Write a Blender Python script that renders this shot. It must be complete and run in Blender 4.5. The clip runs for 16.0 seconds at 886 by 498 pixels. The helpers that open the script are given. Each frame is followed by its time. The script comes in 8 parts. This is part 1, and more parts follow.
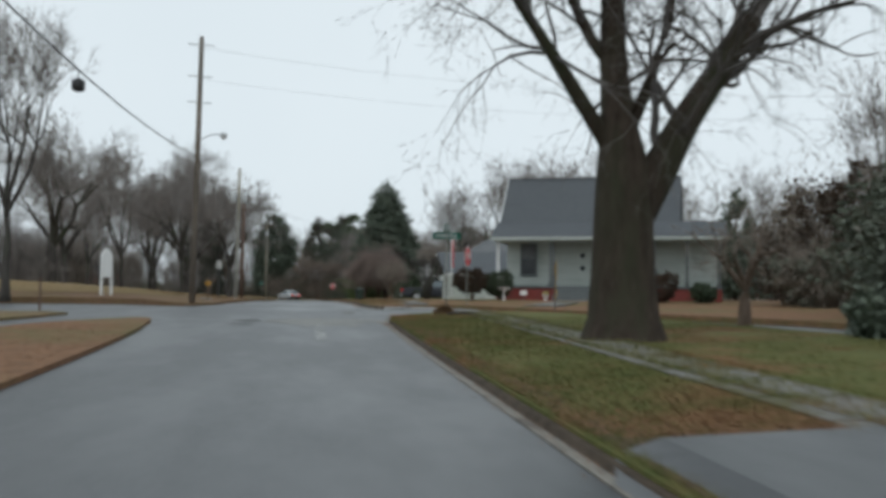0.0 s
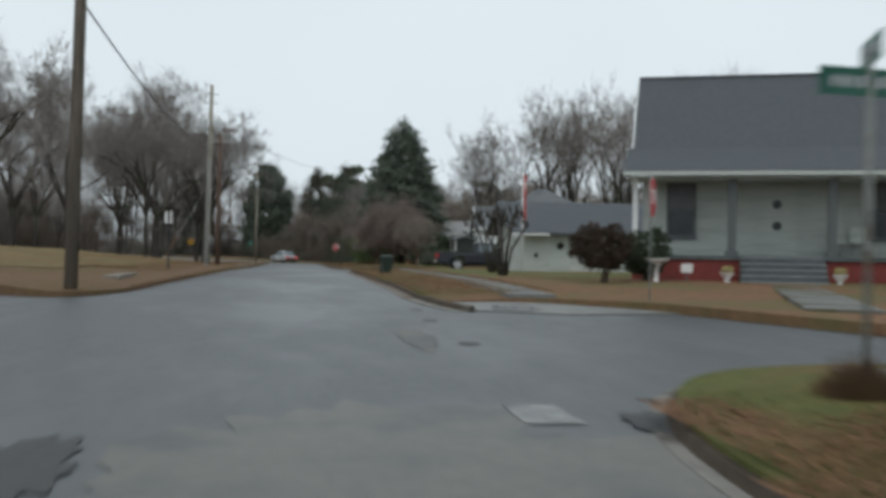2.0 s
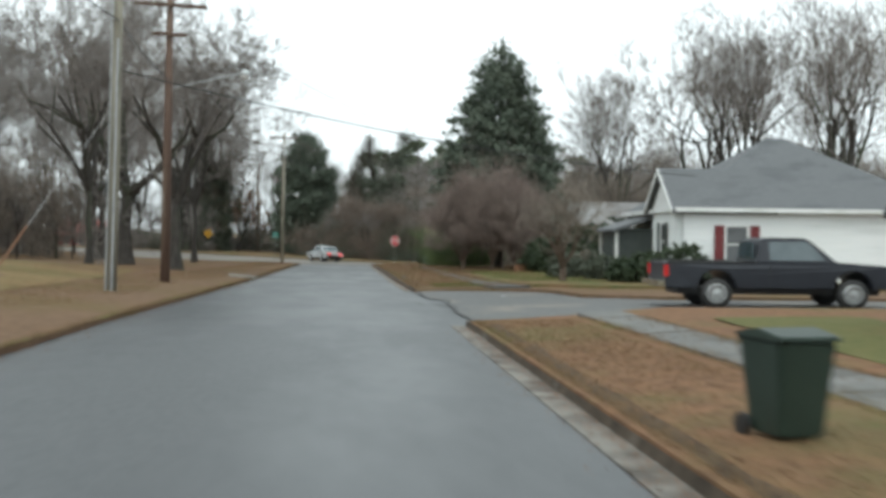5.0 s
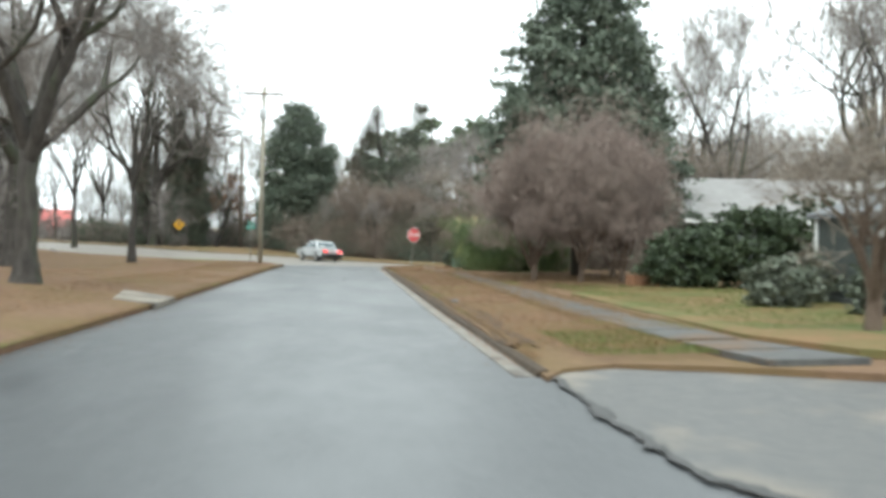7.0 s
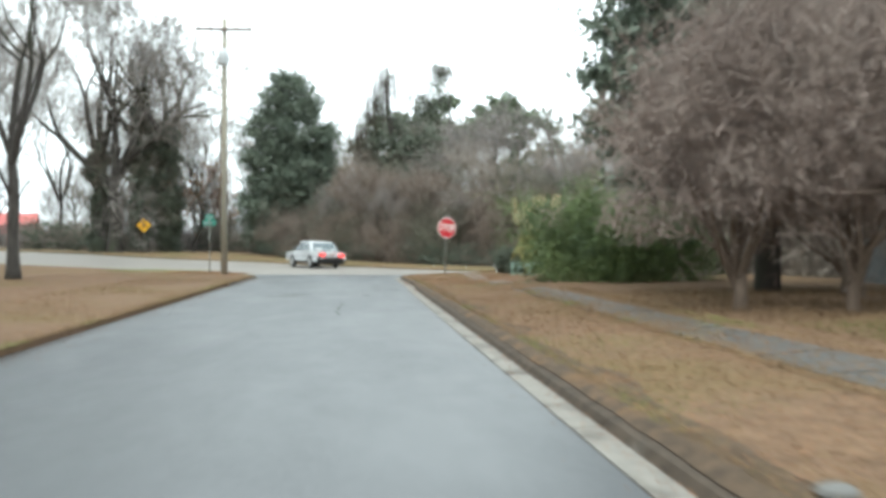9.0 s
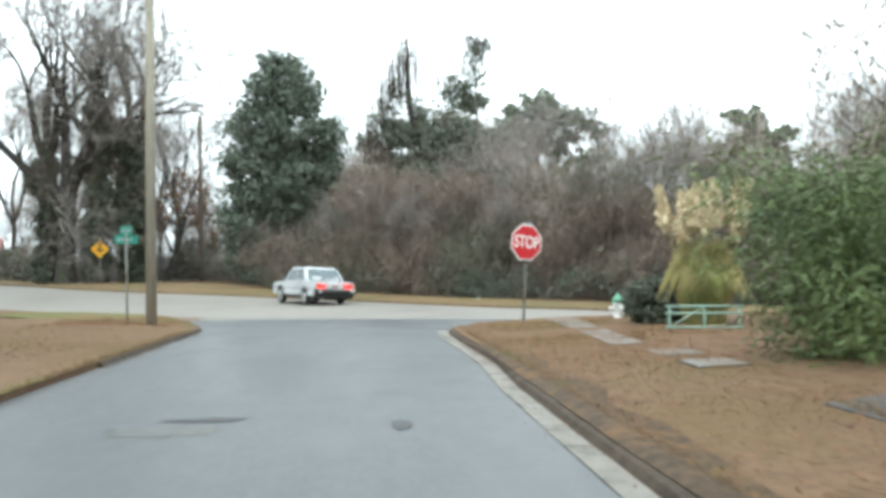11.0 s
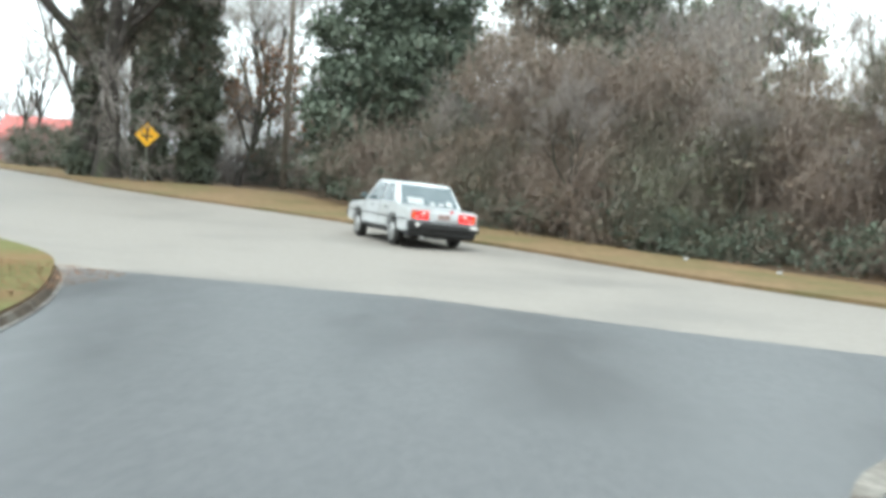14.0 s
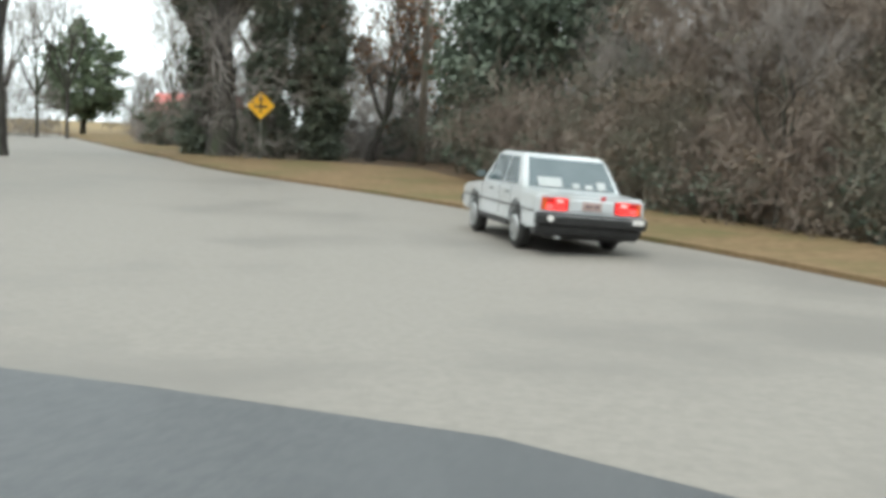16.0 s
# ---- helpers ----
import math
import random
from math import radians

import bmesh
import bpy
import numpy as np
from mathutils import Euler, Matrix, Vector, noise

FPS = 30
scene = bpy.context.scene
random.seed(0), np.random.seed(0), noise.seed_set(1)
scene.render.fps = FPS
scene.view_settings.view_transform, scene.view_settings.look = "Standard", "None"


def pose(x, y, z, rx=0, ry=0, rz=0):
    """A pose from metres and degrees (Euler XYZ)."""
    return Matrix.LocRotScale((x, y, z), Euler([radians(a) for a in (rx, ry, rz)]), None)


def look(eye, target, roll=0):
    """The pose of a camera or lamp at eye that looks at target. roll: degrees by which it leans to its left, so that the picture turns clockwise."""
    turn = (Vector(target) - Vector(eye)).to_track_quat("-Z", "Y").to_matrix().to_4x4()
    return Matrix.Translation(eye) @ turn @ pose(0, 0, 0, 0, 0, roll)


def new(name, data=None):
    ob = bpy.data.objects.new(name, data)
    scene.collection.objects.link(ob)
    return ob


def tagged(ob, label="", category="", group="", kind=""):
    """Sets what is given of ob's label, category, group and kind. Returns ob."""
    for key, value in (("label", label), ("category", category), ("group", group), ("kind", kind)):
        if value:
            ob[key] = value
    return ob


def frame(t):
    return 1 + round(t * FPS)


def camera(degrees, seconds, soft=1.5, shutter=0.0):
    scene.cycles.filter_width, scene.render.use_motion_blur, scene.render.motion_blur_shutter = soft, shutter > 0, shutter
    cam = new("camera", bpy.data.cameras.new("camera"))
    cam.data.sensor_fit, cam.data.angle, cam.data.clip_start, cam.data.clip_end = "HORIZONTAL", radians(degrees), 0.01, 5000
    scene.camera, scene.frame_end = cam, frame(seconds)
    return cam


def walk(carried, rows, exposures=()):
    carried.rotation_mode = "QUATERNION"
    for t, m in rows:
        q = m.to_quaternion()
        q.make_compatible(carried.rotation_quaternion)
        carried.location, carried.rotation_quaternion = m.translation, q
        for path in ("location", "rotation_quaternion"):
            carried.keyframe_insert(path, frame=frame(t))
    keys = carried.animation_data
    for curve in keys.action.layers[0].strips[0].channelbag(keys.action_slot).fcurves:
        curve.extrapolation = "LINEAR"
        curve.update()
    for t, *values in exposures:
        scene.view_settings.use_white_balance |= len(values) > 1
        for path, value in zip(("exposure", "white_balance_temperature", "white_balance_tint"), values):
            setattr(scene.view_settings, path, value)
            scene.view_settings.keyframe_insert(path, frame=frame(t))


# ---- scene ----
SOFT = 4.0
EXPOSURES = ((0.0, 0.22, 6250, 6), (1.5, 0.14, 6250, 6), (2.0, 0.2, 6250, 6), (2.5, 0.32, 6250, 6), (3.0, 0.20, 6250, 6), (5.5, 1.08, 6400, 3), (6.0, 1.28, 6400, 3), (6.6, 1.66, 6450, 3), (8.5, 1.82, 6350, 2), (11.0, 1.90, 6200, 2), (12.5, 2.12, 6150, 1), (14.0, 2.08, 6300, 2), (15.0, 1.76, 6500, 3), (16.0, 1.63, 6500, 3))
cam = camera(46.0, 16.0, soft=SOFT, shutter=0.4)
walk(cam, [
    (0.0, pose(0.000, -0.000, 1.728, 92.079, -0.423, -7.591)),
    (0.5, pose(0.056, 5.494, 1.779, 92.533, -2.155, -7.875)),
    (1.0, pose(0.130, 11.036, 1.834, 91.557, -2.169, -7.492)),
    (1.5, pose(0.038, 16.810, 1.866, 90.886, -1.663, -7.374)),
    (2.0, pose(0.054, 22.576, 1.984, 89.849, -0.835, -7.713)),
    (2.5, pose(0.118, 28.221, 2.088, 92.187, -0.465, -5.869)),
    (3.0, pose(0.252, 33.657, 2.224, 91.261, -1.850, -5.822)),
    (5.5, pose(0.568, 62.569, 2.109, 89.241, -0.473, -4.702)),
    (6.0, pose(0.507, 67.973, 2.027, 89.102, -0.468, -4.562)),
    (6.5, pose(0.485, 73.189, 1.956, 88.456, -1.538, -4.831)),
    (7.0, pose(0.495, 78.267, 1.908, 89.070, -1.187, -4.801)),
    (7.5, pose(0.573, 83.190, 1.868, 89.493, -1.619, -4.921)),
    (8.0, pose(0.591, 87.627, 1.747, 88.970, -1.048, -5.519)),
    (8.5, pose(0.599, 92.164, 1.623, 88.922, -0.387, -4.858)),
    (11.0, pose(0.452, 113.532, 1.455, 90.363, 0.802, -3.720)),
    (11.5, pose(0.351, 116.436, 1.364, 89.600, -0.141, -2.260)),
    (12.0, pose(0.428, 120.300, 1.308, 88.750, -2.411, -1.230)),
    (12.5, pose(0.288, 123.203, 1.284, 89.230, -1.132, -2.968)),
    (13.0, pose(0.172, 125.903, 1.240, 87.802, -1.639, -3.157)),
    (13.5, pose(0.097, 128.508, 1.231, 87.690, -3.388, 0.496)),
    (14.0, pose(0.238, 130.870, 1.256, 85.977, -4.041, 3.554)),
    (14.5, pose(0.322, 133.031, 1.266, 83.756, -2.189, 2.517)),
    (15.0, pose(0.342, 135.049, 1.269, 82.477, -1.868, 3.757)),
    (15.5, pose(0.298, 137.062, 1.270, 85.077, -1.814, 8.851)),
    (16.0, pose(0.219, 138.808, 1.275, 83.796, -2.424, 13.250)),
], exposures=EXPOSURES)

# ---- world and light: overcast winter day after rain ----
world = bpy.data.worlds.new("overcast_sky")
scene.world = world
world.use_nodes = True
wn, wl = world.node_tree.nodes, world.node_tree.links
wn.clear()
sky = wn.new("ShaderNodeTexSky")
sky.sky_type = "NISHITA"
sky.sun_disc = False
sky.sun_elevation = radians(38)
sky.sun_rotation = radians(200)
sky.air_density, sky.dust_density, sky.ozone_density = 1.0, 4.0, 1.0
hsv = wn.new("ShaderNodeHueSaturation")
hsv.inputs["Saturation"].default_value = 0.12
hsv.inputs["Value"].default_value = 0.055
cloud = wn.new("ShaderNodeTexNoise")
cloud.inputs["Scale"].default_value = 1.6
cloud.inputs["Detail"].default_value = 5.0
ramp = wn.new("ShaderNodeValToRGB")
ramp.color_ramp.elements[0].position, ramp.color_ramp.elements[1].position = 0.3, 0.75
ramp.color_ramp.elements[0].color = (0.70, 0.755, 0.80, 1)
ramp.color_ramp.elements[1].color = (0.80, 0.845, 0.875, 1)
veil = wn.new("ShaderNodeMixRGB")
veil.inputs[0].default_value = 0.82
back = wn.new("ShaderNodeBackground")
back.inputs["Strength"].default_value = 1.0
wout = wn.new("ShaderNodeOutputWorld")
coord = wn.new("ShaderNodeTexCoord")
wl.new(coord.outputs["Generated"], cloud.inputs["Vector"])
wl.new(cloud.outputs["Fac"], ramp.inputs["Fac"])
wl.new(sky.outputs[0], hsv.inputs["Color"])
wl.new(hsv.outputs[0], veil.inputs[1])
wl.new(ramp.outputs[0], veil.inputs[2])
wl.new(veil.outputs[0], back.inputs["Color"])
wl.new(back.outputs[0], wout.inputs["Surface"])
sun_data = bpy.data.lights.new("sun", "SUN")
sun_data.energy, sun_data.angle, sun_data.color = 0.55, radians(25), (1.0, 0.97, 0.93)
sun = new("sun", sun_data)
sun.matrix_world = look((0, 0, 60), (14, 30, 0))


# ---- materials ----
def material(name, c1, c2, scale=3.0, c3=None, scale3=0.4, rough=0.8, bump=0.15, bump_scale=40.0, metal=0.0, island=0.0,
             thing=0.0, spec=0.5, lo=0.35, hi=0.65, lo3=0.5, hi3=0.65, rough2=None, coat=0.0, stretch=None):
    m = bpy.data.materials.new(name)
    m.use_nodes = True
    n, l = m.node_tree.nodes, m.node_tree.links
    p = n["Principled BSDF"]
    geo = n.new("ShaderNodeNewGeometry")
    vec = geo.outputs["Position"]
    if stretch:
        sc = n.new("ShaderNodeVectorMath")
        sc.operation = "MULTIPLY"
        sc.inputs[1].default_value = stretch
        l.new(vec, sc.inputs[0])
        vec = sc.outputs[0]

    def noise_of(s, detail=6.0):
        t = n.new("ShaderNodeTexNoise")
        t.inputs["Scale"].default_value = s
        t.inputs["Detail"].default_value = detail
        t.inputs["Roughness"].default_value = 0.65
        l.new(vec, t.inputs["Vector"])
        return t.outputs["Fac"]

    def ramp_of(fac, a, b):
        r = n.new("ShaderNodeMapRange")
        r.inputs[1].default_value, r.inputs[2].default_value = a, b
        l.new(fac, r.inputs[0])
        return r.outputs[0]

    def mixed(fac, a, b):
        x = n.new("ShaderNodeMixRGB")
        l.new(fac, x.inputs[0])
        for sock, v in ((x.inputs[1], a), (x.inputs[2], b)):
            if isinstance(v, tuple):
                sock.default_value = (*v, 1)
            else:
                l.new(v, sock)
        return x.outputs[0]

    base_fac = ramp_of(noise_of(scale), lo, hi)
    col = mixed(base_fac, c1, c2)
    wide = None
    if c3:
        wide = ramp_of(noise_of(scale3, 4.0), lo3, hi3)
        col = mixed(wide, col, c3)
    if island or thing:
        if island:
            rnd, amount = geo.outputs["Random Per Island"], island
        else:
            rnd, amount = n.new("ShaderNodeObjectInfo").outputs["Random"], thing
        r = n.new("ShaderNodeMapRange")
        r.inputs[3].default_value, r.inputs[4].default_value = 1 - amount, 1 + amount
        l.new(rnd, r.inputs[0])
        h = n.new("ShaderNodeHueSaturation")
        l.new(r.outputs[0], h.inputs["Value"])
        l.new(col, h.inputs["Color"])
        col = h.outputs[0]
    l.new(col, p.inputs["Base Color"])
    p.inputs["Roughness"].default_value = rough
    if rough2 is not None:
        r = n.new("ShaderNodeMapRange")
        r.inputs[3].default_value, r.inputs[4].default_value = rough, rough2
        l.new(wide if wide is not None else base_fac, r.inputs[0])
        l.new(r.outputs[0], p.inputs["Roughness"])
    p.inputs["Metallic"].default_value = metal
    p.inputs["Specular IOR Level"].default_value = spec
    p.inputs["Coat Weight"].default_value = coat
    p.inputs["Coat Roughness"].default_value = 0.08
    if bump:
        b = n.new("ShaderNodeBump")
        b.inputs["Strength"].default_value = bump
        b.inputs["Distance"].default_value = 0.02
        l.new(noise_of(bump_scale, 3.0), b.inputs["Height"])
        l.new(b.outputs[0], p.inputs["Normal"])
    return m


def glow(name, color, strength, base=(0.5, 0.02, 0.02)):
    m = bpy.data.materials.new(name)
    m.use_nodes = True
    p = m.node_tree.nodes["Principled BSDF"]
    p.inputs["Base Color"].default_value = (*base, 1)
    p.inputs["Emission Color"].default_value = (*color, 1)
    p.inputs["Emission Strength"].default_value = strength
    p.inputs["Roughness"].default_value = 0.15
    return m


M = {}
M["asphalt"] = material("wet_asphalt", (0.050, 0.054, 0.058), (0.075, 0.079, 0.082), 14, (0.046, 0.050, 0.054), 0.35, 0.50, 0.05, 120, rough2=0.37,
                        stretch=(1.0, 0.35, 1.0), lo3=0.42, hi3=0.62)
M["old_asphalt"] = material("worn_pale_asphalt", (0.182, 0.165, 0.146), (0.214, 0.195, 0.172), 10, (0.158, 0.144, 0.128), 0.3, 0.72, 0.09, 110, rough2=0.64)
M["worn_patch"] = material("worn_asphalt_patch", (0.098, 0.094, 0.083), (0.132, 0.125, 0.108), 8, (0.062, 0.066, 0.069), 0.7, 0.5, 0.25, 70)
M["pine_pale"] = material("pale_pine_needles", (0.07, 0.10, 0.055), (0.12, 0.15, 0.085), 1.0, rough=0.62, bump=0, island=0.24, spec=0.5)
M["patch"] = material("asphalt_patch", (0.065, 0.066, 0.066), (0.10, 0.098, 0.093), 6, (0.185, 0.160, 0.128), 0.42, 0.6, 0.3, 60)
M["asphalt_hole"] = material("dark_broken_asphalt", (0.024, 0.024, 0.024), (0.046, 0.045, 0.043), 12, rough=0.6, bump=0.4, bump_scale=50)
M["puddle"] = material("shallow_rain_water", (0.045, 0.048, 0.050), (0.060, 0.063, 0.065), 3, rough=0.22, bump=0.02, bump_scale=20)
M["garage_white"] = material("dull_white_painted_siding", (0.50, 0.52, 0.48), (0.58, 0.60, 0.56), 2, (0.42, 0.44, 0.40), 0.6, 0.7, 0.15, 25, stretch=(0.5, 0.5, 5))
M["bin_green"] = material("dark_green_bin_plastic", (0.014, 0.028, 0.020), (0.022, 0.038, 0.028), 3, rough=0.5, bump=0.05)
M["tar"] = material("old_tar_streak", (0.030, 0.032, 0.034), (0.045, 0.047, 0.050), 8, rough=0.5, bump=0.1, bump_scale=40)
M["apron"] = material("worn_smooth_concrete", (0.125, 0.123, 0.113), (0.165, 0.16, 0.145), 4, (0.10, 0.10, 0.092), 0.8, 0.5, 0.2, 50)
M["concrete"] = material("damp_concrete", (0.123, 0.122, 0.115), (0.174, 0.170, 0.160), 6, (0.081, 0.078, 0.068), 0.9, 0.65, 0.2, 60, thing=0.12, spec=0.25)
M["gutter"] = material("gutter_concrete", (0.13, 0.124, 0.113), (0.195, 0.183, 0.165), 5, (0.070, 0.056, 0.044), 1.7, 0.7, 0.3, 50, lo3=0.44, hi3=0.58)
M["sand"] = material("sandy_concrete", (0.17, 0.150, 0.12), (0.235, 0.205, 0.165), 3, (0.10, 0.092, 0.08), 1.4, 0.75, 0.2, 60)
M["soil"] = material("dark_wet_soil", (0.052, 0.038, 0.027), (0.105, 0.074, 0.049), 6, (0.14, 0.085, 0.045), 1.5, 0.8, 0.6, 30, spec=0.1)
M["lawn_green"] = material("winter_lawn", (0.066, 0.086, 0.025), (0.135, 0.122, 0.044), 5.0, (0.17, 0.098, 0.05), 0.4, 0.95, 0.5, 24, lo=0.3, hi=0.7, lo3=0.51, hi3=0.66, spec=0.15)
M["lawn_lush"] = material("greener_lawn", (0.070, 0.088, 0.030), (0.125, 0.125, 0.048), 4.5, (0.18, 0.115, 0.06), 0.5, 0.95, 0.5, 24, lo=0.3, hi=0.7, lo3=0.40, hi3=0.60, spec=0.15)
M["sunk_walk"] = material("sunken_wet_walk", (0.120, 0.112, 0.100), (0.165, 0.155, 0.140), 4, (0.13, 0.092, 0.058), 1.1, 0.5, 0.3, 40, lo3=0.47, hi3=0.58, spec=0.4)
M["overgrown_walk"] = material("overgrown_concrete_walk", (0.140, 0.137, 0.126), (0.185, 0.180, 0.166), 6, (0.082, 0.078, 0.034), 0.55, 0.7, 0.4, 40, lo3=0.49, hi3=0.60, spec=0.25)
M["old_walk"] = material("leaf_stained_walk", (0.062, 0.063, 0.062), (0.098, 0.098, 0.094), 5, (0.110, 0.070, 0.042), 0.7, 0.65, 0.3, 50, lo3=0.5, hi3=0.66, spec=0.25)
M["gutter_pale"] = material("pale_gutter_concrete", (0.156, 0.144, 0.125), (0.211, 0.195, 0.168), 5, (0.066, 0.053, 0.041), 1.5, 0.7, 0.3, 50, lo3=0.5, hi3=0.62)
M["lawn_brown"] = material("leaf_strewn_lawn", (0.115, 0.068, 0.042), (0.245, 0.135, 0.075), 5.0, (0.125, 0.112, 0.050), 0.3, 0.95, 0.5, 24, lo=0.3, hi=0.7, lo3=0.46, hi3=0.66, spec=0.15)
M["lawn_straw"] = material("pale_straw_grass", (0.122, 0.084, 0.046), (0.218, 0.150, 0.084), 4.5, (0.118, 0.104, 0.048), 0.35, 0.95, 0.5, 24, lo=0.3, hi=0.7, lo3=0.46, hi3=0.66, spec=0.15)
M["lawn_tan"] = material("dormant_lawn", (0.110, 0.070, 0.044), (0.190, 0.120, 0.074), 4.5, (0.130, 0.092, 0.043), 0.24, 0.95, 0.5, 24, lo=0.3, hi=0.7, lo3=0.46, hi3=0.68, spec=0.15)
M["lawn_gold"] = material("golden_dormant_lawn", (0.135, 0.092, 0.044), (0.235, 0.165, 0.082), 4.0, (0.130, 0.112, 0.048), 0.28, 0.95, 0.5, 24, lo=0.3, hi=0.7, lo3=0.45, hi3=0.65, spec=0.15)
M["lawn_mixed"] = material("half_green_lawn", (0.085, 0.098, 0.034), (0.150, 0.132, 0.055), 4.5, (0.160, 0.100, 0.050), 0.33, 0.95, 0.5, 24, lo=0.3, hi=0.7, lo3=0.52, hi3=0.66, spec=0.15)
M["kerb_dirty"] = material("earth_stained_kerb", (0.040, 0.031, 0.023), (0.088, 0.067, 0.049), 5, (0.14, 0.125, 0.105), 1.1, 0.9, 0.6, 30, lo3=0.58, hi3=0.68, spec=0.2)
M["ground"] = material("dormant_field", (0.17, 0.125, 0.07), (0.24, 0.17, 0.09), 0.5, (0.12, 0.11, 0.06), 0.04, 0.95, 0.3, 8, spec=0.1)
M["blade"] = material("dry_grass_blades", (0.208, 0.136, 0.078), (0.172, 0.118, 0.064), 0.9, (0.16, 0.16, 0.06), 0.3, 0.95, 0, island=0.15, spec=0.2)
M["near_blade"] = material("damp_lawn_blades", (0.085, 0.105, 0.034), (0.155, 0.135, 0.056), 1.4, (0.18, 0.108, 0.054), 0.4, 0.95, 0, island=0.3, spec=0.15, lo3=0.52, hi3=0.66)
M["green_blade"] = material("green_grass_blades", (0.075, 0.11, 0.03), (0.11, 0.13, 0.045), 0.9, (0.16, 0.11, 0.05), 0.3, 0.9, 0, island=0.2, spec=0.1)
M["dead_grass"] = material("dead_brown_grass", (0.11, 0.070, 0.042), (0.19, 0.125, 0.07), 3, rough=0.95, bump=0, island=0.3, spec=0.15)
M["leaf_litter"] = material("fallen_leaves", (0.226, 0.122, 0.067), (0.175, 0.095, 0.055), 2, rough=0.9, bump=0, island=0.25, spec=0.2)
M["bark"] = material("wet_grey_bark", (0.041, 0.036, 0.032), (0.078, 0.070, 0.063), 7, (0.058, 0.067, 0.043), 0.8, 0.85, 0.9, 18, stretch=(1, 1, 0.25), spec=0.25)
M["bark_wet"] = material("dark_rain_soaked_bark", (0.030, 0.023, 0.018), (0.062, 0.048, 0.037), 7, (0.040, 0.042, 0.026), 0.8, 0.85, 0.9, 18, stretch=(1, 1, 0.25), spec=0.12)
M["twig_dark"] = material("dark_wet_twigs", (0.060, 0.052, 0.048), (0.10, 0.088, 0.08), 0.9, rough=0.55, bump=0, island=0.2)
M["bark_brown"] = material("brown_bark", (0.085, 0.060, 0.045), (0.14, 0.105, 0.08), 7, rough=0.9, bump=0.5, bump_scale=20, stretch=(1, 1, 0.3), spec=0.25)
# tone lifted so far woods look hazed; nearer bare trees share it
M["twig_grey"] = material("bare_haze_grey_twigs", (0.155, 0.136, 0.122), (0.218, 0.193, 0.175), 0.7, rough=0.55, bump=0, island=0.15, spec=0.5)
M["twig_red"] = material("bare_reddish_twigs", (0.190, 0.142, 0.120), (0.240, 0.188, 0.160), 0.9, rough=0.55, bump=0, island=0.12, spec=0.5)
M["twig_brown"] = material("bare_brown_twigs", (0.176, 0.145, 0.116), (0.236, 0.198, 0.160), 0.9, rough=0.55, bump=0, island=0.14, spec=0.5)
M["dry_leaf"] = material("dead_vine_leaves", (0.118, 0.088, 0.064), (0.168, 0.126, 0.092), 0.45, (0.085, 0.100, 0.060), 0.22, 0.6, 0, island=0.16, spec=0.45)
M["vine_twig"] = material("dead_vine_stems", (0.148, 0.113, 0.090), (0.190, 0.148, 0.118), 0.35, (0.092, 0.096, 0.066), 0.16, 0.6, 0, island=0.12, spec=0.45)
M["ever_dark"] = material("dark_evergreen_leaves", (0.070, 0.093, 0.067), (0.108, 0.130, 0.093), 0.8, rough=0.62, bump=0, island=0.24, spec=0.5)
M["ivy"] = material("ivy_leaves", (0.071, 0.086, 0.062), (0.106, 0.120, 0.083), 0.8, (0.149, 0.124, 0.098), 0.35, 0.62, 0, island=0.24, spec=0.5, lo3=0.52)
M["hedge_green"] = material("hedge_leaves", (0.026, 0.043, 0.019), (0.046, 0.066, 0.030), 1.1, rough=0.62, bump=0, island=0.24, spec=0.5)
M["bamboo_green"] = material("bright_green_leaves", (0.081, 0.120, 0.037), (0.124, 0.168, 0.058), 0.9, (0.050, 0.084, 0.031), 0.6, 0.62, 0, island=0.24, spec=0.5)
M["bush_brown"] = material("bronze_bush_leaves", (0.048, 0.034, 0.025), (0.078, 0.054, 0.038), 2, rough=0.8, bump=0, island=0.24, spec=0.2)
M["plume"] = material("pampas_plumes", (0.52, 0.43, 0.27), (0.64, 0.55, 0.37), 3, rough=0.9, bump=0, island=0.2)
M["pampas_leaf"] = material("pampas_blades", (0.33, 0.29, 0.11), (0.42, 0.36, 0.16), 3, (0.20, 0.22, 0.07), 1.0, 0.85, 0, island=0.3)
M["pole"] = material("weathered_pole_wood", (0.125, 0.102, 0.080), (0.195, 0.162, 0.128), 4, (0.075, 0.060, 0.046), 0.6, 0.85, 0.6, 25, stretch=(6, 6, 0.4))
M["pole_brown"] = material("creosoted_pole_wood", (0.085, 0.05, 0.035), (0.13, 0.08, 0.06), 4, (0.17, 0.12, 0.09), 0.6, 0.85, 0.6, 25, stretch=(6, 6, 0.4))
M["pole_pale"] = material("pale_pole_wood", (0.26, 0.238, 0.185), (0.34, 0.312, 0.25), 4, (0.17, 0.155, 0.12), 0.6, 0.8, 0.4, 25, stretch=(6, 6, 0.4))
M["galv"] = material("galvanised_steel", (0.33, 0.34, 0.35), (0.45, 0.46, 0.46), 9, rough=0.5, metal=0.6, bump=0.1)
M["post"] = material("dull_sign_post", (0.17, 0.18, 0.165), (0.24, 0.245, 0.22), 9, (0.14, 0.11, 0.08), 3, rough=0.6, metal=0.4, bump=0.2)
M["dark_metal"] = material("dark_metal", (0.03, 0.03, 0.032), (0.05, 0.05, 0.052), 8, rough=0.5, metal=0.3, bump=0.1)
M["wire"] = material("black_cable", (0.02, 0.02, 0.022), (0.03, 0.03, 0.032), 3, rough=0.6, bump=0)
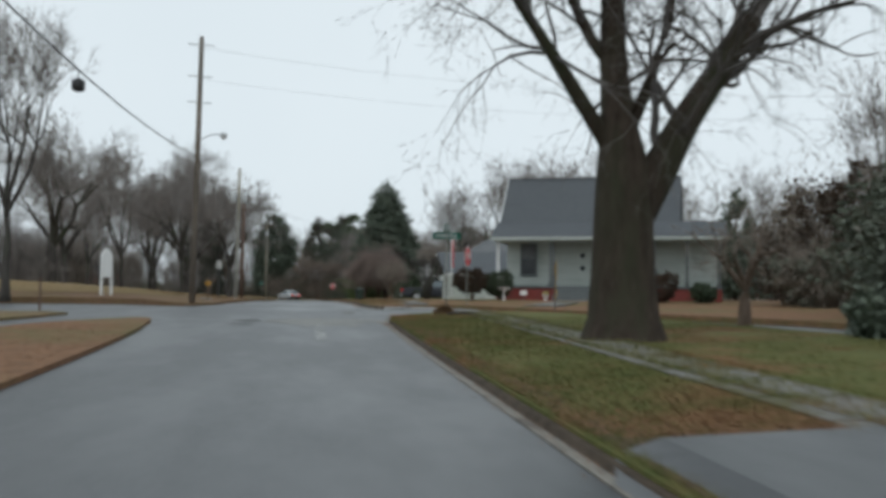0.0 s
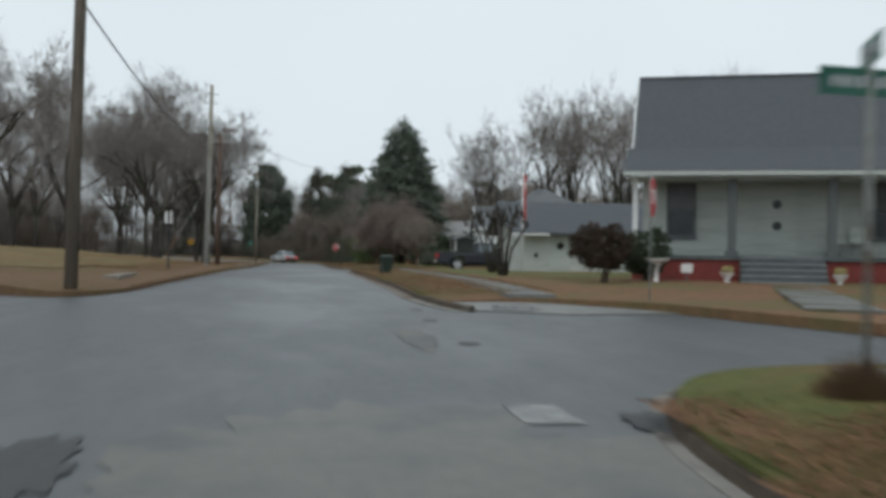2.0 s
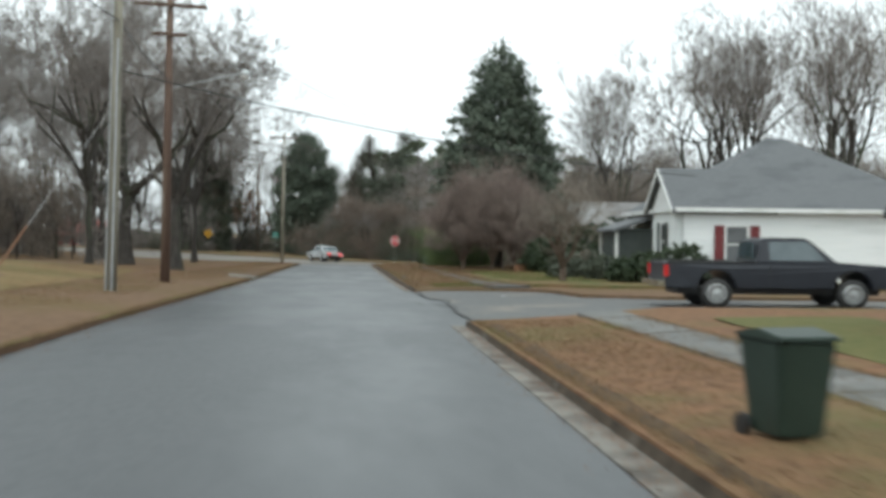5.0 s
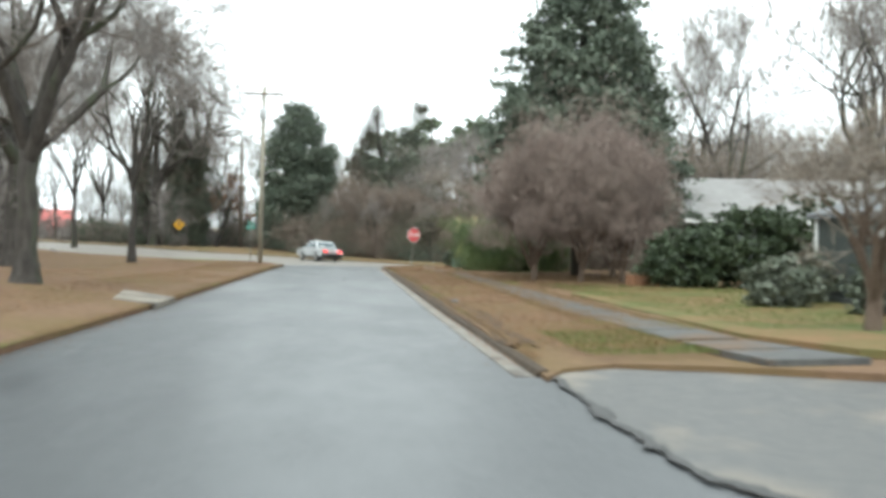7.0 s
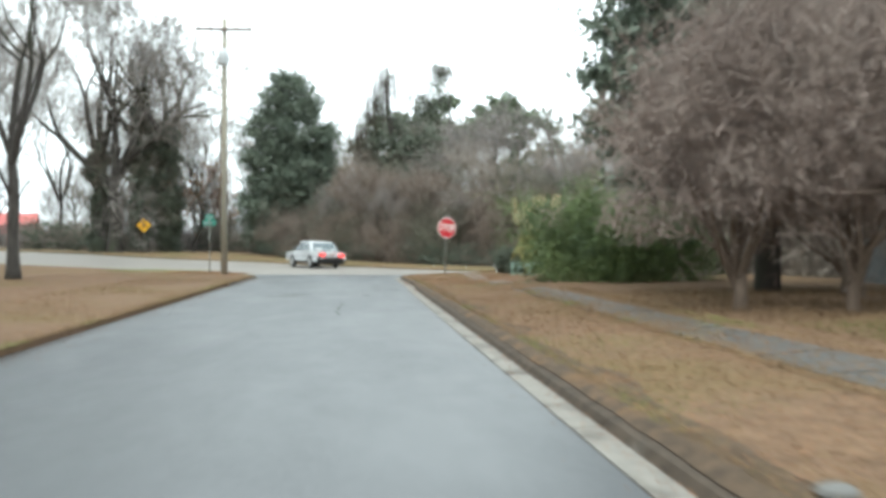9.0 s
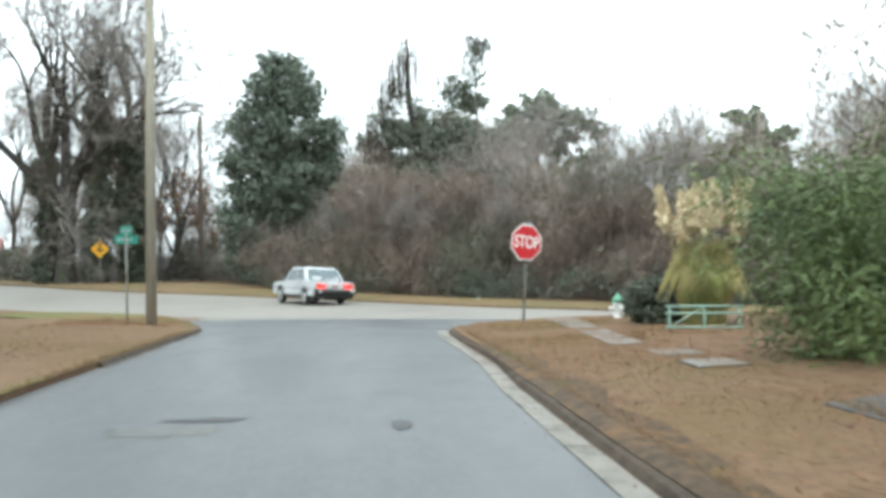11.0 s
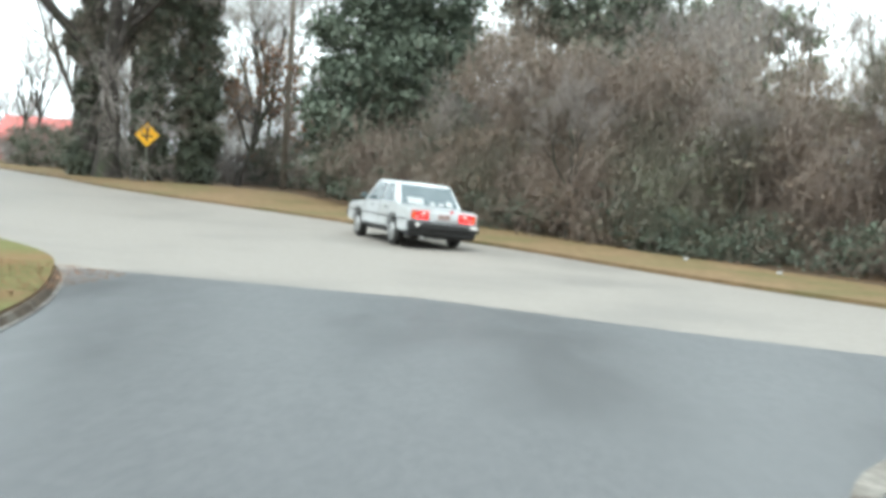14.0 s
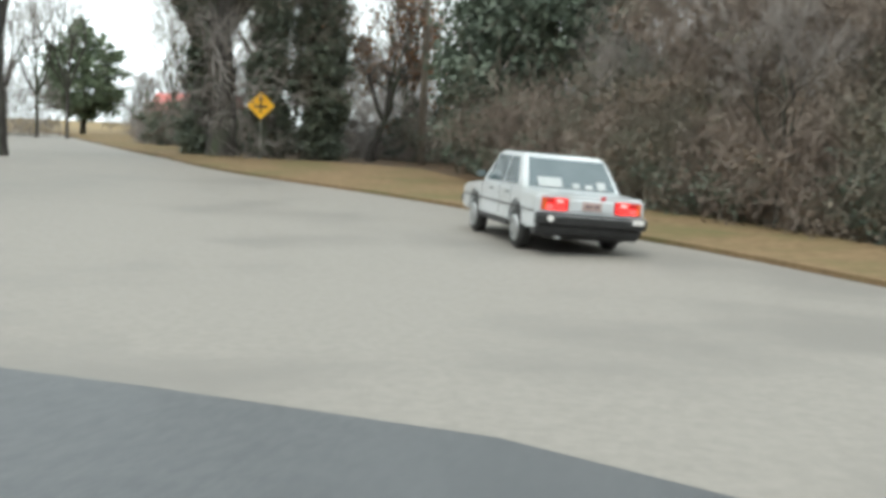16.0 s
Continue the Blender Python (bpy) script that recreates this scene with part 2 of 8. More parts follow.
M["white_paint"] = material("white_painted_boards", (0.74, 0.75, 0.74), (0.80, 0.80, 0.79), 3, (0.62, 0.63, 0.60), 0.6, 0.6, 0.15, 30, stretch=(1, 1, 5))
M["wall_grey"] = material("chalky_grey_white_siding", (0.45, 0.49, 0.455), (0.53, 0.565, 0.525), 3, (0.40, 0.44, 0.40), 0.7, 0.65, 0.2, 20, stretch=(0.5, 0.5, 6))
M["stucco"] = material("white_side_wall", (0.76, 0.78, 0.78), (0.82, 0.83, 0.82), 2, (0.70, 0.72, 0.71), 0.5, 0.7, 0.15, 30, stretch=(0.5, 0.5, 5))
M["brick_red"] = material("red_painted_brick", (0.155, 0.026, 0.020), (0.22, 0.038, 0.030), 9, (0.13, 0.03, 0.025), 1.0, 0.7, 0.4, 26)
M["shingle"] = material("dark_grey_shingles", (0.055, 0.062, 0.070), (0.085, 0.092, 0.10), 9, (0.065, 0.07, 0.078), 0.5, 0.75, 0.5, 22, stretch=(1, 1, 3))
M["shingle_mid"] = material("grey_shingles", (0.10, 0.105, 0.11), (0.135, 0.14, 0.145), 9, (0.085, 0.09, 0.095), 0.5, 0.75, 0.5, 22, stretch=(1, 1, 3))
M["metal_roof"] = material("pale_weathered_roof", (0.195, 0.190, 0.185), (0.250, 0.244, 0.238), 3, (0.130, 0.117, 0.112), 0.5, 0.6, 0.2, 20)
M["step_grey"] = material("painted_grey_steps", (0.085, 0.098, 0.10), (0.12, 0.132, 0.135), 5, (0.065, 0.072, 0.072), 1.5, 0.6, 0.2, 40)
M["wood_pale"] = material("worn_pale_step_edges", (0.20, 0.22, 0.22), (0.27, 0.29, 0.285), 5, rough=0.6, bump=0.1)
M["wood_grey"] = material("grey_porch_posts", (0.085, 0.095, 0.095), (0.12, 0.13, 0.13), 4, rough=0.7, bump=0.2, stretch=(4, 4, 0.5))
M["pane"] = material("dark_window_glass", (0.018, 0.021, 0.024), (0.03, 0.034, 0.038), 1.5, rough=0.12, bump=0, spec=0.4)
M["screen"] = material("window_screen", (0.09, 0.095, 0.10), (0.14, 0.145, 0.15), 2, rough=0.4, bump=0.1)
M["shutter_red"] = material("red_shutter", (0.13, 0.020, 0.024), (0.17, 0.028, 0.030), 5, rough=0.6, bump=0.1)
M["shutter_dark"] = material("dark_green_shutter", (0.035, 0.045, 0.042), (0.05, 0.06, 0.055), 5, rough=0.6, bump=0.1)
M["sign_red"] = material("faded_red_sheeting", (0.50, 0.018, 0.028), (0.58, 0.03, 0.04), 4, (0.46, 0.035, 0.045), 2, 0.45, 0.05, 60)
M["sign_white"] = material("white_sheeting", (0.74, 0.73, 0.71), (0.80, 0.79, 0.77), 4, rough=0.45, bump=0.05)
M["sign_yellow"] = material("yellow_sheeting", (0.80, 0.40, 0.008), (0.86, 0.46, 0.012), 4, rough=0.45, bump=0.05)
M["sign_green"] = material("green_sheeting", (0.008, 0.085, 0.058), (0.014, 0.115, 0.075), 4, rough=0.45, bump=0.05)
M["sign_teal"] = material("teal_sheeting", (0.03, 0.27, 0.20), (0.045, 0.32, 0.24), 4, rough=0.45, bump=0.05)
M["black"] = material("black_vinyl", (0.012, 0.012, 0.013), (0.02, 0.02, 0.021), 4, rough=0.5, bump=0)
M["orange_paint"] = material("orange_painted_wood", (0.24, 0.12, 0.06), (0.19, 0.09, 0.05), 5, rough=0.7, bump=0.2)
M["line_white"] = material("worn_road_paint", (0.20, 0.20, 0.195), (0.29, 0.29, 0.28), 9, (0.070, 0.072, 0.073), 2.2, 0.55, 0.2, 60, lo3=0.42, hi3=0.60)
M["plate_bar"] = material("dull_plate_bars", (0.16, 0.11, 0.11), (0.20, 0.14, 0.14), 8, rough=0.5, bump=0)
M["mirror_teal"] = material("grey_green_mirror_shell", (0.09, 0.12, 0.125), (0.12, 0.15, 0.155), 5, rough=0.4, bump=0)
M["car_white"] = material("white_car_paint", (0.518, 0.540, 0.555), (0.548, 0.570, 0.585), 2, (0.444, 0.459, 0.459), 1.2, 0.28, 0, coat=0.6)
M["car_blue"] = material("dark_blue_car_paint", (0.008, 0.010, 0.017), (0.012, 0.015, 0.023), 2, rough=0.5, bump=0, coat=0.25)
M["trim_black"] = material("black_bumper_plastic", (0.018, 0.018, 0.019), (0.03, 0.03, 0.031), 6, rough=0.5, bump=0.05)
M["tyre"] = material("wet_tyre_rubber", (0.014, 0.014, 0.014), (0.025, 0.024, 0.023), 10, rough=0.6, bump=0.3)
M["rim"] = material("silver_wheel_rim", (0.42, 0.43, 0.43), (0.50, 0.51, 0.51), 6, rough=0.35, metal=0.7, bump=0.05)
M["chrome"] = material("bright_metal", (0.6, 0.6, 0.6), (0.7, 0.7, 0.7), 4, rough=0.15, metal=1.0, bump=0)
M["car_glass"] = material("tinted_car_glass", (0.05, 0.075, 0.085), (0.07, 0.095, 0.105), 2, rough=0.04, bump=0, spec=1.0)
M["paper"] = material("white_paper_things", (0.34, 0.36, 0.36), (0.42, 0.43, 0.43), 4, rough=0.8, bump=0)
M["tail_red"] = glow("lit_red_tail_lamp", (1.0, 0.03, 0.03), 0.7)
M["tail_hot"] = glow("bright_red_brake_lamp", (1.0, 0.05, 0.05), 1.2)
M["amber"] = glow("amber_indicator_lamp", (1.0, 0.22, 0.04), 0.08, (0.40, 0.06, 0.02))
M["lens_white"] = material("clear_lamp_lens", (0.62, 0.60, 0.58), (0.7, 0.68, 0.66), 5, rough=0.2, bump=0)
M["red_lens"] = material("red_lamp_lens", (0.5, 0.02, 0.02), (0.55, 0.03, 0.03), 5, rough=0.2, bump=0)
M["plate_tone"] = material("dull_number_plate", (0.36, 0.26, 0.24), (0.44, 0.33, 0.30), 8, rough=0.4, bump=0)
M["hydrant_white"] = material("white_hydrant_paint", (0.66, 0.67, 0.66), (0.74, 0.75, 0.74), 6, (0.45, 0.40, 0.34), 4, 0.5, 0.1, lo3=0.58, hi3=0.7)
M["green_paint"] = material("green_painted_metal", (0.07, 0.24, 0.15), (0.10, 0.30, 0.19), 4, (0.18, 0.26, 0.20), 2, 0.5, 0.1)
M["rail_mint"] = material("pale_green_painted_rail", (0.22, 0.33, 0.27), (0.28, 0.39, 0.32), 4, (0.30, 0.36, 0.30), 2, 0.5, 0.1)
M["flag_red"] = material("red_flag_cloth", (0.50, 0.05, 0.06), (0.60, 0.20, 0.20), 5, rough=0.85, bump=0.1)
M["barn_red"] = material("red_building_wall", (0.42, 0.11, 0.10), (0.48, 0.14, 0.125), 2, (0.38, 0.10, 0.10), 0.5, 0.75, 0.2)
M["transformer"] = material("grey_transformer_can", (0.44, 0.46, 0.47), (0.52, 0.54, 0.55), 5, rough=0.5, bump=0.05)


# ---- terrain profile along the street ----
PROFILE_Y = (-100, 0, 25, 50, 75, 100, 125, 135, 142, 150, 158, 168, 176, 700)
PROFILE_Z = (0.38, 0.38, 0.78, 0.88, 0.64, 0.24, -0.02, -0.12, -0.32, -0.42, -0.42, -0.2, 0.0, 0.0)


def gz(y):
    return float(np.interp(y, PROFILE_Y, PROFILE_Z))


# ---- mesh building ----
class Shape:
    """Collects faces of one part."""

    def __init__(self):
        self.v, self.f = [], []

    def add(self, verts, faces):
        k = len(self.v)
        self.v.extend(tuple(p) for p in verts)
        self.f.extend(tuple(i + k for i in f) for f in faces)
        return self

    def box(self, x0, x1, y0, y1, z0, z1, m=None):
        vs = [Vector((x, y, z)) for z in (z0, z1) for y in (y0, y1) for x in (x0, x1)]
        if m:
            vs = [m @ p for p in vs]
        return self.add(vs, [(0, 2, 3, 1), (4, 5, 7, 6), (0, 1, 5, 4), (2, 6, 7, 3), (0, 4, 6, 2), (1, 3, 7, 5)])

    def tube(self, pts, radii, n=8, cap=True):
        pts = [Vector(p) for p in pts]
        rings, up = [], Vector((0.13, 0.31, 0.94)).normalized()
        for i, p in enumerate(pts):
            d = (pts[min(i + 1, len(pts) - 1)] - pts[max(i - 1, 0)]).normalized()
            a = d.cross(up if abs(d.dot(up)) < 0.95 else Vector((1, 0, 0))).normalized()
            b = d.cross(a)
            r = radii[i] if hasattr(radii, "__len__") else radii
            rings.append([p + (a * math.cos(6.28319 * k / n) + b * math.sin(6.28319 * k / n)) * r for k in range(n)])
        vs = [q for ring in rings for q in ring]
        fs = []
        for i in range(len(pts) - 1):
            for k in range(n):
                fs.append((i * n + k, i * n + (k + 1) % n, (i + 1) * n + (k + 1) % n, (i + 1) * n + k))
        if cap:
            fs.append(tuple(range(n))[::-1])
            fs.append(tuple(range((len(pts) - 1) * n, len(pts) * n)))
        return self.add(vs, fs)

    def prism(self, outline, axis, a, b, m=None):
        """An outline of 2D points pushed from a to b along an axis (x, y or z)."""
        def at(p, c):
            q = {"x": (c, p[0], p[1]), "y": (p[0], c, p[1]), "z": (p[0], p[1], c)}[axis]
            return m @ Vector(q) if m else Vector(q)
        n = len(outline)
        vs = [at(p, a) for p in outline] + [at(p, b) for p in outline]
        fs = [tuple(range(n))[::-1], tuple(range(n, 2 * n))] + [(k, (k + 1) % n, n + (k + 1) % n, n + k) for k in range(n)]
        return self.add(vs, fs)

    def lathe(self, profile, n=16, at=(0, 0, 0)):
        vs, fs = [], []
        for r, z in profile:
            for k in range(n):
                vs.append((at[0] + r * math.cos(6.28319 * k / n), at[1] + r * math.sin(6.28319 * k / n), at[2] + z))
        for i in range(len(profile) - 1):
            for k in range(n):
                fs.append((i * n + k, i * n + (k + 1) % n, (i + 1) * n + (k + 1) % n, (i + 1) * n + k))
        fs.append(tuple(range(n))[::-1])
        fs.append(tuple(range((len(profile) - 1) * n, len(profile) * n)))
        return self.add(vs, fs)

    def mesh(self, name, mat, bevel=0.0, smooth=False):
        me = bpy.data.meshes.new(name)
        me.from_pydata(self.v, [], self.f)
        bm = bmesh.new()
        bm.from_mesh(me)
        bmesh.ops.recalc_face_normals(bm, faces=bm.faces)
        if bevel:
            edges = [e for e in bm.edges if len(e.link_faces) == 2 and e.calc_face_angle(0) > 0.5]
            bmesh.ops.bevel(bm, geom=edges, offset=bevel, segments=2, affect="EDGES", clamp_overlap=True)
        if smooth:
            for f in bm.faces:
                f.smooth = True
        bm.to_mesh(me)
        bm.free()
        me.materials.append(M[mat])
        return me


def part(name, shape, mat, parent, label="", bevel=0.0, smooth=False):
    me = shape if isinstance(shape, bpy.types.Mesh) else shape.mesh(name, mat, bevel, smooth)
    ob = new(name, me)
    ob.parent = parent
    if label:
        tagged(ob, label)
    return ob


def root(name, m, label, category, group="", kind=""):
    ob = new(name)
    ob.matrix_basis = m
    return tagged(ob, label, category, group, kind)


def solid(name, shape, mat, label, category, m=None, group="", kind="", bevel=0.0, smooth=False):
    me = shape if isinstance(shape, bpy.types.Mesh) else shape.mesh(name, mat, bevel, smooth)
    ob = new(name, me)
    if m:
        ob.matrix_basis = m
    return tagged(ob, label, category, group, kind)


def at(x, y, rz=0, dz=0.12):
    return pose(x, y, gz(y) + dz, 0, 0, rz)


def quads(name, centres, size, mat, rng, aspect=1.6, droop=None, jitter=0.4, corners=4):
    """Many small leaf-shaped faces at the centres, as one mesh; three corners are enough for leaves far off."""
    n = len(centres)
    a = rng.normal(size=(n, 3))
    if droop is not None:
        a = a * 0.55 + droop
    a /= np.linalg.norm(a, axis=1)[:, None]
    b = np.cross(a, rng.normal(size=(n, 3)))
    b /= np.linalg.norm(b, axis=1)[:, None]
    s = size * (1 + jitter * (rng.random(n) * 2 - 1))[:, None]
    a, b = a * s * aspect * 0.5, b * s * 0.5
    if corners == 3:
        v = np.stack([centres - a * 1.1 - b * 0.5, centres + b * 1.2, centres + a * 1.2 - b * 0.3], 1).reshape(-1, 3)
    else:
        v = np.stack([centres - a, centres + b * 0.9, centres + a, centres - b], 1).reshape(-1, 3)
    return raw_mesh(name, v, np.arange(corners * n).reshape(n, corners), mat)


def raw_mesh(name, v, f, mat):
    n, k = f.shape
    me = bpy.data.meshes.new(name)
    me.vertices.add(len(v))
    me.vertices.foreach_set("co", np.asarray(v, np.float32).ravel())
    me.loops.add(n * k)
    me.loops.foreach_set("vertex_index", np.asarray(f, np.int32).ravel())
    me.polygons.add(n)
    me.polygons.foreach_set("loop_start", np.arange(0, n * k, k, dtype=np.int32))
    me.update(calc_edges=True)
    me.materials.append(M[mat])
    return me


def sticks(name, segs, mat):
    """Three-sided tapered sticks from rows (x0 y0 z0 x1 y1 z1 r0 r1), as one mesh."""
    s = np.asarray(segs, float)
    p, q, r0, r1 = s[:, :3], s[:, 3:6], s[:, 6:7], s[:, 7:8]
    d = q - p
    d /= np.linalg.norm(d, axis=1)[:, None] + 1e-9
    ref = np.where(np.abs(d[:, 2:3]) < 0.9, np.array([[0, 0, 1.0]]), np.array([[1.0, 0, 0]]))
    a = np.cross(d, ref)
    a /= np.linalg.norm(a, axis=1)[:, None]
    b = np.cross(d, a)
    rings = []
    for c, r in ((p, r0), (q, r1)):
        for k in range(3):
            w = 2.0944 * k
            rings.append(c + (a * math.cos(w) + b * math.sin(w)) * r)
    v = np.stack(rings, 1).reshape(-1, 3)
    n = len(s)
    base = np.arange(n)[:, None] * 6
    f = np.concatenate([base + np.array([[k, (k + 1) % 3, 3 + (k + 1) % 3, 3 + k]]) for k in range(3)])
    return raw_mesh(name, v, f, mat)


def ribbons(name, segs, mat, seed=0):
    """Fine twigs as single strips that taper to a point, from rows (x0 y0 z0 x1 y1 z1 r0 r1)."""
    s = np.asarray(segs, float)
    q = np.random.default_rng(seed)
    d = s[:, 3:6] - s[:, :3]
    a = np.cross(d, q.normal(size=d.shape))
    a /= np.linalg.norm(a, axis=1)[:, None] + 1e-9
    r = (s[:, 6:7] + s[:, 7:8]) * 0.72
    v = np.stack([s[:, :3] - a * r, s[:, :3] + a * r, s[:, 3:6] + d * 0.08], 1).reshape(-1, 3)
    return raw_mesh(name, v, np.arange(3 * len(s)).reshape(-1, 3), mat)


def joined(name, a, b):
    """One mesh out of two of the same material."""
    bm = bmesh.new()
    bm.from_mesh(a)
    bm.from_mesh(b)
    me = bpy.data.meshes.new(name)
    bm.to_mesh(me)
    bm.free()
    me.materials.append(a.materials[0])
    return me


def grow(rng, p, d, length, r, depth, out, lift=0.12, split=3, spread=0.6, shrink=0.68, min_r=0.008, wander=0.14):
    """Recursive bare branching; rows of sticks in out by depth."""
    steps = 3 if depth > 1 else 2
    p, d = np.array(p, float), np.array(d, float)
    pts = [p]
    for i in range(steps):
        d = d + rng.normal(size=3) * wander
        d[2] += lift
        d /= np.linalg.norm(d)
        q = p + d * length / steps
        ra, rb = r * (1 - 0.38 * i / steps), r * (1 - 0.38 * (i + 1) / steps)
        out.append((*p, *q, max(ra, min_r), max(rb, min_r), depth))
        p = q
        pts.append((p, d.copy(), rb))
    if depth == 0:
        return
    kids = split + (1 if rng.random() < 0.5 else 0)
    for k in range(kids):
        where = pts[-1] if k < 2 else pts[1 + int(rng.integers(steps))]
        e = where[1] + rng.normal(size=3) * spread
        e[2] += lift * 0.8
        e /= np.linalg.norm(e)
        grow(rng, where[0], e, length * shrink * (0.75 + 0.5 * rng.random()), where[2] * (0.62 if k else 0.75), depth - 1, out, lift, split, spread,
             shrink, min_r, wander)


def bare_tree_meshes(seed, height, r, fork=0.28, depth=5, spread=0.55, twig="twig_grey", bark="bark", lift=0.10, limbs=4, split=3, lean=(0, 0), min_r=0.011, hairs=1):
    rng = np.random.default_rng(seed)
    out = []
    hf = height * fork
    trunk = Shape()
    pts = [(0, 0, -0.3), (0, 0, 0.15), (0.02, 0, 0.7)]
    rad = [r * 1.55, r * 1.35, r * 1.05]
    for i in range(1, 5):
        z = 0.7 + (hf - 0.7) * i / 4
        pts.append((lean[0] * z / hf + rng.normal() * 0.04, lean[1] * z / hf + rng.normal() * 0.04, z))
        rad.append(r * (1 - 0.09 * i))
    trunk.tube(pts, rad, 12)
    top = np.array(pts[-1])
    for k in range(limbs):
        w = 6.283 * k / limbs + rng.random() * 0.8
        tilt = 0.35 + 0.35 * rng.random() if k else 0.1
        d = np.array((math.cos(w) * tilt, math.sin(w) * tilt, 1.0))
        grow(rng, top - np.array((0, 0, hf * 0.12 * rng.random())), d / np.linalg.norm(d), height * 0.24, r * (0.62 if k else 0.7), depth, out, lift, split, spread,
             min_r=min_r)
    out = np.array(out)
    big = out[out[:, 8] >= depth - 1]
    for s in big:
        trunk.tube([s[:3], s[3:6]], [s[6], s[7]], 7, cap=False)
    mid = out[(out[:, 8] < depth - 1) & (out[:, 8] >= 2)]
    fine = out[out[:, 8] < 2]
    tips = fine[fine[:, 8] == 0]
    e = tips[:, 3:6] - tips[:, :3]
    ln = np.linalg.norm(e, axis=1)[:, None]
    hair = []
    for k in range(hairs):
        f = e / ln + rng.normal(size=e.shape) * 0.55
        start = tips[:, :3] + e * rng.random((len(e), 1))
        hair.append(np.concatenate([start, start + f * ln * (0.7 + 0.9 * rng.random((len(e), 1))), tips[:, 6:8] * 0.55, tips[:, 8:9]], 1))
    fine = np.concatenate([fine] + hair)
    crown = joined("crown", sticks("crown", mid[:, :8], twig), ribbons("crown", fine[:, :8], twig, seed))
    return trunk.mesh("trunk", bark, smooth=True), crown, out


def tree(name, meshes, m, label, group=""):
    t = root(name, m, label, "tree", group)
    part("trunk", meshes[0], "", t)
    part("crown", meshes[1], "", t)
    for extra in meshes[3:]:
        part(extra[0], extra[1], "", t)
    return t


# ---- ground, streets, lawns ----
def sheet(name, outline, h, mat, label, category, rise=None, skirt=0.0, cell=3.0, rough=0.0, kind="structure"):
    """A patch of ground from its outline, draped on the terrain profile h above it, with a skirt down its edge."""
    bm = bmesh.new()
    vs = [bm.verts.new((x, y, 0)) for x, y in outline]
    bm.faces.new(vs)
    xs, ys = [p[0] for p in outline], [p[1] for p in outline]
    for lo, hi, co, no in ((min(ys), max(ys), lambda c: (0, c, 0), (0, 1, 0)), (min(xs), max(xs), lambda c: (c, 0, 0), (1, 0, 0))):
        c = math.floor(lo / cell) * cell + cell
        steps = 0
        while c < hi and steps < 120:
            bmesh.ops.bisect_plane(bm, geom=bm.faces[:] + bm.edges[:] + bm.verts[:], plane_co=co(c), plane_no=no)
            c += cell
            steps += 1
    for c in PROFILE_Y[1:-1]:
        if min(ys) < c < max(ys) and abs(c / cell - round(c / cell)) > 1e-6:
            bmesh.ops.bisect_plane(bm, geom=bm.faces[:] + bm.edges[:] + bm.verts[:], plane_co=(0, c, 0), plane_no=(0, 1, 0))
    bmesh.ops.triangulate(bm, faces=bm.faces)
    rim = [e for e in bm.edges if e.is_boundary]
    rim_v = {v for e in rim for v in e.verts}
    for v in bm.verts:
        x, y = v.co.x, v.co.y
        z = gz(y) + h
        if rise:
            z += rise(x, y)
        if rough and v not in rim_v:
            z += rough * noise.noise((x * 0.45, y * 0.45, 3.1))
        v.co.z = z
    if skirt:
        made = bmesh.ops.extrude_edge_only(bm, edges=rim)
        for g in made["geom"]:
            if isinstance(g, bmesh.types.BMVert):
                g.co.z -= skirt
    bmesh.ops.recalc_face_normals(bm, faces=bm.faces)
    up = sum(f.normal.z for f in bm.faces)
    if up < 0:
        bmesh.ops.reverse_faces(bm, faces=bm.faces)
    me = bpy.data.meshes.new(name)
    bm.to_mesh(me)
    bm.free()
    me.materials.append(M[mat])
    return tagged(new(name, me), label, category, kind=kind)


def arc(points, n=6):
    """A smooth line through the points."""
    pts = [Vector((*p, 0)) for p in points]
    out = []
    for i in range(len(pts) - 1):
        p0, p1, p2, p3 = pts[max(i - 1, 0)], pts[i], pts[i + 1], pts[min(i + 2, len(pts) - 1)]
        for k in range(n):
            t = k / n
            q = 0.5 * ((2 * p1) + (p2 - p0) * t + (2 * p0 - 5 * p1 + 4 * p2 - p3) * t * t + (3 * p1 - p0 - 3 * p2 + p3) * t ** 3)
            out.append((q.x, q.y))
    out.append((pts[-1].x, pts[-1].y))
    return out


# edges in plan: the side street, the oblique cross street and the through road
EDGE_R1 = arc([(2.12, -40), (2.12, 0), (2.12, 20), (2.28, 27), (2.75, 29.8), (3.7, 31.2), (5.2, 31.2), (6.6, 29.8), (7.6, 27), (9.2, 21.5), (13, 9), (21, -15), (30, -40)])
EDGE_X_FAR = arc([(32, -25), (24, -6), (17, 12), (13.2, 23.5), (10.8, 29.3), (9.2, 33.2), (7.6, 37.6), (6.6, 40.6), (5.5, 42.4), (4.3, 43.2), (3.2, 43.1), (2.75, 43.3), (2.55, 45)])
EDGE_R2 = arc([(2.55, 45), (2.5, 60), (2.5, 74.6)])
EDGE_R3 = arc([(2.45, 88.6), (2.4, 110), (2.2, 126), (2.0, 133), (2.1, 135.2), (2.8, 136.7), (4.3, 137.7), (6.0, 137.4), (9.5, 134.5), (18, 126), (60, 84)])
EDGE_FAR = arc([(70, 84), (26, 128), (13, 140.3), (9.4, 144.2), (6.3, 148.6), (3.4, 152.2), (0, 157), (-4.5, 161.6), (-7.5, 164.3), (-14, 169.6), (-19, 175), (-27, 185), (-80, 255)])
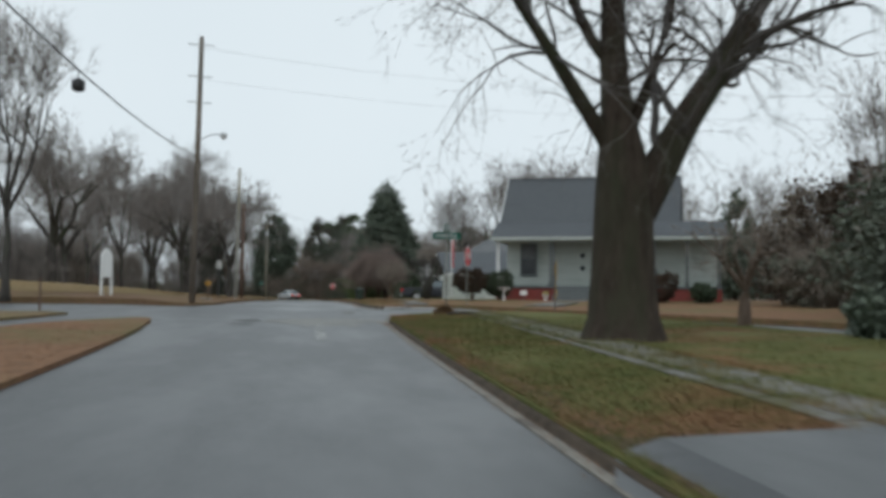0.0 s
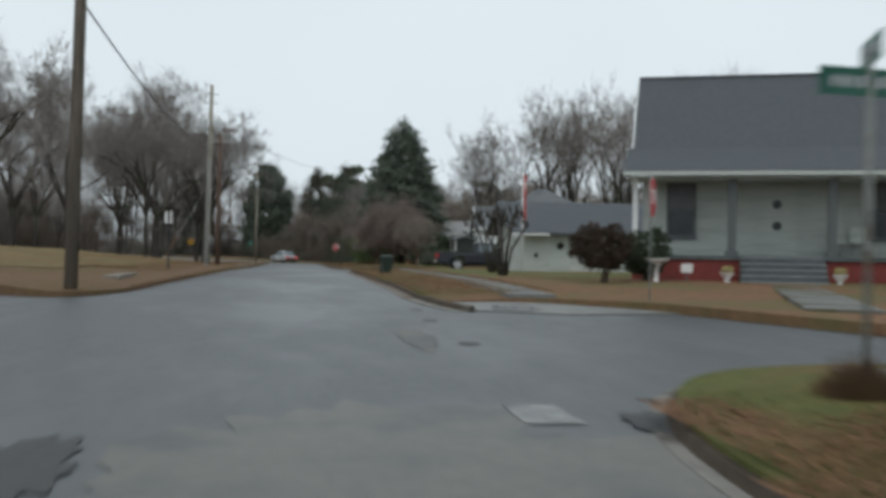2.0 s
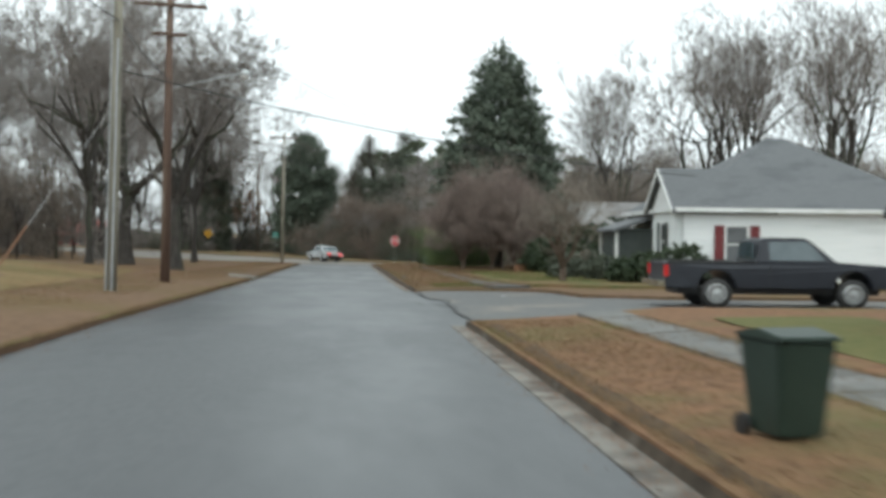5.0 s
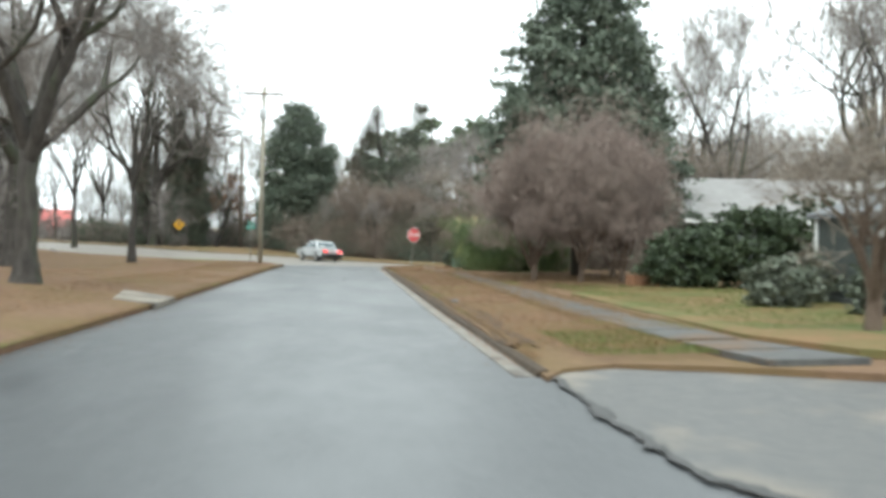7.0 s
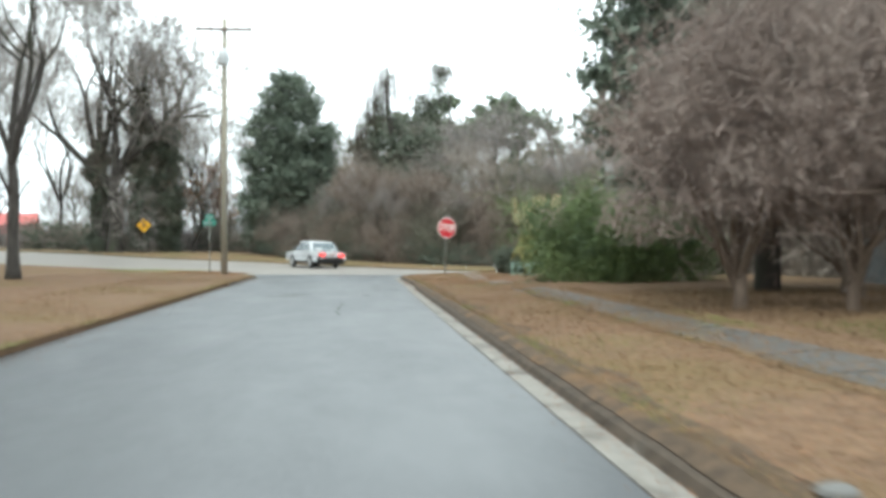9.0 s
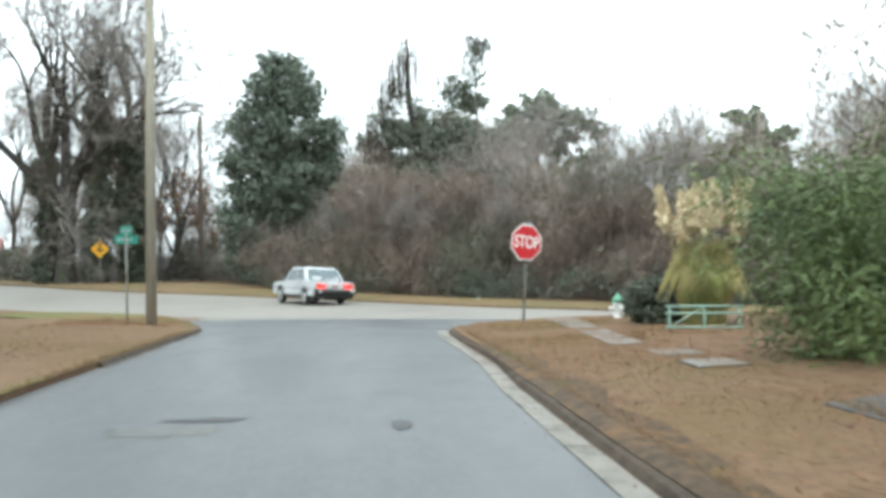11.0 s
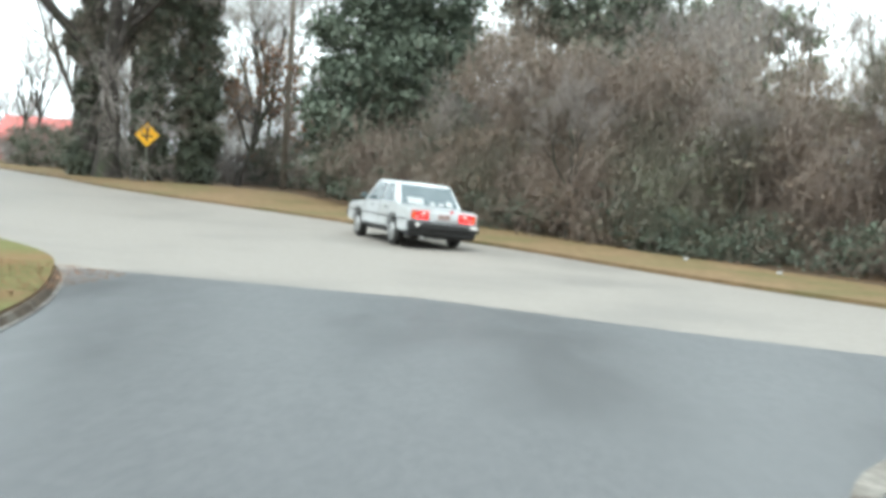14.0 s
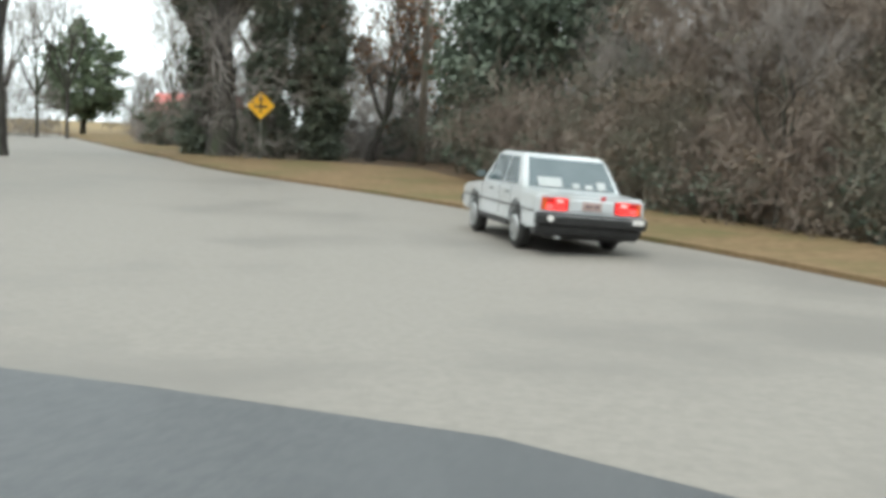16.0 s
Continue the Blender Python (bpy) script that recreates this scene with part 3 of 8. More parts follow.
EDGE_L1 = arc([(-3.3, -40), (-3.25, 0), (-3.3, 18), (-3.7, 26), (-4.2, 28.4), (-5.0, 27.3), (-6.3, 23.5), (-7.6, 16), (-8.6, 0), (-9, -40)])
EDGE_L2 = arc([(-80, 172), (-40, 178), (-21, 160), (-11.2, 150), (-8.3, 147.4), (-6, 144.8), (-4.8, 142.2), (-3.9, 139.2), (-3.45, 136), (-3.45, 131), (-3.5, 120), (-3.55, 90),
                (-3.55, 60), (-3.55, 54), (-3.6, 49.5), (-3.75, 46.8), (-4.15, 45.0), (-4.8, 44.3), (-5.8, 44.7), (-7.4, 46.3), (-9.4, 47.4), (-14, 47.7), (-40, 46.5), (-80, 46)])


def left_bank(x, y):
    d = max(0.0, -4.2 - x)
    fade = min(1.0, max(0.0, (y - 47.6) / 9)) * min(1.0, max(0.0, (118 - y) / 25))
    return fade * 0.085 * min(d, 12) + 0.05 * min(d, 1.5) + 0.12 * min(1.0, max(0.0, -3.9 - x)) * min(1.0, max(0.0, (y - 44.3) / 1.5)) * min(1.0, max(0.0, (60 - y) / 8))


def house_rise(x, y):
    return right_rise(x, y) - 0.065 * min(1.0, max(0.0, (47 - y) / 3)) - 0.05 * min(1.0, max(0.0, (y - 73.5) / 1.5))


def far_rise(x, y):
    return right_rise(x, y) - 0.06 * min(1.0, max(0.0, (93.5 - y) / 2))


def right_rise(x, y):
    return 0.03 * min(max(0.0, x - 2.6), 4.0)


g = Shape()
cols = [-1500, -400, -120, -40, 40, 120, 400, 1500]
rows_y = [-600, -100, 0, 25, 50, 75, 100, 125, 135, 142, 150, 158, 168, 176, 260, 500, 3000]
for j in range(len(rows_y) - 1):
    for i in range(len(cols) - 1):
        x0, x1, y0, y1 = cols[i], cols[i + 1], rows_y[j], rows_y[j + 1]
        g.add([(x0, y0, gz(y0) - 0.05), (x1, y0, gz(y0) - 0.05), (x1, y1, gz(y1) - 0.05), (x0, y1, gz(y1) - 0.05)], [(0, 1, 2, 3)])
solid("ground", g, "ground", "dormant brown winter field reaching the horizon", "ground", kind="structure")

sheet("road_side_street", [(-9.6, -40), (2.6, -40), (2.6, 27), (2.7, 30), (2.7, 42), (2.75, 60), (3.3, 74.5), (3.3, 88.5), (2.7, 92), (2.5, 110), (2.2, 126), (2.0, 133), (2.1, 135.4), (2.9, 136.9), (4.3, 137.9),
                           (6.2, 137.6), (8.5, 136.5), (7, 140.2), (4.7, 142), (2.5, 142.8), (-0.7, 144.3), (-3, 144.6), (-5.6, 144.8), (-5.6, 142), (-4.4, 138), (-4.3, 47), (-9.6, 47)], 0.0, "asphalt",
      "wet dark grey asphalt side street", "road", cell=4)
sheet("road_cross_street", [(2.3, 26)] + EDGE_R1[18:] + EDGE_X_FAR[:] + [(2.3, 46)], -0.006, "asphalt", "wet grey asphalt cross street meeting at an angle", "road", cell=4)
sheet("road_cross_street_west", [(-9.4, 24), (-80, 24), (-80, 48), (-9.4, 48)], -0.006, "asphalt", "wet grey cross street on the other side", "road", cell=4)
far_i = [p for p in EDGE_FAR if -60 < p[0] < 60]
sheet("road_through", far_i + [(-60, 205), (-40, 178), (-21, 158.5), (-11.2, 148.5), (-6.0, 143.0), (-3, 140), (1.9, 134.2), (6.0, 136.4), (9.5, 133), (18, 124.5), (58, 85)], -0.004,
      "old_asphalt", "pale worn asphalt through road", "road", cell=5)

sheet("lawn_east_near", EDGE_R1 + [(30, -40)][:0], 0.11, "lawn_green", "patchy green and brown winter lawn with leaves", "lawn", right_rise, 0.3, 1.5, 0.06)
sheet("lawn_house", EDGE_X_FAR + EDGE_R2 + [(3.2, 75.0), (4.3, 75.5), (5.6, 76.5), (6.8, 77.4), (26, 77.6), (60, 70), (70, 10), (60, -25)], 0.11, "lawn_brown", "brown leaf-strewn lawn in front of the houses", "lawn",
      house_rise, 0.3, 2.0, 0.06)
sheet("lawn_east_far", EDGE_R3[:-1] + [(60, 84.5), (60, 82.5), (26, 82.6), (8.5, 82.8), (6.6, 84.2), (6.4, 87.2), (5.9, 88.3), (4.4, 89.3), (3.4, 89.7), (2.75, 89.3)], 0.11, "lawn_tan", "straw-brown verge and lawn beside the street", "lawn", far_rise, 0.3, 2.0, 0.06)
sheet("lawn_west_near", EDGE_L1, 0.08, "lawn_brown", "strip of wet orange-brown leaves", "verge", None, 0.25, 1.5, 0.05)
sheet("lawn_west_corner", [(-80, -40), (-10.2, -40), (-9.6, 0), (-8.6, 18), (-7.3, 29), (-7.0, 32.5), (-7.8, 33.6), (-12, 33.8), (-80, 33.8)], 0.08, "lawn_straw", "dull brown lawn at the corner",
      "lawn", None, 0.25, 3, 0.05)
sheet("lawn_west", EDGE_L2, 0.09, "lawn_tan", "wide dormant lawn with orange-brown fallen leaves", "lawn", left_bank, 0.3, 2.5, 0.07)
sheet("verge_far", EDGE_FAR + [(-80, 275), (-30, 196), (-16, 178), (-9, 175), (-5, 168), (1.5, 161.5), (5, 156.5), (9, 151), (13, 146), (28, 132), (75, 90)], 0.08, "lawn_straw",
      "narrow tan grass verge along the through road", "verge", None, 0.2, 3, 0.05)
sheet("woodland_floor", [(76, 90), (28, 132), (13, 146), (9, 151), (5, 156.5), (1.5, 161.5), (-5, 168), (-9, 175), (-16, 178), (-30, 196), (-80, 275), (-60, 330), (120, 330), (160, 120)], 0.04,
      "soil", "dark leaf-covered woodland floor", "ground", None, 0.1, 8, 0.15)

sheet("lawn_garden", [(5.75, 92.0), (6.3, 89.8), (8, 88.4), (12, 87.6), (18, 87.6), (20, 106), (14, 110), (8.5, 108.5), (5.9, 104)], 0.15, "lawn_lush", "greener patch of lawn behind the sidewalk", "lawn", right_rise, 0.1, 2.0, 0.05)
sheet("lawn_field", [(-6.6, 52), (-6.2, 62), (-6.4, 76), (-6.8, 90), (-7.6, 99), (-30, 104), (-55, 96), (-55, 52), (-30, 50), (-12, 50.5)], 0.098, "lawn_gold", "golden dormant grass on the western field", "lawn", left_bank, 0.0, 2.5, 0.07)
sheet("lawn_garage", [(5.7, 54), (5.8, 66), (6.4, 73.5), (9.2, 74.5), (9.3, 66.9), (18.4, 66.9), (21, 62), (19, 56.5), (12, 54.5), (8, 52.5)], 0.116, "lawn_mixed", "half-green winter lawn before the garage", "lawn", house_rise, 0.0, 2.0, 0.05)
sheet("lawn_corner_green", [p for p in EDGE_L2 if 138.6 < p[1] < 149 and -10 < p[0]][::-1] + [(-12.5, 147.6), (-9.0, 143.5), (-6.6, 141.2), (-5.0, 139.4)], 0.104, "lawn_mixed", "patch of green grass at the corner", "lawn", left_bank, 0.0, 1.5, 0.03)
# apron of the driveway, its pale patch, walks
crack_y, crack_x = (74.5, 76.1, 78.2, 79.9, 80.8, 81.8, 82.5, 83.2, 84.2, 86.0, 88.6), (2.62, 2.72, 2.66, 2.82, 2.76, 2.80, 2.95, 3.0, 2.55, 2.5, 2.55)
sheet("driveway", [(2.6, 74)] + list(zip(crack_x, crack_y)) + [(2.6, 91.2), (4.8, 91.6), (8.6, 91.4), (10.5, 83.6), (26, 83.4), (26, 76.4), (6.2, 74.2)], 0.012, "patch", "cracked dark asphalt driveway apron", "driveway",
      lambda x, y: 0.02 * min(max(0, x - 3.2), 4.0), 0.1, 2.0, 0.01)


def slabs(name, corners, n, mat, label, h=0.135, gap=0.02, rise=None):
    """A walk of single slabs between two long sides, each its own piece."""
    (a0, a1), (b0, b1) = corners
    holder = root(name, Matrix.Identity(4), label, "walk", kind="structure")
    for i in range(n):
        t0, t1 = (i + gap) / n, (i + 1 - gap) / n
        p = [Vector((*a0, 0)).lerp(Vector((*a1, 0)), t0), Vector((*b0, 0)).lerp(Vector((*b1, 0)), t0), Vector((*b0, 0)).lerp(Vector((*b1, 0)), t1), Vector((*a0, 0)).lerp(Vector((*a1, 0)), t1)]
        lift = h + 0.012 * noise.noise((i * 1.7, p[0].x, p[0].y * 0.1))
        s = Shape()
        top = [(q.x, q.y, gz(q.y) + lift + (rise or right_rise)(q.x, q.y)) for q in p]
        s.add(top + [(x, y, z - 0.12) for x, y, z in top], [(0, 1, 2, 3), (0, 4, 5, 1), (1, 5, 6, 2), (2, 6, 7, 3), (3, 7, 4, 0)])
        part("slab", s, mat, holder)
    return holder


slabs("sidewalk_near", (((3.95, -6), (4.5, 30.9)), ((4.9, -6), (5.45, 30.6))), 24, "overgrown_walk", "damp concrete sidewalk slabs half overgrown with grass", 0.138)
slabs("sidewalk_middle", (((4.25, 43.4), (4.55, 75.2)), ((5.1, 42.9), (5.4, 75.6))), 22, "concrete", "damp grey concrete sidewalk slabs", 0.128)
slabs("sidewalk_far", (((4.65, 91.6), (4.15, 122)), ((5.55, 91.6), (5.0, 122.4))), 20, "old_walk", "leaf-stained sidewalk slabs in brown grass", 0.13)
slabs("sidewalk_corner", (((3.92, 128.7), (4.22, 136.7)), ((4.42, 128.7), (4.78, 136.2))), 6, "sunk_walk", "pale wet sidewalk slabs half sunk in brown grass", 0.128, 0.06)
slabs("stepping_slab", (((4.12, 124.9), (4.15, 128.1)), ((4.72, 124.9), (4.72, 128.0))), 2, "sunk_walk", "single pale slabs left of an old walk", 0.128, 0.22)
slabs("sidewalk_ramp", (((4.95, 89.1), (4.67, 91.4)), ((6.1, 89.1), (5.58, 91.4))), 2, "old_walk", "damp sidewalk slabs meeting the driveway", 0.125)
slabs("sidewalk_west", (((-8.6, -20), (-7.4, 18)), ((-9.6, -20), (-8.6, 18))), 20, "concrete", "damp narrow sidewalk slabs", 0.03)
slabs("house_walk", (((8.15, 38.5), (12.45, 49.2)), ((9.25, 38.0), (13.55, 48.8))), 9, "overgrown_walk", "grey walk leading to the porch steps", 0.11)
slabs("driveway_west", (((-3.42, 99.3), (-3.42, 101.6)), ((-4.5, 100.4), (-4.9, 103.4))), 2, "sand", "short pale concrete apron in the leaves", 0.135, 0.02, left_bank)
sheet("driveway_near", [(1.95, 1.5), (1.95, 6.4), (2.15, 7.0), (3.0, 7.2), (4.4, 7.5), (7.0, 7.4), (12, 7.0), (12, 1.5)], 0.012, "asphalt", "dark wet asphalt driveway across the verge", "driveway", lambda x, y: min(0.18, max(0.0, 0.45 * (x - 1.95))), 0.06, 0.5, 0.004)
sheet("corner_apron", [(2.8, 43.4), (2.9, 42.0), (3.1, 40.8), (4.6, 39.9), (6.3, 40.2), (7.0, 40.4), (6.0, 42.6), (4.4, 43.6)], 0.02, "apron", "worn smooth concrete apron at the corner", "walk", lambda x, y: 0.02 * max(0.0, y - 42.5), 0.06, 1.0, 0.005)


def kerb(name, line, label, mat="gutter", width=0.24, height=0.09, n_piece=3.0):
    """A gutter pan with an upstand, cast in lengths that are pieces of their own."""
    holder = root(name, Matrix.Identity(4), label, "kerb", kind="structure")
    pts = [Vector((*p, 0)) for p in line]
    length, run = 0.0, [pts[0]]
    for a, b in zip(pts, pts[1:]):
        run.append(b)
        length += (b - a).length
        if length >= n_piece or b is pts[-1]:
            vs = []
            for i, p in enumerate(run):
                d = (run[min(i + 1, len(run) - 1)] - run[max(i - 1, 0)]).normalized()
                side = Vector((d.y, -d.x, 0))
                z = gz(p.y) + 0.008 * noise.noise((p.x, p.y * 0.7, 2))
                sh = 0.012 if i in (0, len(run) - 1) else 0.0
                q = p + d * (sh if i == 0 else -sh)
                for off, dz in ((-width, -0.1), (-width, 0.012), (-0.085, 0.008), (-0.05, height), (0.05, height + 0.01), (0.06, -0.15)):
                    r = q + side * off
                    vs.append((r.x, r.y, z + dz))
            m = 6
            for name_, mat_, cols_ in (("gutter_slab", mat, (0, 1, 2)), ("kerb_stone", "kerb_dirty", (2, 3, 4, 5))):
                s, k = Shape(), len(cols_)
                fs = [(i * k + j, i * k + j + 1, (i + 1) * k + j + 1, (i + 1) * k + j) for i in range(len(run) - 1) for j in range(k - 1)]
                fs += [tuple(range(k)), tuple(range((len(run) - 1) * k, len(run) * k))[::-1]]
                s.add([vs[i * m + j] for i in range(len(run)) for j in cols_], fs)
                part(name_, s, mat_, holder)
            length, run = 0.0, [b]
    return holder


kerb("kerb_near", [p for p in EDGE_R1 if p[1] > -8 and p[0] < 5.5][2:], "dirty concrete kerb and gutter beside the lawn", "gutter_pale", 0.20, 0.07)
kerb("kerb_middle", [(3.05, 40.7), (2.85, 41.3), (2.72, 42.2), (2.6, 43.5)] + [(2.55, 45 + i * 1.5) for i in range(20)] + [(2.54, 74.4)], "stained concrete kerb with pale gutter", "gutter_pale", 0.34)
kerb("kerb_far", [(2.45 - 0.0105 * (y - 91.5), y) for y in np.arange(89.0, 126, 1.5)] + [p for p in EDGE_R3 if 126.5 < p[1] and p[0] < 4.4], "stained concrete kerb curving at the corner", "gutter_pale", 0.30, 0.07)
kerb("kerb_west_corner", [p for p in EDGE_L2 if 128 < p[1] < 146 and p[0] > -7], "low worn concrete kerb at the corner", width=0.13, height=0.07)

rng = np.random.default_rng(5)


def ragged_strip(name, x_of, y0, y1, w, mat, label, lip=0.088, h=0.114):
    """Mud that spills from the lawn over the back of the kerb."""
    s = Shape()
    ys = np.arange(y0, y1, 0.4)
    vs = []
    for y in ys:
        a = x_of(y) + 0.035 * noise.noise((y * 0.9, 1.3, 0)) + 0.03 * noise.noise((y * 2.7, 4.1, 0))
        b = a + w * (1 + 0.6 * noise.noise((y * 0.6, 7.7, 0)))
        vs += [(a, y, gz(y) + lip), (a + 0.09, y, gz(y) + h + 0.008), (b, y, gz(y) + h + 0.006 + right_rise(b, y))]
    s.add(vs, [(3 * i + k, 3 * i + 3 + k, 3 * i + 4 + k, 3 * i + 1 + k) for i in range(len(ys) - 1) for k in (0, 1)])
    return solid(name, s, mat, label, "verge", kind="structure")


ragged_strip("dirt_edge_near", lambda y: 2.14, -8, 26, 0.36, "soil", "muddy strip behind the kerb")
ragged_strip("dirt_edge_far", lambda y: 2.47 - 0.0105 * (y - 91.5), 91.5, 131, 0.45, "soil", "muddy strip behind the kerb")
ragged_strip("dirt_edge_middle", lambda y: 2.56, 46, 73.5, 0.24, "soil", "muddy strip behind the kerb", 0.108)

# road paint, cracks and patches, a few millimetres proud
def paint(x0, x1, y0, y1, label):
    s = Shape()
    ys = np.linspace(y0, y1, 2 + int((y1 - y0) / 0.5))
    vs = [(x + 0.04 * noise.noise((x * 9, y * 5, 1)), y, gz(y) + 0.011) for y in ys for x in (x0, x1)]
    s.add(vs, [(2 * k, 2 * k + 1, 2 * k + 3, 2 * k + 2) for k in range(len(ys) - 1)])
    return solid("road_marking", s, "line_white", label, "road marking", kind="structure")


paint(0.02, 0.5, 24.3, 25.2, "worn white paint mark on the asphalt")
paint(0.24, 0.46, 20.0, 24.3, "worn white centre line")
paint(1.1, 1.45, 25.4, 25.75, "worn white paint mark")
paint(1.55, 1.95, 29.4, 30.2, "worn white paint mark")


def blot(name, x, y, rx, ry, mat, label, h=0.006, seed=0, slope=0.0):
    s = Shape()
    n = 64
    ring = []
    for k in range(n):
        w = 6.28319 * k / n
        r = 1 + 0.35 * noise.noise((math.cos(w) * 1.6 + seed, math.sin(w) * 1.6, seed)) + 0.3 * noise.noise((math.cos(w) * 5 + seed, math.sin(w) * 5, seed)) + 0.28 * noise.noise((math.cos(w) * 11 + seed, math.sin(w) * 11, seed))
        px, py = x + rx * r * math.cos(w), y + ry * r * math.sin(w)
        ring.append((px, py, gz(py) + h + slope * max(0.0, px - 3.2)))
    s.add(ring + [(x, y, gz(y) + h + slope * max(0.0, x - 3.2))], [(k, (k + 1) % n, n) for k in range(n)])
    return solid(name, s, mat, label, "road patch", kind="structure")


blot("road_patch", -1.45, 28.2, 0.36, 0.75, "asphalt_hole", "broken dark patch in the asphalt", 0.011, 1)
blot("road_patch", -1.5, 25.9, 0.34, 0.2, "asphalt_hole", "broken dark hole in the asphalt", 0.011, 13)
blot("road_patch", 0.55, 27.9, 1.65, 2.5, "worn_patch", "pale worn patch at the crossing", 0.006, 2)
blot("road_patch", 2.5, 29.4, 0.22, 0.5, "asphalt_hole", "broken dark asphalt and mud at the corner", 0.014, 31)
blot("puddle", 3.95, 41.4, 0.42, 0.8, "puddle", "dark rain puddle on the concrete apron", 0.030, 21)
blot("road_patch", 2.09, 41.0, 0.14, 0.2, "asphalt_hole", "small dark pothole", 0.006, 3)
blot("road_patch", 2.03, 38.5, 0.13, 0.22, "asphalt_hole", "small dark pothole", 0.006, 4)
blot("road_patch", 2.07, 34.9, 0.12, 0.2, "asphalt_hole", "small dark pothole", 0.006, 9)
blot("road_patch", -2.3, 25.9, 0.1, 0.08, "asphalt_hole", "broken hole in the asphalt", 0.012, 10)
blot("road_patch", -1.35, 25.3, 0.14, 0.08, "asphalt_hole", "broken hole in the asphalt", 0.012, 11)
blot("road_patch", 0.75, 25.9, 0.12, 0.07, "asphalt_hole", "broken hole in the asphalt", 0.012, 12)
blot("road_patch", 1.5, 35.5, 0.22, 1.3, "patch", "scuffed pale streak", 0.006, 5)
blot("road_patch", -1.35, 122.45, 0.5, 0.3, "patch", "pale worn spot in the asphalt", 0.004, 7)
blot("road_patch", -1.08, 123.05, 0.36, 0.13, "asphalt_hole", "sunken dark spot in the asphalt", 0.008, 6)
blot("road_patch", 0.66, 122.5, 0.09, 0.28, "asphalt_hole", "small dark pothole", 0.008, 14)
blot("road_patch", 0.4, 134.6, 0.55, 0.1, "tar", "thin tarred repair in the asphalt", 0.006, 8)


def crack(name, pts, w, label, lift=0.009):
    s = Shape()
    vs = []
    for i, (x, y) in enumerate(pts):
        ww = w * (0.18 + 2.3 * noise.noise((i * 0.55, x, y)) ** 2 + 1.1 * abs(noise.noise((i * 0.21, 3 * x, y))))
        vs += [(x - ww, y, gz(y) + lift), (x + ww, y + 0.02, gz(y) + lift)]
    s.add(vs, [(2 * i, 2 * i + 1, 2 * i + 3, 2 * i + 2) for i in range(len(pts) - 1)])
    return solid(name, s, "asphalt_hole", label, "road crack", kind="structure")


crack("road_crack", [(float(np.interp(y, crack_y, crack_x)) + 0.05 * noise.noise((y * 1.7, 0, 0)) + 0.05 * noise.noise((y * 5.0, 2, 0)), y) for y in np.arange(74.5, 88.8, 0.08)], 0.062, "muddy crack between street and driveway", 0.03)
crack("road_crack", [(2.19 - 0.1 * (y - 81.3) + 0.05 * noise.noise((y * 4, 9, 0)), y) for y in np.arange(81.1, 82.4, 0.08)], 0.03, "thin side crack in the asphalt")
crack("road_crack", [(2.5 + 0.9 * (81.0 - y) * 0.2 + 0.08 * noise.noise((y * 3, 5, 0)), y) for y in np.arange(79.2, 81.2, 0.08)], 0.06, "broken muddy crack in the asphalt", 0.02)
crack("road_crack", [(0.12 + 0.1 * noise.noise((y, 4, 0)), y) for y in np.arange(115.6, 119.4, 0.3)], 0.045, "tarred crack in the asphalt")
crack("road_crack", [(-0.2 + 0.9 * (y - 124), y) for y in np.arange(124, 126.2, 0.25)], 0.03, "thin crack in the asphalt")


slabs("walk_remnant", (((-4.75, 48.9), (-4.85, 52.5)), ((-4.35, 48.9), (-4.45, 52.5))), 3, "sand", "pale strip of old concrete in the lawn", 0.27)


# ---- bare trees ----
OAKS = [bare_tree_meshes(s, 18, 0.42, 0.25, 6, 0.52, lift=0.05, limbs=4, split=3, min_r=0.013, hairs=2) for s in (11, 12, 13)]
SLIM = [bare_tree_meshes(s, 16, 0.20, 0.26, 5, 0.42, lift=0.12, limbs=4, split=3, bark="bark", hairs=2) for s in (21, 22, 23)]


FAR = [bare_tree_meshes(s, 16, 0.20, 0.26, 4, 0.45, lift=0.12, limbs=5, split=3, bark="bark", min_r=0.015, hairs=2) for s in (24, 25, 26)]


def put_tree(kind, x, y, s, rz, label, group="bare trees", dz=0.0, name="bare_tree"):
    t = tree(name, kind, pose(x, y, gz(y) + dz, 0, 0, rz), label, group)
    t.scale = (s, s, s)
    return t




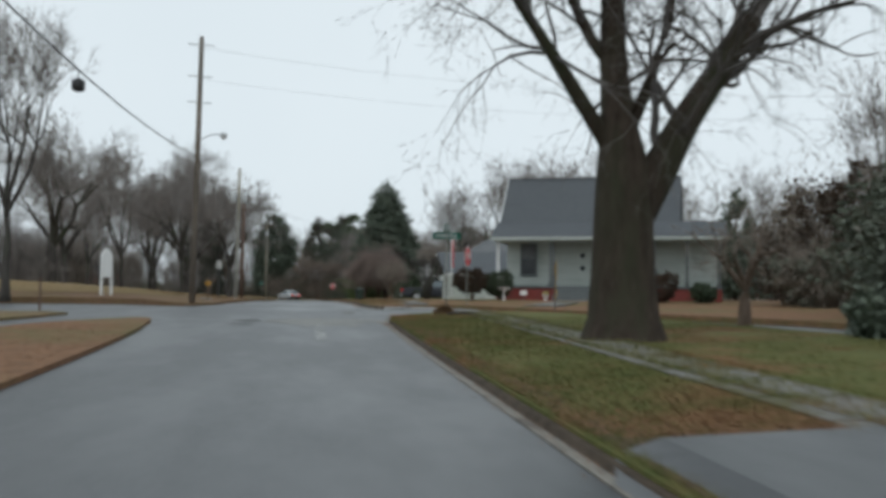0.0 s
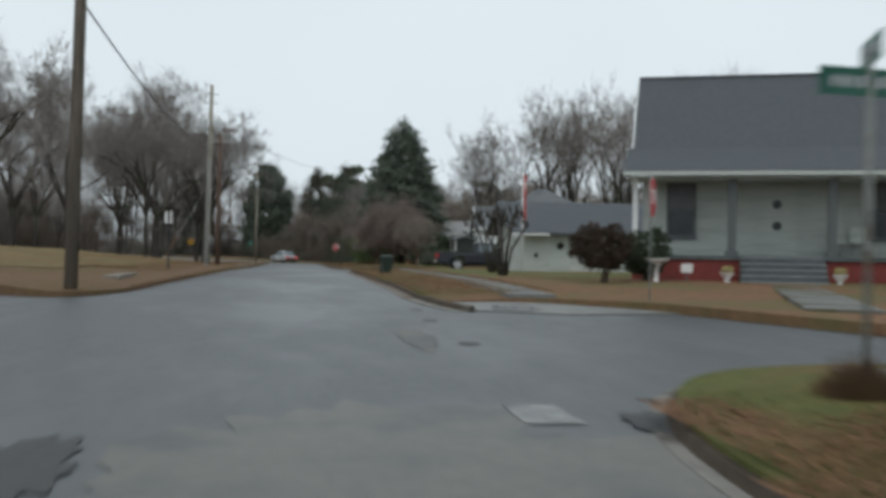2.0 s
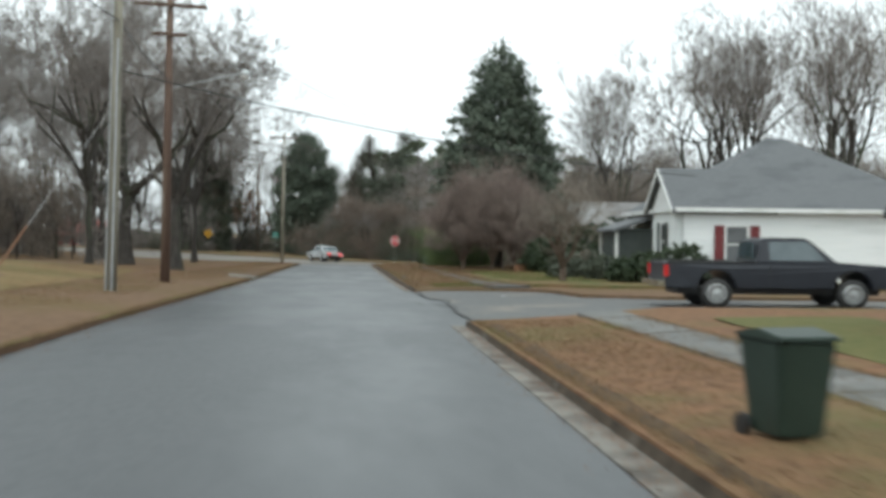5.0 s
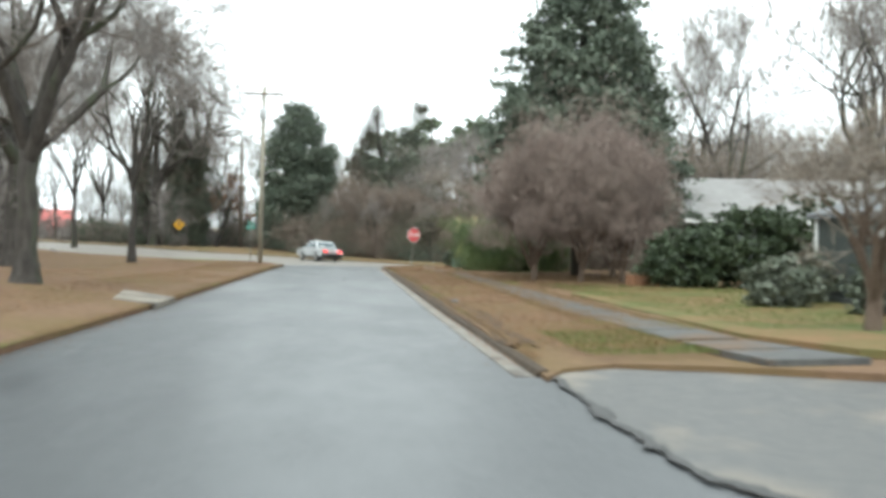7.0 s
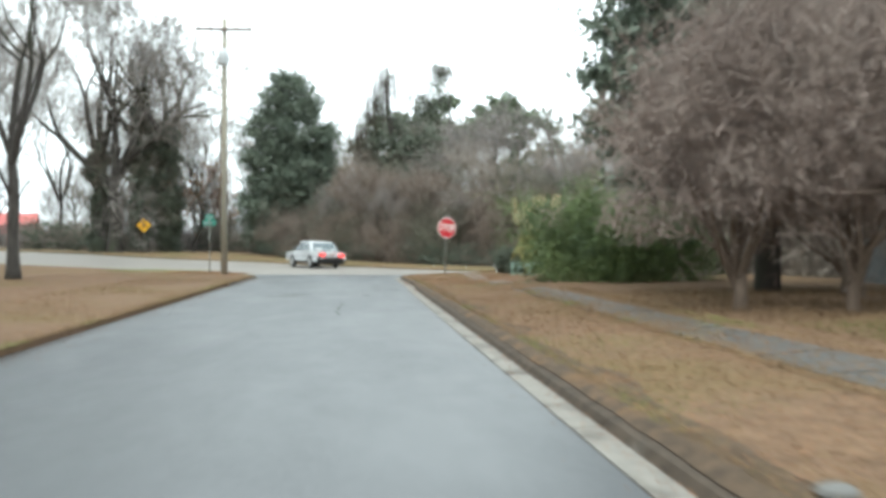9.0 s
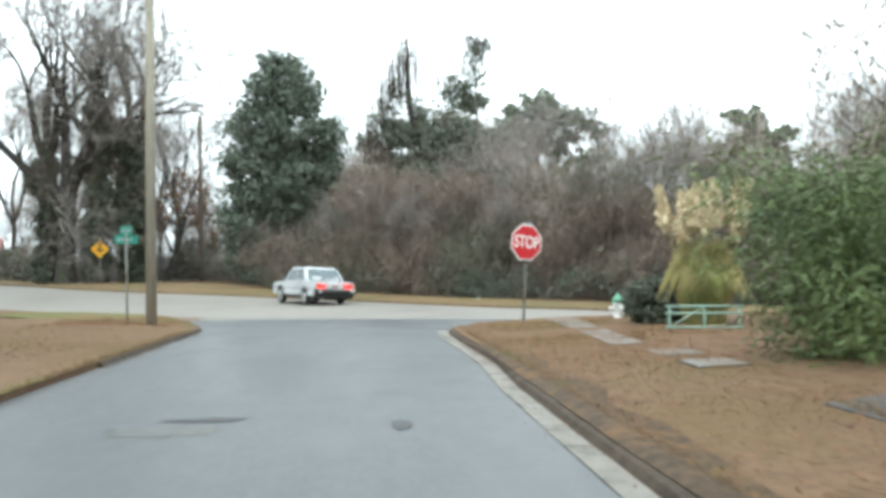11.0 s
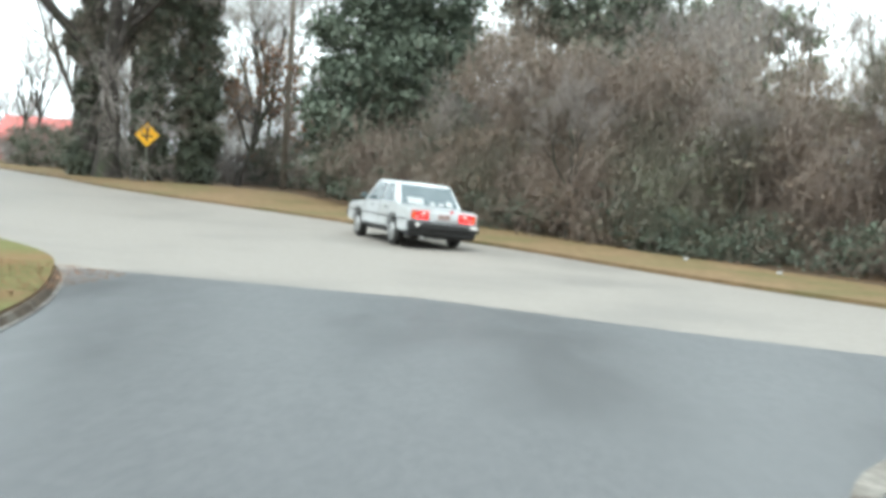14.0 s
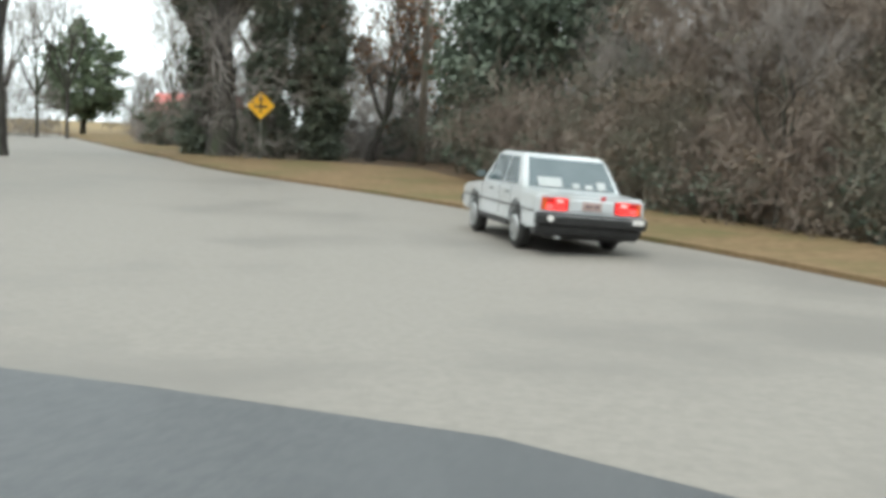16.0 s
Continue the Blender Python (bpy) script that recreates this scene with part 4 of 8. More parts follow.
def forked_oak(seed):
    """An old oak that divides low into heavy limbs with drooping fine twigs."""
    r = np.random.default_rng(seed)
    trunk = Shape()
    trunk.tube([(0, 0, -0.3), (0, 0, 0.1), (0, 0, 0.5), (-0.02, 0, 1.4), (0, 0, 3.0), (-0.05, 0, 3.9), (-0.12, 0, 4.5), (-0.19, 0.1, 5.8)], [1.1, 0.88, 0.73, 0.64, 0.58, 0.47, 0.36, 0.28], 16)
    out = []
    heavy = (((0.15, 0, 2.45), (0.78, -0.05, 3.6), (1.3, -0.1, 4.55), (2.75, -0.2, 6.7), 0.43), ((-0.12, 0, 4.2), (-0.19, 0.1, 5.8), (-0.15, 0.2, 8.0), (0.1, 0.3, 11.5), 0.31),
             ((0.1, 0, 4.3), (0.6, 0.05, 5.35), (1.0, 0.1, 6.6), (1.5, 0.3, 9.2), 0.15), ((-0.3, 0, 3.95), (-1.1, -0.1, 5.1), (-1.65, -0.2, 5.85), (-2.9, -0.3, 7.6), 0.17),
             ((-0.2, 0.1, 5.6), (-0.6, 0.2, 6.15), (-0.95, 0.3, 6.9), (-1.6, 0.6, 9.0), 0.14), ((0.1, -0.2, 4.6), (0.2, -1.2, 5.4), (0.1, -2.2, 5.6), (-0.2, -3.3, 5.2), 0.05))
    for a, b, c, d, rad in heavy:
        trunk.tube([a, b, c, d], [rad, rad * 0.88, rad * 0.72, rad * 0.5], 10, cap=False)
        for p, q in ((b, c), (c, d)):
            e = np.array(q) - np.array(p)
            for _ in range(4 if rad > 0.1 else 6):
                t = r.random()
                dd = e / np.linalg.norm(e) + r.normal(size=3) * 0.8
                grow(r, np.array(p) + e * t, dd / np.linalg.norm(dd), 1.8 if rad > 0.1 else 0.6, max(rad * 0.3, 0.02), 4 if rad > 0.1 else 3, out, -0.03, 3, 0.55, 0.7, 0.004, 0.2)
        e = np.array(d) - np.array(c)
        grow(r, d, e / np.linalg.norm(e), 3.0 if rad > 0.1 else 0.6, rad * 0.5, 5 if rad > 0.1 else 3, out, -0.02, 3, 0.5, 0.7, 0.004, 0.2)
    out = np.array(out)
    crown = joined("crown", sticks("crown", out[out[:, 8] >= 2][:, :8], "twig_dark"), ribbons("crown", out[out[:, 8] < 2][:, :8], "twig_dark", seed))
    return trunk.mesh("trunk", "bark_wet", smooth=True), crown, out


put_tree(forked_oak(4), 5.42, 17.3, 0.85, 4, "huge old oak with forked wet trunk on the lawn", "", 0.12)
put_tree(SLIM[2], -12.6, 46.5, 0.85, 70, "tall bare oak on the western lawn", dz=0.35)
put_tree(OAKS[0], -7.2, 103.5, 0.72, 20, "bare oak with slender trunk on the leaf-strewn lawn", dz=0.2)
put_tree(OAKS[1], -13.3, 122, 1.05, 80, "stout bare oak on the lawn", dz=0.2)
put_tree(OAKS[2], -21.3, 150, 1.0, 10, "large bare oak by the through road", dz=0.1)
put_tree(OAKS[0], -30.3, 138, 1.2, 120, "large spreading bare oak on the field", dz=0.3)
put_tree(OAKS[1], -22, 96, 1.0, 200, "large spreading bare oak on the lawn", dz=0.8)
put_tree(OAKS[2], -42, 120, 1.15, 300, "large spreading bare oak on the field", dz=0.4)
put_tree(OAKS[1], -34, 76, 0.95, 30, "large spreading bare oak on the lawn", dz=0.8)
put_tree(SLIM[0], -24, 172, 1.1, 30, "slim bare tree beyond the through road")
put_tree(SLIM[1], -33, 178, 1.2, 80, "slim bare tree beyond the through road")
for i, (x, y, s) in enumerate(((-20, 186, 1.0), (-14, 192, 0.95), (-27, 195, 1.1), (-40, 190, 1.2), (-9, 200, 0.9), (-48, 165, 1.2), (-55, 140, 1.1), (-18, 205, 1.0), (-3, 204, 0.9))):
    put_tree(FAR[i % 3], x, y, s, 47 * i, "slim bare tree in the hazy woods")
for i, (x, y, s) in enumerate(((23, 122, 1.12), (27, 126, 1.25), (31, 121, 1.2), (35, 130, 1.1), (29, 134, 1.2), (40, 124, 1.1), (46, 128, 1.15), (38, 112, 1.1), (52, 116, 1.1), (20, 135, 0.95),
                               (33, 104, 1.15), (27, 111, 1.05))):
    put_tree(FAR[i % 3], x, y, s, 61 * i, "tall bare tree behind the houses")
for i in range(26):
    x = 2 + i * 2.6 + rng.normal() * 1.0
    y = 184 - 0.55 * x + rng.random() * 16
    put_tree(FAR[i % 3], x, y, 0.72 + 0.25 * rng.random(), 77 * i, "slim bare tree in the wood behind the thicket")
for i, (x, y, s) in enumerate(((38, 58, 0.95), (24, 34, 0.7), (30, 28, 0.8), (21, 24, 0.55), (27, 45, 0.8))):
    put_tree(FAR[i % 3], x, y, s, 31 * i, "bare tree behind the house")
for i, (x, y, s) in enumerate(((-12.5, 110, 0.95), (-17.5, 104, 1.0), (-10.5, 131, 0.9), (-25, 126, 1.0), (-19, 138, 0.95))):
    put_tree(SLIM[i % 3], x, y, s, 53 * i, "bare tree standing on the wide lawn", dz=0.3)
for i, (x, y, s) in enumerate(((2.0, 160.6, 0.36), (6.2, 158.2, 0.32), (9.6, 154.6, 0.38), (13.4, 150.2, 0.33), (17.5, 146, 0.4), (-1.4, 166, 0.34), (22.5, 141.5, 0.4), (11.6, 156, 0.5), (4.8, 163.5, 0.5), (19, 149, 0.55))):
    put_tree(FAR[i % 3], x, y, s, 71 * i, "thin bare sapling in the thicket", "saplings in the thicket", name="sapling")
small = bare_tree_meshes(31, 5.0, 0.14, 0.22, 4, 0.6, lift=0.05, limbs=4, split=3, bark="bark_brown", twig="twig_brown", min_r=0.007)
put_tree(small, 9.3, 21.2, 0.78, 0, "small bare ornamental tree on the lawn", "", 0.2)


# ---- evergreen and ivy-clad trees ----
def leafy(seed, n, inside, lo, hi, size, mat, name="crown", droop=None, aspect=1.6, clump=0.0, per=26, corners=4):
    """Leaves inside a shape, in clumps with gaps; with clump they sit in sprays of that reach, which fray the outline."""
    r = np.random.default_rng(seed)
    want = n // per if clump else n
    got = []
    total = 0
    while total < want:
        p = lo + (hi - lo) * r.random((want * 2 + 64, 3))
        keep = inside(p)
        c = np.sin(p[:, 0] * 2.1 + seed) + np.sin(p[:, 1] * 2.3 + 1.7 * seed) + np.sin(p[:, 2] * 2.0 + 0.6 * seed) + np.sin((p[:, 0] + p[:, 2]) * 1.1)
        keep &= c > -1.5 - 1.6 * r.random(len(p))
        got.append(p[keep])
        total += keep.sum()
        if len(got) > 60:
            break
    pts = np.concatenate(got)[:want]
    if clump:
        mid = pts.mean(0)
        away = (pts - mid) * np.array((1, 1, 0.25)) + r.normal(size=pts.shape) * 0.6
        away /= np.linalg.norm(away, axis=1)[:, None]
        reach = clump * (0.5 + r.random((len(pts), 1, 1)))
        along = (r.random((len(pts), per, 1)) * 2 - 0.6) * reach
        pts = (pts[:, None, :] + away[:, None, :] * along + r.normal(size=(len(pts), per, 3)) * reach * np.array((0.38, 0.38, 0.26))).reshape(-1, 3)
        pts[:, 2] = np.maximum(pts[:, 2], lo[2])
    return quads(name, pts, size, mat, r, aspect, droop=droop, corners=corners)


def blob_union(balls):
    b = np.array(balls, float)

    def inside(p):
        d = ((p[:, None, :] - b[None, :, :3]) / b[None, :, 3:6])
        q = (d ** 2).sum(2).min(1)
        w = 0.18 * np.sin(p[:, 0] * 3.1) * np.sin(p[:, 1] * 2.7) + 0.15 * np.sin(p[:, 2] * 3.7 + p[:, 0] * 2) + 0.22 * np.sin(p[:, 0] * 8.3 + p[:, 2] * 3) * np.sin(p[:, 2] * 9.1 + p[:, 1] * 4) - 0.08
        return (q < 1 + w) & (q > 0.25)
    lo = (b[:, :3] - b[:, 3:6] * 1.15).min(0)
    hi = (b[:, :3] + b[:, 3:6] * 1.15).max(0)
    return inside, lo, hi


def evergreen(name, m, trunk_pts, trunk_r, balls, n, size, mat, label, category="tree", seed=1, twigs=None, group=""):
    t = root(name, m, label, category, group)
    if trunk_pts:
        part("trunk", Shape().tube(trunk_pts, trunk_r, 9), "bark", t, smooth=True)
    inside, lo, hi = blob_union(balls)
    part("crown", leafy(seed, n, inside, lo, hi, size, mat, clump=0.5, corners=3), "", t)
    if twigs is not None:
        part("hanging_vine", twigs, "", t)
    return t


def cone_inside(r0, h, z0, cut=0.0):
    def inside(p):
        z = (p[:, 2] - z0) / h
        w = np.arctan2(p[:, 1], p[:, 0])
        rr = r0 * np.clip(1 - z, 0, 1) ** 0.62 * (1 + 0.14 * np.sin(w * 5 + p[:, 2] * 2.2) + 0.10 * np.sin(p[:, 2] * 2.9 + w * 7) + 0.08 * np.sin(p[:, 2] * 6.3 + w * 3))
        q = np.hypot(p[:, 0], p[:, 1]) / np.maximum(rr, 0.05)
        return (z > 0) & (z < 1) & (p[:, 2] > cut * (1 + 0.25 * np.sin(w * 3))) & (q < 1) & (q > 0.35 * (z < 0.8))
    return inside, np.array((-r0 * 1.3, -r0 * 1.3, z0)), np.array((r0 * 1.3, r0 * 1.3, z0 + h))


def conifer(name, m, h, r0, n, size, mat, label, seed, cut=0.0):
    t = root(name, m, label, "tree")
    part("trunk", Shape().tube([(0, 0, -0.2), (0, 0, h * 0.5), (0, 0, h * 0.97)], [0.28 * h / 13, 0.17 * h / 13, 0.03], 8), "bark", t, smooth=True)
    inside, lo, hi = cone_inside(r0, h * 0.94, h * 0.06, cut)
    part("crown", leafy(seed, n, inside, lo, hi, size, mat, droop=np.array((0, 0, -0.35)), clump=0.34, corners=3), "", t)
    return t


conifer("conifer_tree", at(9.2, 118.6), 13.4, 4.3, 84000, 0.125, "ever_dark", "tall dense dark green conifer with ragged outline", 3, 3.0)
conifer("conifer_tree", at(26.2, 61), 6.7, 1.9, 9000, 0.2, "ever_dark", "dark conifer behind the house", 4)
conifer("conifer_tree", at(22.3, 37), 6.0, 1.4, 5000, 0.22, "ivy", "dark conifer at the side of the house", 5)

for k, (x, y, h) in enumerate(((9.5, 205, 17), (14.5, 208, 16), (20, 204, 14.5), (31, 198, 13), (5.5, 212, 15))):
    rr = np.random.default_rng(90 + k)
    evergreen("pine_tree", pose(x, y, 0), [(0, 0, -0.3), (0.2, 0, h * 0.6), (0, 0, h * 0.95)], [0.3, 0.2, 0.06],
              [(rr.normal() * 1.4, rr.normal(), h * rr.uniform(0.45, 0.95), rr.uniform(1.2, 2.2), 1.5, rr.uniform(0.7, 1.3)) for _ in range(9)], 4500, 0.36, "pine_pale", "distant pale green pine in the wood",
              seed=90 + k, group="distant pines")
evergreen("evergreen_tree", pose(-4.8, 175, 0), [(0, 0, -0.3), (0.1, 0, 5), (0, 0, 12)], [0.35, 0.25, 0.06],
          [(0.0, 0, 12.1, 1.5, 1.4, 1.1), (-0.9, 0, 11.0, 1.2, 1.3, 1.3), (0.7, 0.1, 10.6, 1.5, 1.5, 1.4), (-1.6, 0.2, 9.2, 1.5, 1.5, 1.0), (1.9, 0.2, 8.4, 1.5, 1.6, 1.2), (0.2, 0, 8.6, 1.9, 1.8, 1.6), (-1.7, 0, 6.9, 1.5, 1.7, 1.3),
           (1.5, 0, 6.4, 1.9, 1.9, 1.3), (0.0, 0, 5.0, 3.0, 2.3, 1.7), (-1.6, 0, 3.4, 1.9, 2.0, 1.6), (1.6, 0, 3.2, 2.0, 2.2, 1.7), (0.2, 0, 1.3, 3.0, 2.3, 1.5)],
          64000, 0.15, "ever_dark", "tall dark evergreen with lopsided crown", seed=9)
vine_rng = np.random.default_rng(8)
drape = []
for i in range(1000):
    u = vine_rng.random()
    if i % 5 < 3:
        x0, z0, ln = -1.0 - 2.3 * u, 13.0 - 5.2 * u ** 1.25, 1.2 + 2.6 * vine_rng.random()
    elif i % 5 == 3:
        x0, z0, ln = -1.0 + 3.1 * u, 12.9 - 1.9 * math.sin(math.pi * u) ** 0.6, 0.6 + 2.2 * vine_rng.random()
    else:
        x0, z0, ln = 2.0 + 1.1 * u, 13.1 - 0.4 * u, 0.5 + 1.3 * vine_rng.random()
    y0, x0 = vine_rng.normal() * 0.7, x0 + vine_rng.normal() * 0.42
    drape.append((x0, y0, z0, x0 + vine_rng.normal() * 0.16, y0 + vine_rng.normal() * 0.15, z0 - ln, 0.009, 0.007))
evergreen("vine_clad_tree", pose(3.4, 168, -0.2), [(0.2, 0, -0.3), (-0.4, 0, 6), (-1.1, 0, 10), (-1.15, 0, 13.1)], [0.4, 0.28, 0.16, 0.06],
          [(-1.15, 0, 11.8, 0.2, 0.3, 1.0), (-0.9, 0, 9.8, 0.5, 0.6, 0.8), (2.3, 0, 11.2, 0.5, 0.6, 1.3), (2.5, 0, 12.6, 0.55, 0.5, 0.6), (3.0, 0, 12.9, 0.5, 0.4, 0.22), (1.5, 0, 9.8, 0.9, 1.0, 1.1), (0.2, 0, 8.8, 1.3, 1.2, 1.2),
           (1.0, 0, 7.4, 1.7, 1.6, 1.3), (-1.3, 0, 7.2, 1.4, 1.3, 1.3), (-1.7, 0, 10.3, 0.4, 0.6, 0.7), (-2.2, 0, 8.9, 0.6, 0.7, 0.8), (-2.8, 0, 7.2, 0.8, 0.9, 1.0), (0.3, 0, 5.0, 2.9, 2.2, 1.8), (0.3, 0, 2.0, 3.4, 2.6, 2.2)], 40000, 0.13, "ivy", "ragged tree smothered in hanging vines", seed=10,
          twigs=ribbons("vine", drape, "bark_wet"))

def twiggy(seed, n, inside_fn, lo, hi, mat, r=0.012, length=1.0, up=0.7, name="brush", wisp=0.5):
    """Fine upright twigs filling a shape."""
    q = np.random.default_rng(seed)
    got, total = [], 0
    while total < n and len(got) < 60:
        p = lo + (hi - lo) * q.random((n * 2, 3))
        p = p[inside_fn(p)]
        got.append(p)
        total += len(p)
    p = np.concatenate(got)[:n]
    p[:, 2] += np.where(q.random(len(p)) < 0.3, q.exponential(wisp, len(p)), 0.0)
    d = q.normal(size=(len(p), 3)) * 0.55
    d[:, 2] += up
    d /= np.linalg.norm(d, axis=1)[:, None]
    ln = length * (0.4 + 0.9 * q.random(len(p)))[:, None]
    rr = np.full((len(p), 1), r)
    return ribbons(name, np.concatenate([p - d * ln * 0.5, p + d * ln * 0.5, rr, rr * 0.5], 1), mat, seed)


evergreen("evergreen_tree", pose(-51.5, 221, -0.2), [(0, 0, -0.3), (0.1, 0, 3), (0, 0, 7.5)], [0.3, 0.2, 0.06],
          [(0, 0, 8.0, 1.9, 1.9, 1.9), (-1.5, 0, 6.2, 2.0, 1.9, 1.9), (1.5, 0, 6.0, 2.0, 1.9, 1.9), (0, 0, 3.9, 3.4, 2.5, 2.2)], 12000, 0.24, "pine_pale", "rounded grey-green evergreen across the road", seed=93)
ivy_a = bare_tree_meshes(41, 19, 0.46, 0.42, 5, 0.5, lift=0.05, limbs=4, split=2)
for k, (x, y, wide, top) in enumerate(((-19.7, 179.4, 0.72, 8.2), (-16.6, 179.2, 0.78, 11.5), (-14.75, 179.8, 0.98, 9.4))):
    rr = np.random.default_rng(70 + k)
    balls = [(rr.normal() * 0.2, rr.normal() * 0.2, z, wide * rr.uniform(0.7, 1.05), wide * rr.uniform(0.6, 0.9), rr.uniform(0.6, 1.1)) for z in np.arange(0.5, top, 0.65)]
    t = root("ivy_clad_tree", pose(x, y, -0.05, 0, 0, 90 * k), "tall bare oak with trunk wrapped in dark ivy", "tree", "ivy-clad trees")
    part("trunk", ivy_a[0], "", t)
    part("crown", ivy_a[1], "", t)
    inside, lo, hi = blob_union(balls)
    part("ivy", leafy(20 + k, 22000, inside, lo, hi, 0.13, "ivy", clump=0.3, corners=3), "", t, "dark glossy ivy")
    balls = [(rr.normal() * 0.8, rr.normal() * 0.5, z, wide * 1.1 + 0.09 * z, 1.2, rr.uniform(0.8, 1.3)) for z in np.arange(3.0, top + 3.0, 0.9)]
    inside, lo, hi = blob_union(balls)
    tagged(part("vine_brush", twiggy(24 + k, 2600, inside, lo, hi, "twig_brown", 0.011, 1.0, -0.2, "vine_brush"), "", t, "brown hanging vine stems"), kind="stuff")


put_tree(OAKS[1], -18.4, 178.6, 1.28, 250, "tall pale-trunked bare oak beside ivy-clad trunks")
leaning = bare_tree_meshes(47, 8.5, 0.17, 0.22, 4, 0.6, lift=0.03, limbs=4, split=3, lean=(0.6, 0), hairs=1)
lean_rng = np.random.default_rng(48)
ends = leaning[2][leaning[2][:, 8] == 0]
ends = ends[lean_rng.random(len(ends)) < 0.35][:, 3:6]
clusters = (ends[:, None, :] + lean_rng.normal(size=(len(ends), 7, 3)) * 0.16).reshape(-1, 3)
put_tree((*leaning, ("dead_leaves", quads("dead_leaves", clusters, 0.11, "leaf_litter", lean_rng))), -12.9, 181.3, 1.0, 10, "small leaning oak with clinging red-brown leaves")
put_tree(SLIM[1], 19.2, 129.5, 1.0, 15, "tall bare tree behind the pale roof")

# ---- thickets, shrubs, hedges ----
def thicket(name, m, balls, n_leaf, n_twig, label, leaf="dry_leaf", twig="twig_red", seed=1, size=0.2, length=1.5, kind="stuff", category="thicket", group="", stems=(), twig_r=0.011):
    t = root(name, m, label, category, group, kind)
    inside, lo, hi = blob_union(balls)
    if n_leaf:
        part("foliage", leafy(seed, n_leaf, inside, lo, hi, size, leaf, "foliage", clump=0.35, corners=3), "", t)
    if n_twig:
        part("brush", twiggy(seed + 1, n_twig, inside, lo, hi, twig, twig_r, length), "", t)
    if stems:
        for pts, rad in stems:
            part("stem", Shape().tube(pts, rad, 6), "bark_brown", t, smooth=True)
    return t


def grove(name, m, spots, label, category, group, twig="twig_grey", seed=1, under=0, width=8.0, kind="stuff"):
    """A stand of bare trees too far off to part, as trunks, crowns and low brush. Spots: x, y, height."""
    t = root(name, m, label, category, group, kind)
    r = np.random.default_rng(seed)
    stems, twigs = [], []
    for k, (x, y, h) in enumerate(spots):
        rows = FAR[(k + seed) % 3][2]
        w, s = r.random() * 6.283, h / 15.0
        c, d = math.cos(w) * s, math.sin(w) * s
        q = rows[(rows[:, 8] > 0) | (r.random(len(rows)) < 0.6)].copy()
        for i in (0, 3):
            a, b = q[:, i].copy(), q[:, i + 1].copy()
            q[:, i], q[:, i + 1], q[:, i + 2] = c * a - d * b + x, d * a + c * b + y, q[:, i + 2] * s
        q[:, 6:8] = np.maximum(q[:, 6:8] * s, 0.013)
        stems.append(q[q[:, 8] >= 3][:, :8])
        twigs.append(q[q[:, 8] < 3][:, :8])
        stems.append(np.array([(x, y, -0.4, x, y, 4.2 * s, 0.2 * s, 0.16 * s)]))
    part("trunks", sticks("trunks", np.concatenate(stems), "bark"), "", t)
    part("crowns", ribbons("crowns", np.concatenate(twigs), twig, seed), "", t)
    if under:
        hh = max(h for _, _, h in spots)
        balls = [(r.uniform(-width, width), r.normal() * 1.2, hh * r.uniform(0.02, 0.42), width * 0.3, 1.8, hh * r.uniform(0.10, 0.2)) for _ in range(14)]
        inside, lo, hi = blob_union(balls)
        part("brush", twiggy(seed + 5, int(under * 1.6), inside, lo, hi, twig, 0.02, 1.7), "", t)
    return t


def stand(seed, n, width, depth, h0, h1):
    r = np.random.default_rng(seed)
    return [((2 * (k + 0.5 + 0.35 * r.normal()) / n - 1) * width, r.normal() * depth, r.uniform(h0, h1)) for k in range(n)]


# tangle along the far side of the through road
for i, (x, y, rx, h) in enumerate(((0.8, 163.2, 3.6, 5.6), (4.6, 160.2, 3.8, 5.4), (8.6, 156.2, 3.6, 4.8), (12.2, 152.0, 3.6, 4.6), (15.6, 147.6, 3.4, 4.4), (19.5, 143.5, 3.6, 4.6), (24, 139, 3.8, 4.8),
                                   (29, 134.5, 4, 5.0), (35, 129, 4.2, 5.2), (42, 122, 4.6, 5.2), (-3.2, 168.4, 2.6, 3.4))):
    r = np.random.default_rng(100 + i)
    balls = [(r.normal() * 0.5, r.normal() * 0.4, h * 0.25, rx, 2.4, h * 0.34)] + [(r.uniform(-rx, rx) * 0.8, r.normal() * 0.7, h * r.uniform(0.35, 0.95), rx * r.uniform(0.22, 0.5), 1.5, h * r.uniform(0.12, 0.3)) for _ in range(9)]
    thicket("vine_thicket", pose(x, y + 1.0, gz(y) - 0.1, 0, 0, -38), balls, 11000, 15000, "dense reddish-brown vine thicket in winter", twig="vine_twig", seed=200 + 3 * i, size=0.07, length=0.95, twig_r=0.009,
            leaf="dry_leaf" if i != 10 else "ivy", group="thicket along the road")
for i, (x, y, h) in enumerate(((10, 172, 9), (18, 165, 9.5), (26, 158, 9), (34, 150, 9.5), (44, 142, 10), (55, 132, 10), (2, 182, 9.5))):
    grove("brushwood", pose(x, y, -0.1, 0, 0, -38), stand(300 + i, 7, 5.0, 1.4, h * 0.75, h * 1.12), "bare brown brushwood behind the thicket", "thicket", "brushwood of the wood", "twig_brown", 300 + i, 2600, 5.0)
for i, (x, y) in enumerate(((-7.5, 179.5), (-11, 183.5), (-20, 186), (-26, 192), (-1.5, 176.5))):
    r = np.random.default_rng(160 + i)
    balls = [(r.uniform(-2.5, 2.5), r.normal() * 0.6, r.uniform(0.3, 2.0), 1.8, 1.4, r.uniform(0.7, 1.2)) for _ in range(6)]
    thicket("undergrowth", pose(x, y, -0.05), balls, 3200, 2400, "low brown and green undergrowth beyond the road", leaf="ivy", twig="twig_brown", seed=400 + 3 * i, size=0.12, length=0.7, group="undergrowth")
